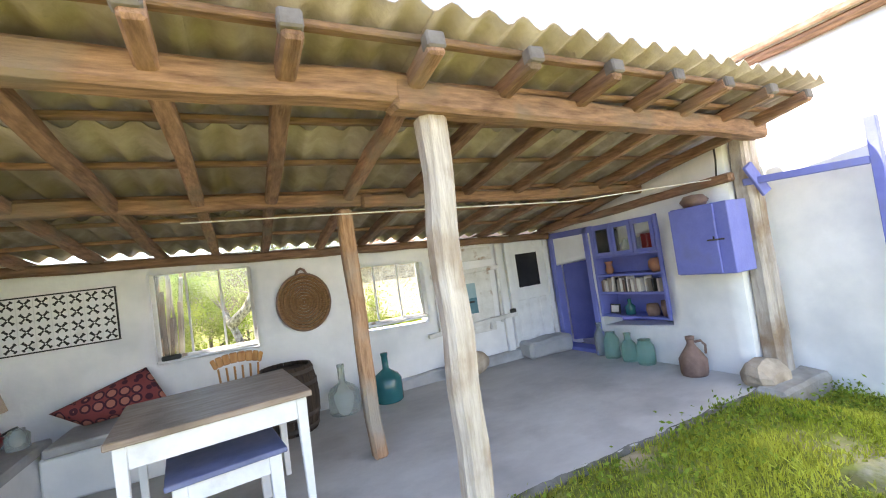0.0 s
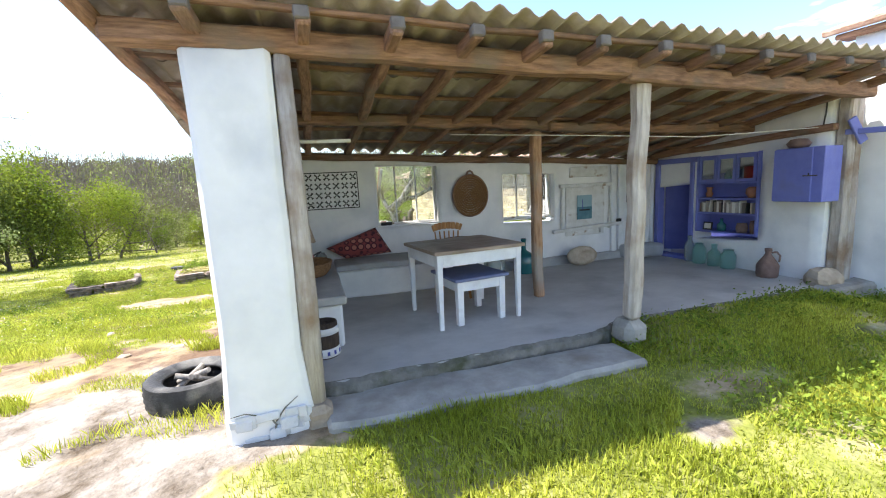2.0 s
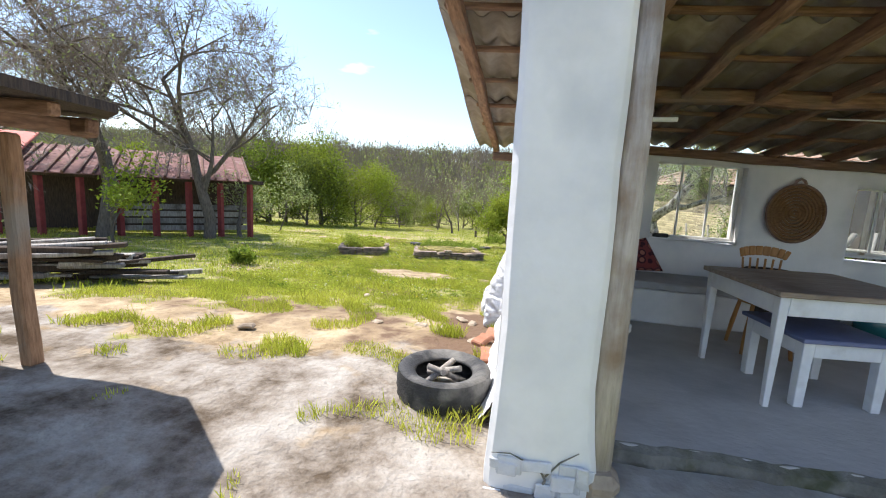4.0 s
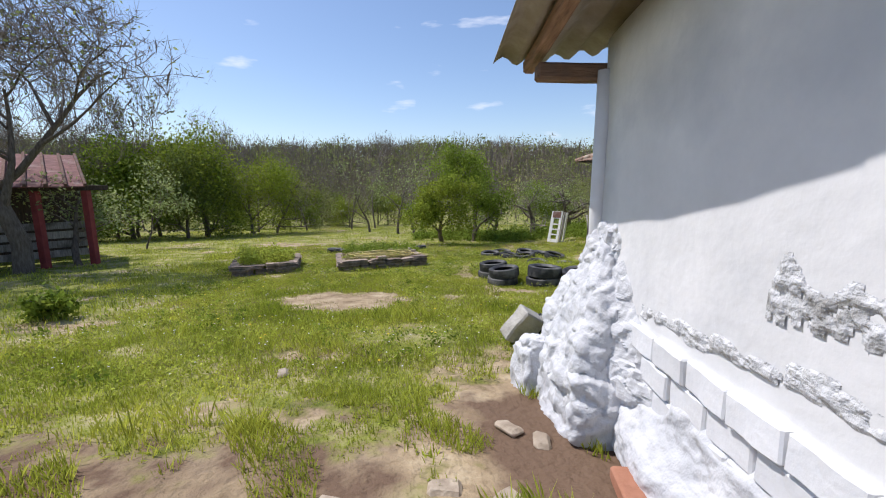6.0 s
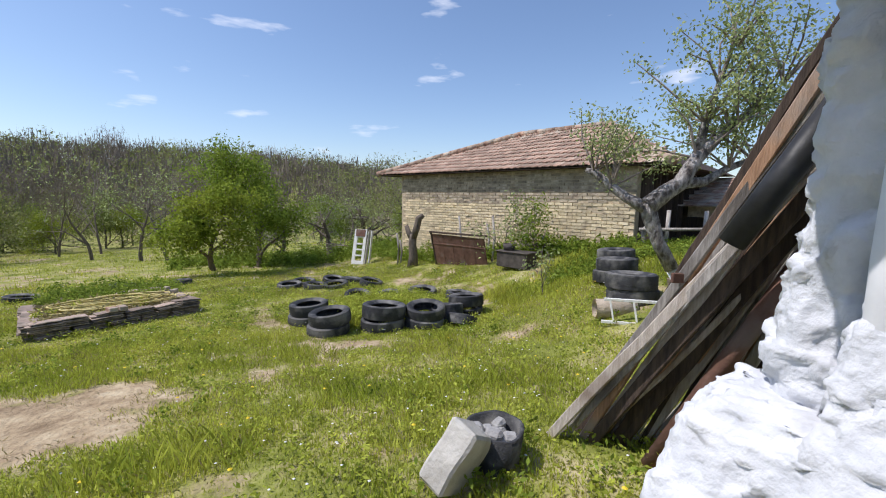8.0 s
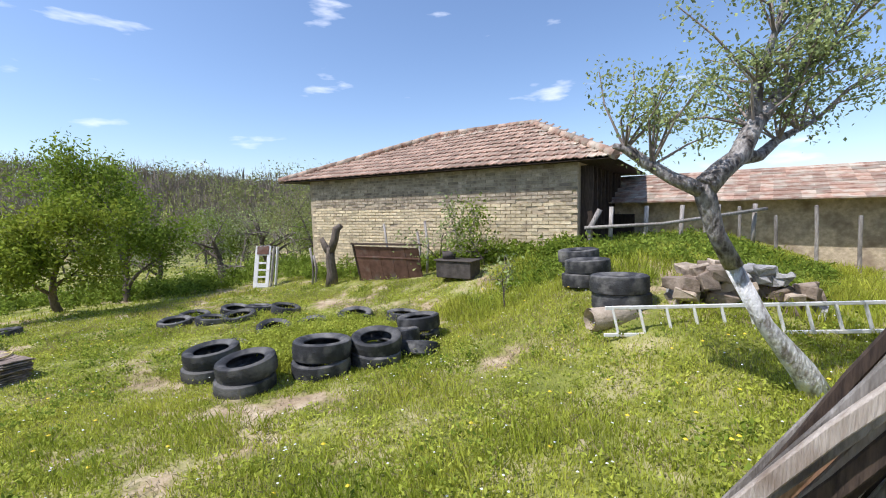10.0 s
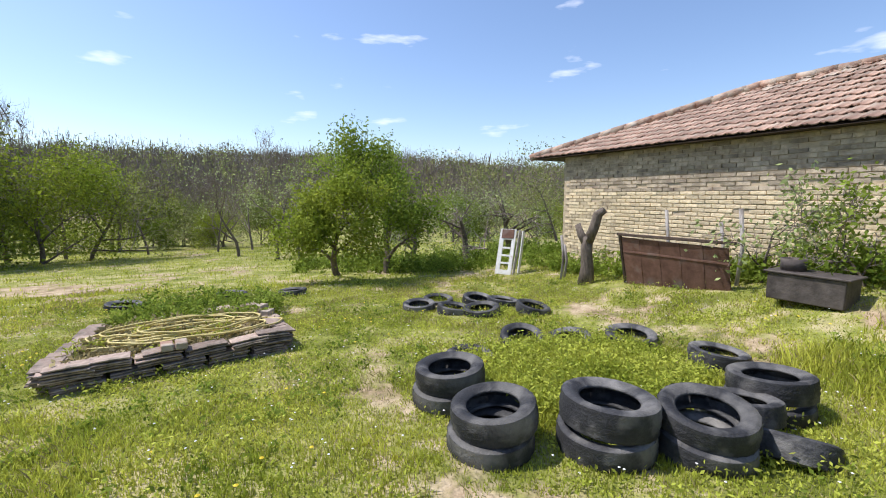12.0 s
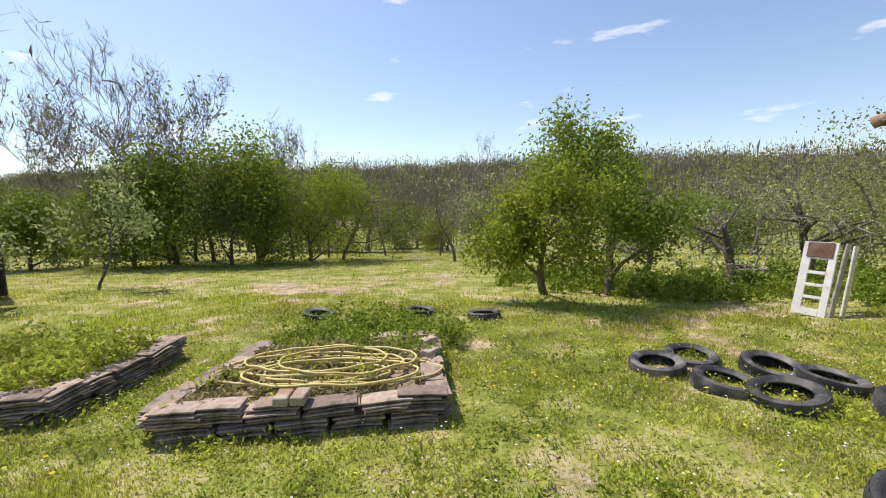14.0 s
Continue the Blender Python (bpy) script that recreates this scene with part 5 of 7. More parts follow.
tagged(part("hanging_cable", tube([(3.66, 2.56, 2.25), (3.64, 2.55, 2.1), (3.66, 2.58, 1.95), (3.67, 2.6, 1.9)], 0.008, 6), BLACKWOOD), "black cable hanging down the wall", "cable")
tagged(part("wall_bell", moved(lathe([(0.0, 0.0), (0.07, 0.0), (0.075, 0.03), (0.05, 0.06), (0.0, 0.065)], 20), Matrix.Translation((4.449, 2.1, 2.62)) @ Matrix.Rotation(radians(-90), 4, "Y")), GREYSTRAP), "round grey alarm bell on the house wall", "bell")
tagged(part("junction_box", box(bmesh.new(), (4.43, 2.0, 1.54), (0.045, 0.12, 0.09), None, 0.01), CLAY), "small red junction box on the house wall", "box")
tagged(part("window_trinket", box(bmesh.new(), (-1.0, 5.13, 0.995), (0.16, 0.06, 0.05), None, 0.012, 3, 0.01), BLACKWOOD), "small black iron object on the window sill", "ornament")


# ---- the end wall outside: exposed blocks, plaster buttress, corner pole ----
side = bpy.data.objects["wall_side"]
block_mesh = []
for k in range(5):
    bm = rough(box(bmesh.new(), (0, 0, 0), (0.05, 0.232, 0.121), None, 0.008, 4), 0.007, 11, k * 3.0)
    me = bpy.data.meshes.new("block")
    bm.to_mesh(me)
    bm.free()
    me.materials.append(LIMEBLOCK)
    block_mesh.append(me)
rnd = random.Random(11)
for r in range(4):
    z = 0.02 + r * 0.128
    for c in range(10):
        y = 2.66 + 0.244 * c + 0.122 * (r % 2) + rnd.uniform(-0.008, 0.008)
        if y > 4.8:
            continue
        o = new("block", block_mesh[rnd.randrange(5)])
        o.parent = side
        o.matrix_world = Matrix.Translation((-2.6 - (rnd.uniform(0, 0.012) if r == 3 else rnd.uniform(-0.012, 0.004)), y, z)) @ Matrix.Rotation(rnd.uniform(-0.03, 0.03), 4, "X") @ Matrix.Rotation(rnd.uniform(-0.03, 0.03), 4, "Z")


# lime slapped over the lower courses, flaring out at the foot
def smear(y, z):
    n3, n9, n25 = noise.noise((y * 3, z * 4, 11)), noise.noise((y * 9, z * 13, 12)), noise.noise((y * 25, z * 30, 13))
    top = 0.31 + 0.05 * n3 + 0.03 * n9
    joint = max(0.0, 1 - abs(z - 0.333) / 0.018) * max(0.0, 0.4 + 1.4 * noise.noise((y * 2.3, 4, 0)))
    cover_ = smooth_step(0.0, 0.12, top - z) * smooth_step(-0.25, 0.2, noise.noise((y * 2.6, z * 3.4, 17)) + 0.9 * smooth_step(0.22, 0.0, z))
    return -0.02 + 0.05 * max(cover_, joint) + 0.012 * n9 * cover_ + 0.008 * n25 * cover_ + 0.11 * smooth_step(0.14, -0.1, z) * (1 + 0.6 * n3)


sy, sz = 190, 56
vs = [(-2.598 - smear(2.4 + 0.0132 * i, -0.2 + 0.0103 * j), 2.4 + 0.0132 * i, -0.2 + 0.0103 * j) for j in range(sz) for i in range(sy)]
fs = [(j * sy + i, j * sy + i + 1, (j + 1) * sy + i + 1, (j + 1) * sy + i) for j in range(sz - 1) for i in range(sy - 1)]
tagged(raw("lime_smear", vs, fs, ROUGHPLASTER, smooth=True), "lumpy limewash slapped over the lower block courses", "render", kind="structure")
for k, (x, y, rz) in enumerate(((-2.78, 4.42, 84), (-2.86, 4.1, 70), (-2.76, 3.62, 95))):
    tagged(part("sunken_brick", rough(box(bmesh.new(), (0, 0, 0), (0.26, 0.13, 0.07), pose(x, y, ground_z(x, y) + 0.0, 4, -5, rz), 0.012, 3), 0.012, 7, k), CLAY), "worn red brick sunk in the soil at the wall", "brick", "sunken bricks")


# broken relief where the render has come off: the torn edge above the blocks and a chipped patch
def chipped(y, z):
    n4, n12, n30 = noise.noise((y * 4, z * 4, 1)), noise.noise((y * 12, z * 12, 2)), noise.noise((y * 30, z * 30, 3))
    edge_ = 0.545 + 0.06 * (4.75 - y) + 0.045 * noise.noise((y * 3.5, 0, 5)) + 0.02 * n12
    torn = 1 - abs(z - edge_) / (0.042 + 0.02 * n4)
    top = 0.9 + 0.1 * noise.noise((y * 6, 2, 0)) + 0.05 * n12 + 0.10 * max(0, 1 - abs(y - 3.97) / 0.06)
    patch = min((top - z) / 0.04, (z - 0.74 - 0.08 * (4.0 - y)) / 0.05, (4.04 - y) / 0.04)
    d = -0.02
    if torn > 0:
        d = max(d, min(1, torn * 2.2) * (0.007 + 0.009 * n12 + 0.012 * n30) - 0.002)
    if patch > 0:
        d = max(d, min(1, patch) * (0.001 + 0.016 * abs(n12) + 0.012 * n30 + 0.008 * n4) - 0.001)
    return d


ny, nz_ = 230, 62
vs = [(-2.601 - chipped(2.4 + 0.0104 * i, 0.5 + 0.0105 * j), 2.4 + 0.0104 * i, 0.5 + 0.0105 * j) for j in range(nz_) for i in range(ny)]
fs = [(j * ny + i, j * ny + i + 1, (j + 1) * ny + i + 1, (j + 1) * ny + i) for j in range(nz_ - 1) for i in range(ny - 1)]
fs = [f for f in fs if min(vs[k][0] for k in f) < -2.602]
tagged(raw("torn_render", vs, fs, TORN), "torn crumbling white render above the bare blocks", "render", kind="structure")

# coarse render flaring from the wall into the buttress
def flare(y, z):
    edge_ = 4.62 + 0.42 * smooth_step(0.2, 0.95, z) + 0.1 * noise.noise((y * 2, z * 4, 21))
    f = smooth_step(edge_, edge_ + 0.45, y)
    p = Vector((0, y, z))
    d2, c2 = noise.voronoi(p * 13 + noise.noise_vector(p * 9) * 0.7)
    chip = noise.cell(c2[0] * 2.3) * smooth_step(0.0, 0.05, d2[1] - d2[0])
    return -0.012 + 0.15 * f * smooth_step(1.0, 0.35, z) + smooth_step(edge_ - 0.05, edge_ + 0.12, y) * smooth_step(1.02, 0.9, z) * (0.024 + 0.018 * chip + 0.012 * noise.noise((y * 24, z * 24, 5)))


fy, fz = 84, 124
vs = [(-2.6 - flare(4.5 + 0.0104 * i, -0.2 + 0.0104 * j), 4.5 + 0.0104 * i, -0.2 + 0.0104 * j) for j in range(fz) for i in range(fy)]
fs = [(j * fy + i, j * fy + i + 1, (j + 1) * fy + i + 1, (j + 1) * fy + i) for j in range(fz - 1) for i in range(fy - 1)]
tagged(raw("coarse_render", vs, fs, ROUGHPLASTER), "coarse chipped white render beside the buttress", "render", kind="structure")

bt = thing("buttress", "lumpy whitewashed plaster buttress at the house corner", "buttress", kind="structure")
bm = bmesh.new()


def lump(bm, spec, na=130, nz=72):
    """A hand-thrown plaster mass: stacked rings (z, x, y, half width, half depth) with trowelled lumps."""
    rings = []
    for j in range(nz + 1):
        f = j / nz * (len(spec) - 1)
        i0 = min(len(spec) - 2, int(f))
        z, cx, cy, rx, ry = [a + (b - a) * (f - i0) for a, b in zip(spec[i0], spec[i0 + 1])]
        ring = []
        for i in range(na):
            a = 2 * math.pi * i / na
            ca_, sa = math.cos(a), math.sin(a)
            k = (ca_ ** 4 + sa ** 4) ** -0.25
            p = Vector((cx + rx * ca_ * k, cy + ry * sa * k, z))
            q = noise.noise_vector(p * 3.1) * 0.035 + noise.noise_vector(p * 8) * 0.009 + noise.noise_vector(p * 24) * 0.009 + noise.noise_vector(p * 60) * 0.004
            dist, cells = noise.voronoi(p * 5.5 + noise.noise_vector(p * 6) * 0.5)
            crease = smooth_step(0.0, 0.12, dist[1] - dist[0])
            d2, c2 = noise.voronoi(p * 15 + noise.noise_vector(p * 9) * 0.6)
            q += Vector((ca_, sa, 0.15)) * (0.022 * noise.cell(cells[0] * 3.7) * crease - 0.006 * (1 - crease) + 0.013 * noise.cell(c2[0] * 2.3) * smooth_step(0.0, 0.06, d2[1] - d2[0]))
            ring.append(bm.verts.new(p + q))
        rings.append(ring)
    for u, v in zip(rings, rings[1:]):
        for i in range(na):
            bm.faces.new((u[i], u[(i + 1) % na], v[(i + 1) % na], v[i]))
    bm.faces.new(rings[-1])
    return bm


lump(bm, ((-0.5, -2.5, 5.44, 0.46, 0.5), (-0.1, -2.5, 5.44, 0.43, 0.46), (0.3, -2.48, 5.47, 0.33, 0.38), (0.5, -2.45, 5.47, 0.29, 0.34), (0.565, -2.44, 5.46, 0.25, 0.3), (0.575, -2.46, 5.44, 0.08, 0.1)))
lump(bm, ((0.0, -2.58, 5.22, 0.36, 0.36), (0.3, -2.57, 5.2, 0.3, 0.34), (0.55, -2.57, 5.22, 0.2, 0.26), (0.75, -2.58, 5.27, 0.1, 0.16), (0.93, -2.58, 5.33, 0.035, 0.06)), 110, 66)
lump(bm, ((0.4, -2.32, 5.46, 0.2, 0.2), (0.9, -2.34, 5.46, 0.17, 0.17), (1.75, -2.36, 5.44, 0.14, 0.15)), 90, 90)
lump(bm, ((-0.5, -2.68, 4.98, 0.2, 0.17), (-0.1, -2.7, 4.98, 0.23, 0.2), (0.12, -2.7, 5.0, 0.2, 0.18), (0.22, -2.68, 5.04, 0.06, 0.06)), 70, 40)
lump(bm, ((-0.5, -2.88, 5.72, 0.16, 0.2), (-0.05, -2.88, 5.72, 0.14, 0.18), (0.06, -2.86, 5.7, 0.1, 0.12), (0.08, -2.86, 5.7, 0.03, 0.04)), 70, 40)
part("plaster_mass", bm, ROUGHPLASTER, bt).data.shade_smooth()
tagged(part("corner_pole", rough(tube([(-2.6, 5.37, 0.4), (-2.61, 5.37, 1.0), (-2.605, 5.36, 1.82)], [0.055, 0.05, 0.045], 9), 0.008, 6), PLASTER), "whitewashed timber pole in the house corner", "post")
tagged(part("eave_beam", beam((-3.0, 5.45, 1.83), (-1.2, 5.45, 1.8), 0.1, 0.1, 0.015, 0.015, 3, 6), TIMBER), "rough brown eaves beam over the corner", "beam")

# ---- tyres ----
def tyre_parts(R, W, hole, seed):
    """Tread band with grooves, two sidewalls."""
    n = 56
    h = W / 2
    prof_t = []
    for k in range(9):
        z = -h * 0.86 + 2 * h * 0.86 * k / 8
        prof_t.append((R - 0.012 * (abs(z) / h) ** 3 - (0.008 if k in (2, 4, 6) else 0), z))
    tr = lathe(prof_t, n, None, False)
    for v in tr.verts:
        a = math.atan2(v.co.y, v.co.x)
        if abs(v.co.z) > h * 0.5 and int(round(a / (2 * math.pi) * n)) % 2:
            v.co.x *= 0.982
            v.co.y *= 0.982
    sides = []
    for s in (1, -1):
        pr = [(R - 0.012, s * h * 0.86), (R - 0.03, s * h * 0.97), (R * 0.86, s * h * 1.02), (R * 0.74, s * h * 0.9), (hole + 0.012, s * h * 0.72), (hole, s * h * 0.6), (hole + 0.02, s * h * 0.45), (R * 0.86, s * h * 0.7), (R - 0.03, s * h * 0.2)]
        sides.append(lathe(pr, n, None, False))
    return tr, sides


def tyre(R, W, hole, label, group):
    t = thing("tyre", label, "tyre", group=group)
    tr, sides = tyre_parts(R, W, hole, 0)
    part("tread", tr, RUBBER, t)
    part("sidewall", sides[0], RUBBER, t)
    part("sidewall", sides[1], RUBBER, t)
    return t


TYRES = [(0.31, 0.19, 0.185), (0.29, 0.175, 0.175), (0.335, 0.215, 0.2)]
protos = {}


def put_tyre(kind, x, y, lift, rx=0, ry=0, rz=0, label="worn black car tyre lying in the grass", group="garden tyres", sink=0.05):
    R, W, H_ = TYRES[kind]
    m = pose(x, y, ground_z(x, y) + W / 2 - sink + lift, rx, ry, rz)
    if (kind, label) not in protos:
        t = tyre(R, W, H_, label, group)
        t.matrix_world = m
        protos[kind, label] = t
    else:
        copy_thing(protos[kind, label], m)


two = "worn black car tyre in a stack of two"
for k, x, y, a in ((0, -2.32, 11.9, 2), (0, -2.22, 11.1, 3), (2, -1.45, 10.88, -2), (0, -0.86, 10.64, 4), (0, 0.14, 10.98, -3)):
    put_tyre(k, x, y, 0, 2, a, 20 * k + x * 50, two)
    put_tyre(k, x + 0.03, y + 0.02, TYRES[k][1] - 0.012, a * 1.6, -a * 1.3, 35 + x * 40, two)
put_tyre(1, -0.34, 10.84, 0.12, -9, 7, 20, "faded grey tyre tilted against its neighbours", "garden tyres")
put_tyre(1, -0.3, 10.5, -0.04, 12, 24, 70, "worn tyre half sunk in the soil", "garden tyres")
for k, x, y, l_, rx, ry in ((1, 0.66, 11.92, 0.03, 3, 4), (0, 0.32, 12.85, 0.02, 4, -5), (1, -0.95, 13.3, 0, 14, 10), (1, -0.4, 13.1, -0.02, 8, -12), (1, -1.84, 12.75, -0.02, 4, 8),
                         (1, -1.86, 15.54, 0, 3, 3), (1, -1.34, 15.14, 0, -5, 4), (0, -0.93, 14.9, 0, 6, -4), (1, -1.42, 15.95, -0.02, 2, 5), (1, -0.72, 15.7, 0.01, 4, 8), (1, -0.34, 15.4, 0.01, -4, 6), (1, -0.08, 14.75, 0.03, 6, 10),
                         (1, -4.13, 17.5, 0, 3, 3), (1, -5.28, 17.5, 0, 4, 2), (1, -6.9, 16.9, 0, 2, 5)):
    put_tyre(k, x, y, l_ - 0.025, rx, ry, 47 * x)
for k, x, y, l_ in ((2, 1.15, 8.5, 0), (2, 1.13, 8.52, 0.2), (0, 1.75, 9.25, 0.0), (0, 1.78, 9.22, 0.18), (0, 2.4, 9.6, 0.0), (0, 2.3, 9.62, 0.18)):
    put_tyre(k, x, y, l_, 2, 3, 61 * x + 90 * l_, "black car tyre in the pile by the ladder", "tyres by the ladder")
put_tyre(2, -3.0, 2.74, 0, 0, 0, 10, "lone car tyre lying on the worn paving", "paving tyre", 0.01)
for i in range(4):
    a = 1.3 * i
    tagged(part("firewood", tube([(-3.0 + 0.15 * math.cos(a), 2.74 + 0.15 * math.sin(a), 0.06), (-3.0 - 0.12 * math.cos(a + 0.4), 2.74 - 0.12 * math.sin(a + 0.4), 0.16)], 0.022, 7), GREYWOOD), "short split stick lying in a tyre", "stick", "sticks in the tyre")

# ---- raised beds of stacked old tiles ----
slab_mesh = []
for k in range(8):
    bm = rough(box(bmesh.new(), (0, 0, 0), (0.34 + 0.025 * (k % 4), 0.2, 0.015), None, 0.003, 2), 0.008, 6, k * 2.0)
    for v in bm.verts:
        v.co.z += 0.005 * math.cos(v.co.x * 9)
    me = bpy.data.meshes.new("tile")
    bm.to_mesh(me)
    bm.free()
    me.materials.append(SLATE)
    slab_mesh.append(me)


def stacked_bed(label, corners, height, seed, sides=(0, 1, 2, 3), part_of=(1, 1, 1, 1)):
    """A garden bed walled with short stacks of flat old roof tiles, two stacks high, and sunk soil within."""
    r = random.Random(seed)
    b = thing("raised_bed", label, "garden bed")
    cs = [Vector(c) for c in corners]
    for i in sides:
        a, c = cs[i], cs[(i + 1) % 4]
        c = a.lerp(c, part_of[i])
        L, u = (c - a).length, (c - a).normalized()
        ang = math.atan2(u.y, u.x)
        n = max(2, round(L / 0.4))
        for tier in (0, 1):
            for q in range(n + tier):
                s0 = L * (q + (0.5 if not tier else 0.02)) / n
                if s0 < 0.1 or s0 > L - 0.08:
                    s0 = min(max(s0, 0.14), L - 0.14)
                count_ = 5 if tier == 0 else r.choice([4, 5, 5])
                tilt, yaw, out = r.uniform(-0.05, 0.05), r.uniform(-0.07, 0.07), r.uniform(-0.025, 0.025)
                for k in range(count_):
                    p = a + u * (s0 + r.uniform(-0.02, 0.02)) + Vector((-u.y, u.x, 0)) * (out + r.uniform(-0.022, 0.022))
                    z = ground_z(p.x, p.y) - 0.01 + tier * height * 0.5 + 0.0272 * k
                    o = new("tile", slab_mesh[r.randrange(8)])
                    o.parent = b
                    o.matrix_world = Matrix.Translation((p.x, p.y, z)) @ Matrix.Rotation(ang + yaw + r.uniform(-0.03, 0.03), 4, "Z") @ Matrix.Rotation(tilt + r.uniform(-0.015, 0.015), 4, "Y") @ Matrix.Rotation(r.uniform(-0.03, 0.03), 4, "X")
    mid = sum(cs, Vector()) / 4
    bm = bmesh.new()
    N = 22
    gr = [[bm.verts.new((0, 0, 0)) for _ in range(N + 1)] for _ in range(N + 1)]
    for i in range(N + 1):
        for j in range(N + 1):
            p = cs[0].lerp(cs[1], i / N).lerp(cs[3].lerp(cs[2], i / N), j / N)
            p = mid.lerp(p, 0.93)
            gr[i][j].co = Vector((p.x, p.y, ground_z(p.x, p.y) + height - 0.1 + 0.04 * noise.noise((p.x * 3, p.y * 3, seed)) + 0.03 * noise.noise((p.x * 9, p.y * 9, seed))))
    for i in range(N):
        for j in range(N):
            bm.faces.new((gr[i][j], gr[i + 1][j], gr[i + 1][j + 1], gr[i][j + 1]))
    part("soil", bm, SOIL, b, "dry dark soil with straw")
    return b, mid


BEDH = 0.27
bed2, bed2_mid = stacked_bed("raised garden bed walled with stacked old tiles", [(-5.86, 12.98, 0), (-3.88, 13.85, 0), (-4.5, 15.5, 0), (-6.3, 14.8, 0)], BEDH, 5, part_of=(1, 1, 0.35, 1))
bed1, bed1_mid = stacked_bed("second raised bed walled with stacked old tiles", [(-8.25, 12.5, 0), (-7.05, 12.95, 0), (-7.45, 14.6, 0), (-8.9, 14.3, 0)], BEDH, 8)
# loose bricks on the front edge
for i, (x, y, rz) in enumerate(((-4.99, 13.33, 112), (-4.87, 13.38, 110), (-4.35, 15.1, 70), (-4.2, 14.7, 76))):
    z = ground_z(x, y) + BEDH + 0.0
    tagged(part("loose_brick", rough(box(bmesh.new(), (0, 0, 0), (0.22, 0.11, 0.07), pose(x, y, z, 3, 4, rz), 0.008, 2), 0.006, 8, i), ROOFTILEOB if i < 2 else PALESTONE), "loose old brick on the edge of the bed", "brick", "loose bricks")

# coiled yellow hose
ho = thing("garden_hose", "yellow garden hose coiled on the raised bed", "hose")
rnd = random.Random(3)
for k in range(7):
    cx, cy = -5.0 + rnd.uniform(-0.25, 0.25), 14.05 + rnd.uniform(-0.15, 0.2)
    rx_, ry_ = rnd.uniform(0.5, 0.85), rnd.uniform(0.22, 0.42)
    ph = rnd.uniform(0, 6)
    pts = []
    for i in range(44):
        a = ph + 2 * math.pi * i / 40
        x, y = cx + rx_ * math.cos(a) - 0.25 * math.sin(a) * ry_, cy + ry_ * math.sin(a) + 0.3 * rx_ * math.cos(a)
        pts.append((x, y, ground_z(x, y) + BEDH - 0.04 + 0.012 * k + 0.03 * noise.noise((i * 0.3, k, 0))))
    part("coil", tube(pts, 0.0125, 6), HOSE, ho)

# ---- broken concrete block and old pot by the corner ----
tagged(part("concrete_block", rough(box(bmesh.new(), (0, 0, 0), (0.3, 0.17, 0.36), pose(-2.72, 6.92, -0.3, 20, 30, 28), 0.015, 5), 0.03, 4), PALECONCRETE), "tilted broken concrete block in the grass", "block")
op = thing("old_bucket", "black rotten bucket filled with rubble", "bucket", (-2.4, 7.0, ground_z(-2.4, 7.0)))
part("body", rough(lathe([(0.15, -0.02), (0.18, 0.22), (0.16, 0.22), (0.14, 0.05), (0.0, 0.05)], 22, None, False), 0.02, 7), RUBBER, op)
bm = bmesh.new()
for i in range(12):
    a = i * 2.4
    box(bm, (0.11 * math.cos(a) * (i % 3) / 2, 0.11 * math.sin(a) * (i % 3) / 2, 0.14 + 0.008 * i * 0.5), (0.1, 0.08, 0.07), Matrix.Rotation(a, 4, "Z"), 0.02, 2, 0.03, i)
part("rubble", bm, GREYSTONE, op)

# ---- boards leaning on the back of the house ----
rnd = random.Random(21)
for i in range(38):
    f = i / 37
    x0, y0 = -1.84 + 0.7 * f + rnd.uniform(-0.1, 0.1), 6.98 - 0.66 * f + rnd.uniform(-0.13, 0.13)
    top = Vector((-1.76 + 0.85 * f + rnd.uniform(-0.12, 0.12), 5.62 + rnd.uniform(0, 0.16), rnd.uniform(1.3, 2.02)))
    w, t = rnd.uniform(0.028, 0.07), rnd.uniform(0.018, 0.042)
    ob = part("plank", beam((x0, y0, ground_z(x0, y0) - 0.02), top, t, w, 0.006, 0.014, i, 8), [PALEWOOD, GREYWOOD, TIMBERV, DARKWOOD, GREYWOOD, PALEWOOD, GREYWOOD, DARKWOOD][i % 8])
    tagged(ob, "weathered plank leaning against the house", "plank", "leaning planks")
tagged(part("rusty_pipe", tube([(-1.72, 6.42, ground_z(-1.72, 6.42)), (-1.45, 5.7, 1.3)], 0.045, 10), RUST), "rusty pipe leaning among the planks", "pipe")
tagged(part("black_pipe", tube([(-1.95, 6.0, 0.95), (-1.86, 5.72, 1.5)], 0.055, 12), BLACKWOOD), "short black pipe stuck among the planks", "pipe")
tagged(part("rusty_bracket", beam((-1.86, 6.3, 0.74), (-1.3, 6.08, 0.7), 0.02, 0.05, 0.004, 0.01, 3, 6), RUST), "rusty iron strip laid across the planks", "bracket")
# ---- things along the barn ----
def barn_at(s, d, z=0.0):
    return BA + BU * s + BN * d + Vector((0, 0, z))


# BN points to the yard when the wall runs away from the eye
rp = thing("rusty_sheet", "rusty corrugated sheet leaning by the barn", "sheet", (2.12, 15.25, ground_z(2.12, 15.2)), math.degrees(math.atan2(-1.9, 0.45)))
for k in range(5):
    bm = box(bmesh.new(), (0.19 + 0.375 * k, 0, 0.45), (0.37, 0.02, 0.92), pose(0, 0, 0, 14, 0, 0), 0.004, 5, 0.006, k)
    part("panel", bm, RUST, rp)
part("top_rail", beam((-0.08, -0.24, 0.93), (1.98, -0.24, 0.96), 0.06, 0.05, 0.008, 0.01, 1, 5), DARKWOOD, rp)
part("cross_rail", beam((0.0, -0.16, 0.62), (1.9, -0.16, 0.64), 0.03, 0.04, 0.006, 0.01, 2, 5), RUST, rp)
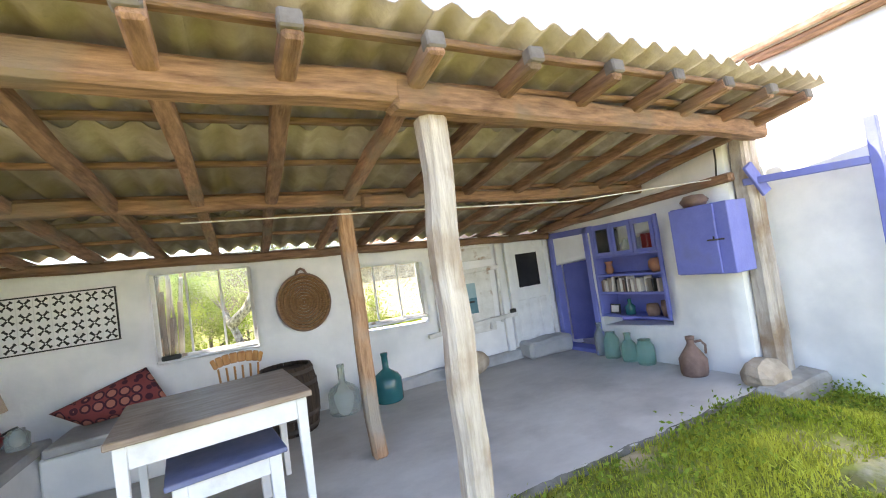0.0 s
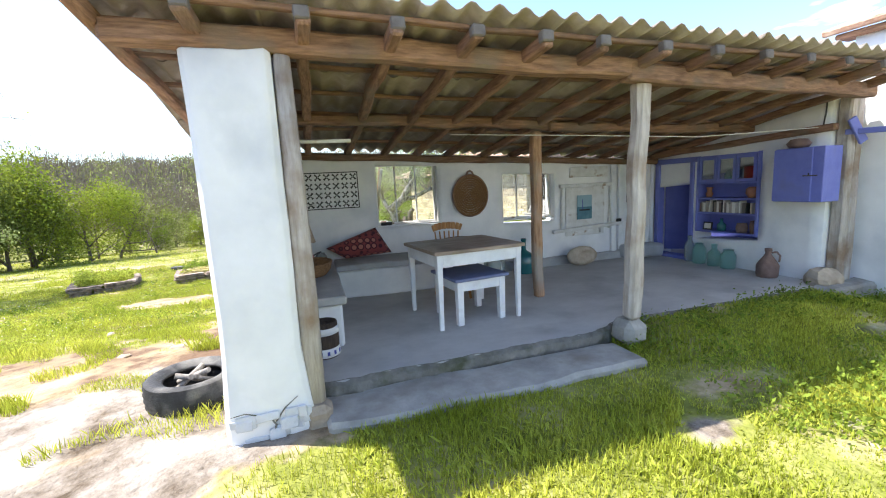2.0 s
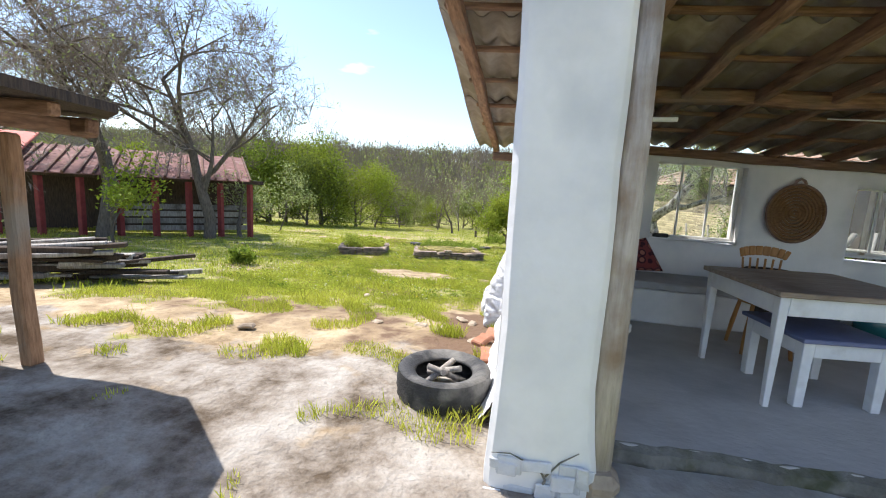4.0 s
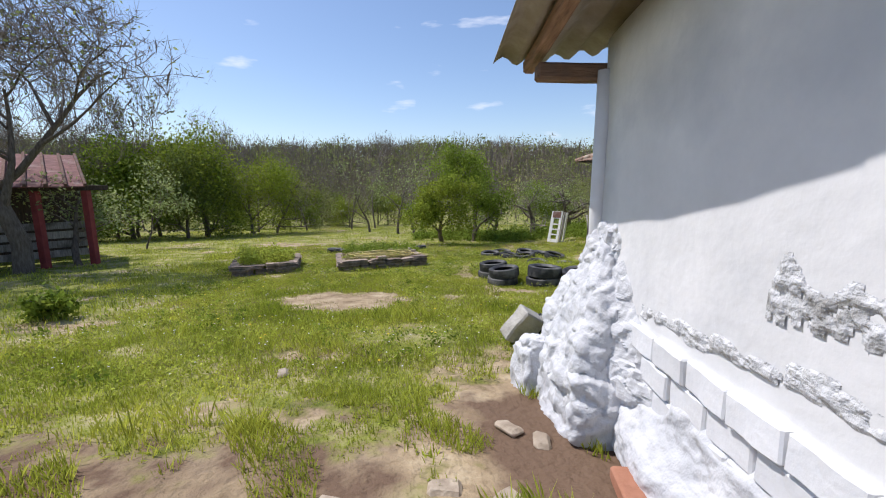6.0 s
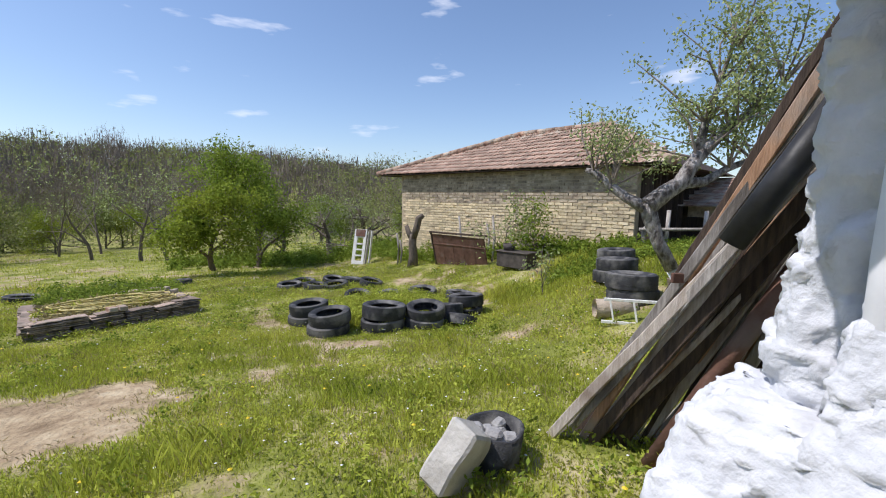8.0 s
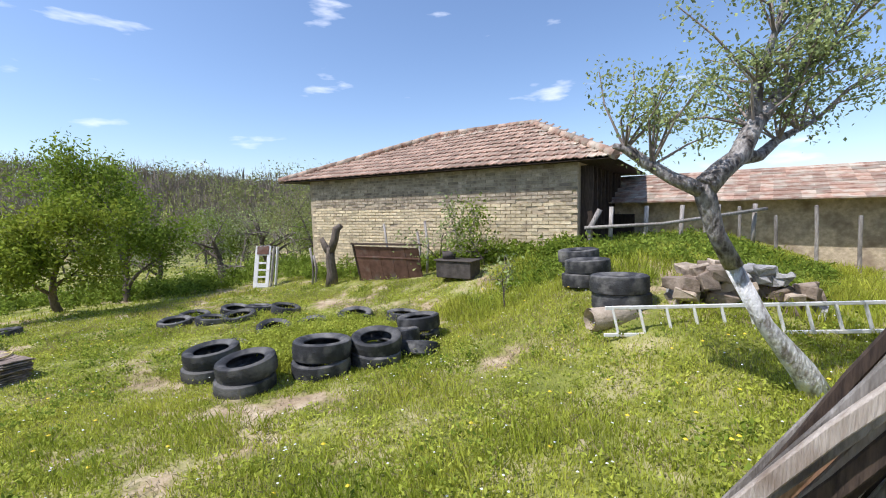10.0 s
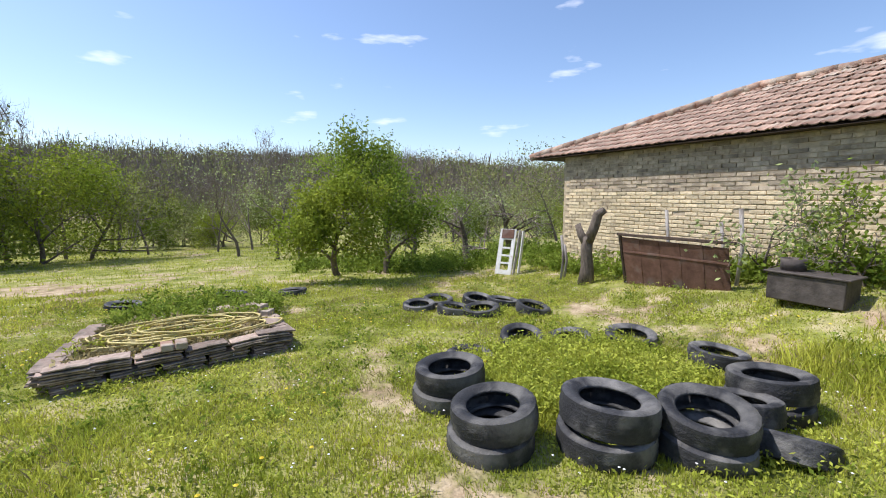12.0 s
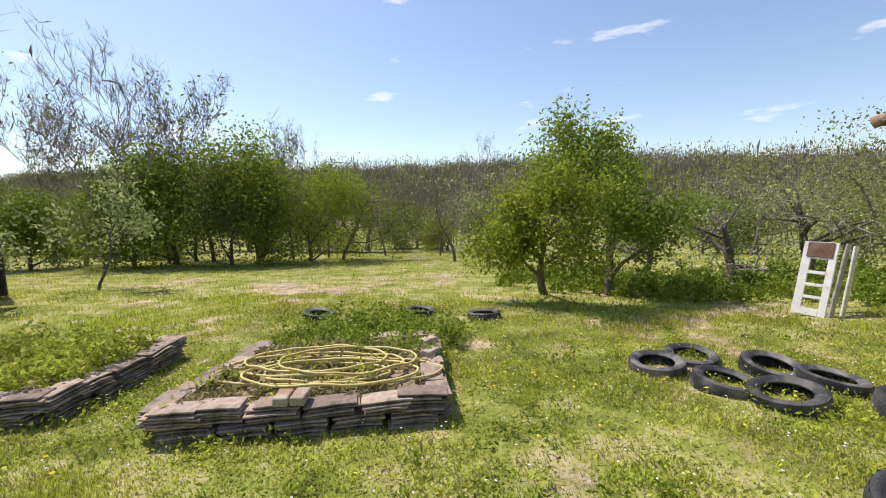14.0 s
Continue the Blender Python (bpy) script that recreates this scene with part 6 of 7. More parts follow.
part("side_rail", beam((-0.04, 0.02, 0.0), (-0.02, -0.24, 0.95), 0.05, 0.05, 0.006, 0.01, 3, 5), DARKWOOD, rp)

stv = thing("old_stove", "small dark iron stove standing outdoors by the barn", "stove", (2.45, 12.3, ground_z(2.45, 12.3) - 0.02), -75)
part("body", box(bmesh.new(), (0, 0, 0.2), (0.78, 0.45, 0.34), None, 0.012), IRON, stv)
part("top_plate", box(bmesh.new(), (0, 0, 0.38), (0.86, 0.5, 0.025), None, 0.006), IRON, stv)
for x in (-0.24, 0.2):
    d = part("door", box(bmesh.new(), (x, 0.232, 0.2), (0.32, 0.02, 0.24), None, 0.006), IRON, stv)
    part("handle", box(bmesh.new(), (x + 0.1, 0.25, 0.2), (0.05, 0.02, 0.02), None, 0.004), GREYSTRAP, d)
for x in (-0.34, 0.34):
    part("foot", box(bmesh.new(), (x, 0.1, 0.01), (0.05, 0.2, 0.06), None, 0.004), IRON, stv)
tagged(part("cooking_pot", moved(lathe([(0.0, 0), (0.13, 0), (0.14, 0.15), (0.125, 0.15), (0.12, 0.02), (0.0, 0.02)], 18), Matrix.Translation((2.4, 12.5, ground_z(2.45, 12.3) + 0.374))), IRON), "dark cooking pot on the old stove", "pot")

# pale door leaf leaning outdoors, with four small openings
pdr = thing("old_door_leaf", "peeling white door leaf with four openings, leaning outdoors", "door", (0.98, 18.45, ground_z(0.98, 18.45)), -48)
lm = pose(0, 0, 0, -16, 0, 0)
bm = bmesh.new()
for c, s in (((-0.24, 0, 0.6), (0.12, 0.035, 1.2)), ((0.1, 0, 0.6), (0.1, 0.035, 1.2)), ((-0.07, 0, 1.06), (0.24, 0.035, 0.28)), ((-0.07, 0, 0.06), (0.24, 0.035, 0.12))):
    box(bm, c, s, lm, 0.005)
part("leaf", bm, OLDPAINT, pdr)
for k in range(3):
    part("rail", box(bmesh.new(), (-0.07, 0, 0.3 + 0.2 * k), (0.24, 0.03, 0.05), lm, 0.004), OLDPAINT, pdr)
part("upper_panel", box(bmesh.new(), (-0.07, -0.026, 1.07), (0.34, 0.014, 0.24), lm, 0.003), RUST, pdr, "rust-brown upper panel")
part("side_plank", beam((0.2, 0.03, 0.0), (0.27, 0.28, 1.15), 0.03, 0.13, 0.006, 0.01, 1, 4), GREYWOOD, pdr)
part("side_plank", beam((0.33, 0.05, 0.0), (0.35, 0.3, 1.12), 0.03, 0.12, 0.006, 0.01, 2, 4), OLDPAINT, pdr)

# pollarded trunk by the barn
bm = tube([(0, 0, -0.1), (0.02, 0, 0.3), (0.0, 0.02, 0.65), (0.03, 0.02, 0.95)], [0.17, 0.13, 0.12, 0.12], 12)
tube([(0.02, 0, 0.85), (0.09, -0.08, 1.15), (0.12, -0.16, 1.42), (0.2, -0.24, 1.52)], [0.11, 0.1, 0.09, 0.075], 10, bm)
tube([(0.0, 0, 0.8), (-0.08, 0.1, 1.0), (-0.12, 0.18, 1.2)], [0.1, 0.075, 0.055], 9, bm)
rough(bm, 0.03, 6)
po = part("pollarded_trunk", bm, BARK)
po.location = (1.72, 16.0, ground_z(1.72, 16.0))
tagged(po, "bare forked grey trunk, cut back hard", "tree trunk")
for i, (x, y, h) in enumerate(((1.55, 16.7, 1.0), (1.75, 16.9, 0.75), (2.62, 14.9, 1.25), (2.75, 13.55, 1.15), (3.0, 14.1, 0.9))):
    tagged(part("stake", rough(tube([(x, y, ground_z(x, y) - 0.05), (x + 0.06, y, ground_z(x, y) + h * 0.5), (x + 0.02, y + 0.05, ground_z(x, y) + h)], 0.03, 7), 0.012, 5), GREYWOOD), "thin crooked wooden stake by the barn", "stake", "stakes by the barn")

# ---- ladder, clay pipe, stone pile and old apple tree on the right ----
la = thing("metal_ladder", "white metal ladder lying on its side", "ladder", (0.32, 8.34, ground_z(0.32, 8.34) + 0.05), -51.5)
part("rail", beam((0, 0, 0.03), (2.7, 0, 0.1), 0.03, 0.035, 0.004, 0, 0, 3), WHITEMETAL, la)
part("rail", beam((0.02, 0.04, 0.30), (2.7, 0.04, 0.37), 0.03, 0.035, 0.004, 0, 0, 3), WHITEMETAL, la)
for i in range(10):
    x = 0.12 + 0.26 * i
    part("rung", beam((x + 0.02, 0, 0.04 + 0.029 * x), (x - 0.03, 0.04, 0.3 + 0.027 * x), 0.022, 0.03, 0.003, 0, 0, 0), WHITEMETAL, la)
tagged(part("clay_pipe", moved(lathe([(0.13, 0), (0.135, 0.5), (0.11, 0.5), (0.105, 0.0)], 20, None, False), Matrix.Translation((0.5, 8.58, ground_z(0.55, 8.6) + 0.1)) @ Matrix.Rotation(radians(-35), 4, "Z") @ Matrix.Rotation(radians(90), 4, "Y")), PALESTONE), "pale open clay pipe lying by the ladder", "pipe")
rnd = random.Random(6)
slabs = 0
for lay in range(4):
    for c in range(9 - lay):
        f = (c + 0.5 + 0.5 * lay) / 9 + rnd.uniform(-0.04, 0.04)
        x, y = 1.25 + 1.15 * f + rnd.uniform(-0.1, 0.1), 8.1 - 1.25 * f + rnd.uniform(-0.1, 0.1)
        s = (rnd.uniform(0.16, 0.4), rnd.uniform(0.14, 0.3), rnd.uniform(0.07, 0.15))
        slabs += 1
        bm = rough(box(bmesh.new(), (0, 0, 0), s, pose(x, y, ground_z(x, y) + 0.03 + 0.1 * lay, rnd.uniform(-16, 16), rnd.uniform(-16, 16), rnd.uniform(0, 180)), 0.012, 4), 0.085, 7, slabs)
        tagged(part("stone", bm, rnd.choice([PALESTONE, BROWNSTONE, GREYSTONE, BROWNSTONE])), "rough field stone in a low tumbled pile", "stone", "stone pile")
for i, (x, y, s) in enumerate(((-3.6, 4.5, 0.1), (-3.35, 4.35, 0.12), (-3.05, 4.9, 0.09), (-3.2, 5.05, 0.1), (-4.1, 4.4, 0.09), (-5.2, 3.6, 0.1), (-2.95, 4.1, 0.08), (-4.9, 6.1, 0.08))):
    tagged(part("flat_stone", rough(box(bmesh.new(), (0, 0, 0), (s * 1.6, s * 1.1, s * 0.5), pose(x, y, ground_z(x, y) - 0.005, 5, 4, 40 * i), 0.02, 2), 0.02, 7, i), PALESTONE), "half-buried pale stone in the grass", "stone", "half-buried stones")


# ---- trees ----
def grow(seed, height, trunk_r, spread, levels, fork, lean=(0, 0), start=0.3, droop=0.0, wig=0.25, thin=0.004):
    """Limbs of a tree as lists of points and radii, and the tips."""
    r = random.Random(seed)
    limbs, tips = [], []

    def limb(p, d, length, rad, lvl):
        n = 5 if lvl else 7
        pts, rr = [p.copy()], [rad]
        for i in range(n):
            d = (d + wig * Vector((r.uniform(-1, 1), r.uniform(-1, 1), r.uniform(-0.5, 0.7) - droop * lvl))).normalized()
            p = p + d * (length / n)
            pts.append(p.copy())
            rr.append(max(thin, rad * (1 - 0.72 * (i + 1) / n)))
        limbs.append((pts, rr, lvl))
        if lvl >= levels:
            tips.append(pts[-1])
            tips.append(pts[-3])
            return
        kids = fork if lvl else fork + 2
        for k in range(kids):
            f = (start if lvl == 0 else 0.3) + (1 - (start if lvl == 0 else 0.3)) * (k + r.random()) / kids
            i = min(n - 1, int(f * n))
            a = r.uniform(0, 2 * math.pi)
            side_ = d.orthogonal().normalized()
            side_ = Matrix.Rotation(a, 3, d) @ side_
            nd = (d * (1 - spread) + side_ * spread * 1.35 + Vector((0, 0, 0.15))).normalized()
            limb(pts[i].lerp(pts[i + 1], f * n - i), nd, length * r.uniform(0.5, 0.72), max(0.006, rr[i] * 0.62), lvl + 1)
        tips.append(pts[-1])

    limb(Vector((0, 0, -0.1)), Vector((lean[0], lean[1], 1)).normalized(), height * 0.62, trunk_r, 0)
    return limbs, tips


def leaf_cloud(tips, per, size, spread, seed, flat=0.5):
    """Small folded leaves scattered round the twig ends."""
    r = np.random.RandomState(seed)
    T = np.array([tuple(t) for t in tips])
    c = np.repeat(T, per, 0) + r.normal(0, spread, (len(T) * per, 3)) * np.array([1, 1, 0.8])
    n = len(c)
    d = r.normal(0, 1, (n, 3))
    d /= np.linalg.norm(d, axis=1)[:, None]
    e = np.cross(d, r.normal(0, 1, (n, 3)))
    e /= np.linalg.norm(e, axis=1)[:, None]
    s = size * r.uniform(0.6, 1.3, (n, 1))
    v = np.stack([c - d * s, c + e * s * flat, c + d * s, c - e * s * flat], 1).reshape(-1, 3)
    f = np.arange(n * 4).reshape(-1, 4)
    return v.tolist(), f.tolist()


def twig_sprays(tips, per, length, width, seed, up=1.1):
    """Fine shoots fanning upwards from the twig ends."""
    r = np.random.RandomState(seed)
    T = np.array([tuple(t) for t in tips])
    base = np.repeat(T, per, 0) + r.normal(0, 0.06, (len(T) * per, 3))
    n = len(base)
    d = r.normal(0, 0.55, (n, 3)) + np.array([0, 0, up])
    d /= np.linalg.norm(d, axis=1)[:, None]
    ln = length * r.uniform(0.4, 1.25, (n, 1))
    w = np.cross(d, r.normal(0, 1, (n, 3)))
    w *= width / np.linalg.norm(w, axis=1)[:, None]
    bend = r.normal(0, 0.08, (n, 3)) * length
    v = np.stack([base - w, base + w, base + d * ln * 0.55 + bend + w * 0.7, base + d * ln + bend * 0.4, base + d * ln * 0.55 + bend - w * 0.7], 1).reshape(-1, 3)
    f = np.arange(n * 5).reshape(-1, 5)
    return v.tolist(), f.tolist()


def tree(name, label, x, y, seed, height, trunk_r, spread, levels, fork, leaf, per, size, sp, bark=None, cat="tree", twig_from=2, sides=7, dz=0.0, **kw):
    t = thing(name, label, cat, (x, y, ground_z(x, y) + dz))
    limbs, tips = grow(seed, height, trunk_r, spread, levels, fork, **kw)
    bm, tw = bmesh.new(), bmesh.new()
    for pts, rr, lvl in limbs:
        if lvl < twig_from:
            tube(pts, rr, sides if lvl == 0 else 5, bm, False)
        else:
            tube(pts[::2] if len(pts) > 4 else pts, rr[::2] if len(pts) > 4 else rr, 3, tw, False)
    part("trunk", rough(bm, 0.02, 5, seed), bark or BARK, t)
    tagged(part("brushwood", tw, TWIG, t), kind="stuff")
    if leaf:
        raw("crown", *leaf_cloud(tips, per, size, sp, seed), leaf, t)
    return t


# orchard trees in the middle distance
tree("plum_tree", "bushy young fruit tree in fresh green leaf", -1.84, 20.4, 5, 3.9, 0.11, 0.33, 3, 4, LEAFGREEN, 60, 0.05, 0.22, lean=(-0.12, 0), start=0.16)
tree("plum_tree", "leaning fruit tree in bright spring leaf", -3.2, 20.2, 9, 3.1, 0.1, 0.36, 3, 4, LEAFBRIGHT, 48, 0.05, 0.2, lean=(-0.28, 0), start=0.18)
tree("apple_tree", "old low apple tree with knotted branches and pale buds", 0.9, 21.6, 23, 2.7, 0.15, 0.8, 3, 5, LEAFPALE, 4, 0.04, 0.14, start=0.35, droop=0.1, wig=0.34)
tree("apple_tree", "old low apple tree with knotted branches and pale buds", 3.0, 22.8, 31, 3.0, 0.16, 0.8, 3, 5, LEAFPALE, 4, 0.04, 0.14, start=0.35, droop=0.1, wig=0.34)
tree("apple_tree", "old low apple tree with knotted branches and pale buds", -0.6, 23.6, 37, 2.6, 0.12, 0.75, 3, 4, LEAFPALE, 6, 0.04, 0.15, start=0.3, droop=0.1, wig=0.3)
tree("apple_tree", "slim young fruit tree just coming into leaf", -5.6, 27.0, 41, 4.2, 0.08, 0.5, 3, 3, LEAFPALE, 5, 0.05, 0.2)
tree("apple_tree", "slim young fruit tree just coming into leaf", -4.6, 26.2, 43, 4.0, 0.08, 0.5, 3, 3, LEAFPALE, 6, 0.05, 0.2)
tree("apple_tree", "slim young fruit tree just coming into leaf", -7.6, 29.5, 47, 4.4, 0.08, 0.5, 3, 3, LEAFPALE, 5, 0.055, 0.2)
# old apple tree on the right with a limed, leaning trunk
ap = thing("old_apple_tree", "pruned old apple tree with a leaning limed trunk", "tree", (0.22, 6.68, ground_z(0.22, 6.68)))
AB = Vector(ap.location)
loc = lambda *p: Vector(p) - AB
part("trunk", rough(tube([loc(0.3, 6.62, -0.65), loc(0.1, 6.78, -0.25), loc(-0.13, 6.98, 0.1), loc(-0.34, 7.16, 0.55)], [0.115, 0.085, 0.064, 0.056], 16), 0.022, 8), LIMEDBARK, ap, "trunk foot painted with flaking lime")
part("trunk", rough(tube([loc(-0.34, 7.16, 0.54), loc(-0.43, 7.24, 0.78), loc(-0.5, 7.3, 1.0), loc(-0.52, 7.31, 1.12)], [0.055, 0.053, 0.058, 0.066], 16), 0.025, 8, 3), FLAKEDBARK, ap, "grey bark with traces of lime")
bm = tube([loc(-0.52, 7.31, 1.06), loc(-0.57, 7.5, 1.16), loc(-0.61, 7.66, 1.28), loc(-0.64, 7.79, 1.39), loc(-0.68, 7.86, 1.41)], [0.06, 0.045, 0.04, 0.035, 0.02], 9)
tube([loc(-0.52, 7.31, 1.08), loc(-0.4, 7.23, 1.2), loc(-0.3, 7.16, 1.28), loc(-0.2, 7.1, 1.5), loc(0.0, 6.96, 1.75), loc(0.3, 6.72, 2.1)], [0.085, 0.075, 0.07, 0.055, 0.035, 0.012], 9, bm)
tube([loc(-0.3, 7.16, 1.28), loc(-0.1, 7.08, 1.3), loc(0.15, 7.0, 1.42), loc(0.6, 6.8, 1.62)], [0.06, 0.045, 0.03, 0.012], 8, bm)
tube([loc(-0.2, 7.1, 1.48), loc(-0.12, 7.1, 1.8), loc(-0.1, 7.02, 2.15), loc(0.0, 6.95, 2.5)], [0.045, 0.035, 0.02, 0.008], 8, bm)
part("limb", rough(bm, 0.02, 6), FLAKEDBARK, ap, "grey knotted limbs")
rnd = random.Random(17)
tips, tw = [], bmesh.new()
starts = [loc(-0.64, 7.79, 1.38), loc(-0.6, 7.62, 1.25), loc(-0.2, 7.1, 1.5), loc(0.0, 6.96, 1.75), loc(0.3, 6.72, 2.1), loc(0.15, 6.85, 1.9), loc(0.15, 7.0, 1.42), loc(0.55, 6.82, 1.6), loc(0.35, 6.9, 1.5), loc(-0.12, 7.1, 1.8), loc(-0.1, 7.02, 2.1), loc(0.0, 6.95, 2.4)]
for i in range(84):
    b0 = starts[i % 12]
    far_ = 0.34 if i % 12 < 2 else 0.5
    e = b0 + Vector((rnd.uniform(-far_, far_), rnd.uniform(-far_, far_), rnd.uniform(0.0, 0.62)))
    m_ = b0.lerp(e, 0.5) + Vector((rnd.uniform(-0.08, 0.08), rnd.uniform(-0.08, 0.08), 0.04))
    tube([b0, m_, e], [0.012, 0.008, 0.004], 4, tw, False)
    tips += [e, m_, b0.lerp(e, 0.75), b0.lerp(e, 0.9)]
tagged(part("brushwood", tw, TWIG, ap), kind="stuff")
raw("crown", *leaf_cloud(tips, 34, 0.0175, 0.065, 5), LEAFPALE, ap)
# big bare walnut on the left, behind the sheds
tree("walnut_tree", "large bare walnut tree with a wide branching crown", -13.9, 13.4, 12, 9.5, 0.22, 0.6, 4, 5, LEAFPALE, 1, 0.06, 0.2, start=0.25, twig_from=3, sides=9, thin=0.012)
tree("walnut_tree", "large bare walnut tree with a wide branching crown", -16.5, 11.6, 19, 10.5, 0.26, 0.6, 4, 5, LEAFPALE, 1, 0.06, 0.2, start=0.25, twig_from=3, sides=9, thin=0.012)
for wtree, sd in ((o, k) for k, o in enumerate([o for o in scene.objects if o.name.startswith("walnut_tree")])):
    lim, tip = grow((12, 19)[sd], (9.5, 10.5)[sd], (0.22, 0.26)[sd], 0.6, 4, 5, start=0.25, thin=0.012)
    rv, rf = twig_sprays(tip, 6, 0.5, 0.006, 400 + sd, 0.55)
    tagged(raw("brushwood", rv, rf, TWIG, wtree), kind="stuff")
# saplings and shrubs
tree("sapling", "slim leafy sapling on the lawn", -13.3, 9.2, 51, 2.4, 0.05, 0.5, 3, 3, LEAFBRIGHT, 12, 0.06, 0.16, cat="sapling")
tree("sapling", "slim leafy sapling on the lawn", -14.2, 18.4, 53, 2.9, 0.04, 0.5, 3, 3, LEAFPALE, 10, 0.06, 0.18, cat="sapling")
tree("fruit_tree", "grey-trunked small fruit tree by the shed", -13.6, 14.7, 57, 3.3, 0.1, 0.6, 3, 4, LEAFPALE, 7, 0.05, 0.16)
tree("shrub", "loose wild rose shrub against the barn wall", 2.95, 13.3, 61, 1.5, 0.03, 0.5, 3, 4, LEAFPALE, 4, 0.04, 0.15, cat="shrub", start=0.1)
tree("shrub", "loose wild shrub against the barn wall", 3.2, 12.2, 67, 1.2, 0.03, 0.5, 3, 4, LEAFGREEN, 4, 0.04, 0.15, cat="shrub", start=0.1)
tree("sapling", "thin bare sapling in the grass", 1.3, 10.3, 71, 1.1, 0.015, 0.45, 2, 3, LEAFPALE, 4, 0.03, 0.06, cat="sapling")
tree("shrub", "small leafy shrub on the lawn", -8.9, 8.6, 73, 0.5, 0.012, 0.6, 2, 4, LEAFGREEN, 16, 0.05, 0.08, cat="shrub", start=0.05)

# leafy bushes at the wood's edge: a few kinds, repeated
bush_kinds = []
for i, (h, mtl, lab) in enumerate(((4.6, LEAFDARK, "dense dark green bush at the wood's edge"), (5.4, LEAFBRIGHT, "tall spring-green bush at the wood's edge"), (3.2, LEAFGREEN, "leafy green thicket at the wood's edge"), (6.5, LEAFHAZE, "thin tree in pale first leaf at the wood's edge"))):
    b = tree("bush", lab, -17 - 4 * i, 26 + 2 * i, 81 + i, h, 0.1, 0.55, 3, 4, mtl, 44 if i < 3 else 16, 0.066 if i < 3 else 0.07, 0.44, cat="bush", start=0.06)
    b["group"] = "wood edge bushes"
    bush_kinds.append(b)
bare_kinds = []
for i in range(5):
    h = (6.5, 7.5, 7.0, 6.0, 8.0)[i]
    t = tree("bare_tree", "tall thin leafless tree at the wood's edge", -44 + 5 * i, 40 + i, 101 + i, h, 0.1, 0.3, 4, 3, LEAFHAZE if i % 2 else None, 1, 0.1, 0.3, start=0.2, twig_from=1, sides=5, wig=0.13, thin=0.014)
    lim, tip = grow(101 + i, h, 0.1, 0.3, 4, 3, start=0.2, wig=0.13, thin=0.014)
    rv, rf = twig_sprays(tip, 4, 0.7, 0.007, 300 + i, 1.0)
    tagged(raw("brushwood", rv, rf, FARTWIG, t), kind="stuff")
    t["group"] = "bare trees of the wood"
    bare_kinds.append(t)
rnd = random.Random(8)
for i in range(150):
    x, y = rnd.uniform(-62, 46), 41 + rnd.uniform(0, 20) ** 1.0
    if x < -20:
        y -= 0.28 * (-20 - x)
    s = rnd.uniform(0.38, 0.66) if x > -12 else rnd.uniform(0.55, 0.86)
    copy_thing(bare_kinds[rnd.randrange(5)], pose(x, y, ground_z(x, y), 0, 0, rnd.uniform(0, 360)) @ Matrix.Scale(s, 4))
for i in range(52):
    x = rnd.uniform(-50, 34)
    y = 37.5 + rnd.uniform(0, 7) - (0.33 * (-15 - x) if x < -15 else 0)
    k = rnd.choice([0, 1, 2, 2, 3, 3]) if x > -14 else rnd.choice([0, 0, 1, 1, 2])
    s = rnd.uniform(0.45, 0.85) if x > -14 else rnd.uniform(0.7, 1.15)
    copy_thing(bush_kinds[k], pose(x, y, ground_z(x, y), 0, 0, rnd.uniform(0, 360)) @ Matrix.Scale(s, 4))
# tall bare poplars and the dense thicket where the wood comes nearest
for x, y, k, s in ((-19.5, 27.6, 1, 1.06), (-21.2, 26.6, 4, 1.0), (-24.4, 25.0, 2, 1.1), (-17.0, 30.5, 3, 0.95), (-15.4, 31.5, 0, 0.8), (-28.0, 26.0, 1, 1.0), (-12.6, 33.0, 2, 0.66), (-8.0, 35.0, 4, 0.68), (-9.6, 34.0, 0, 0.66), (-5.2, 36.0, 1, 0.6)):
    copy_thing(bare_kinds[k], pose(x, y, ground_z(x, y), 0, 0, 70 * x) @ Matrix.Scale(s, 4))
for x, y, k, s in ((-13.6, 29.8, 3, 0.9), (-14.6, 28.4, 1, 0.95), (-16.4, 27.0, 0, 1.0), (-17.2, 28.2, 1, 1.25), (-19.6, 25.6, 2, 1.4), (-21.4, 25.0, 0, 1.05), (-24.0, 22.6, 2, 0.9), (-26.5, 21.6, 1, 0.9)):
    copy_thing(bush_kinds[k], pose(x, y, ground_z(x, y) - 0.1, 0, 0, 33 * x) @ Matrix.Scale(s, 4))
# trees on the far right behind the barn
for x, y, k, s in ((9, 30, 3, 0.9), (12, 33, 1, 0.7), (6, 34, 3, 0.9), (15, 36, 3, 1.0), (4.5, 36, 2, 0.9)):
    copy_thing(bush_kinds[k], pose(x, y, ground_z(x, y), 0, 0, 50 * x) @ Matrix.Scale(s, 4))

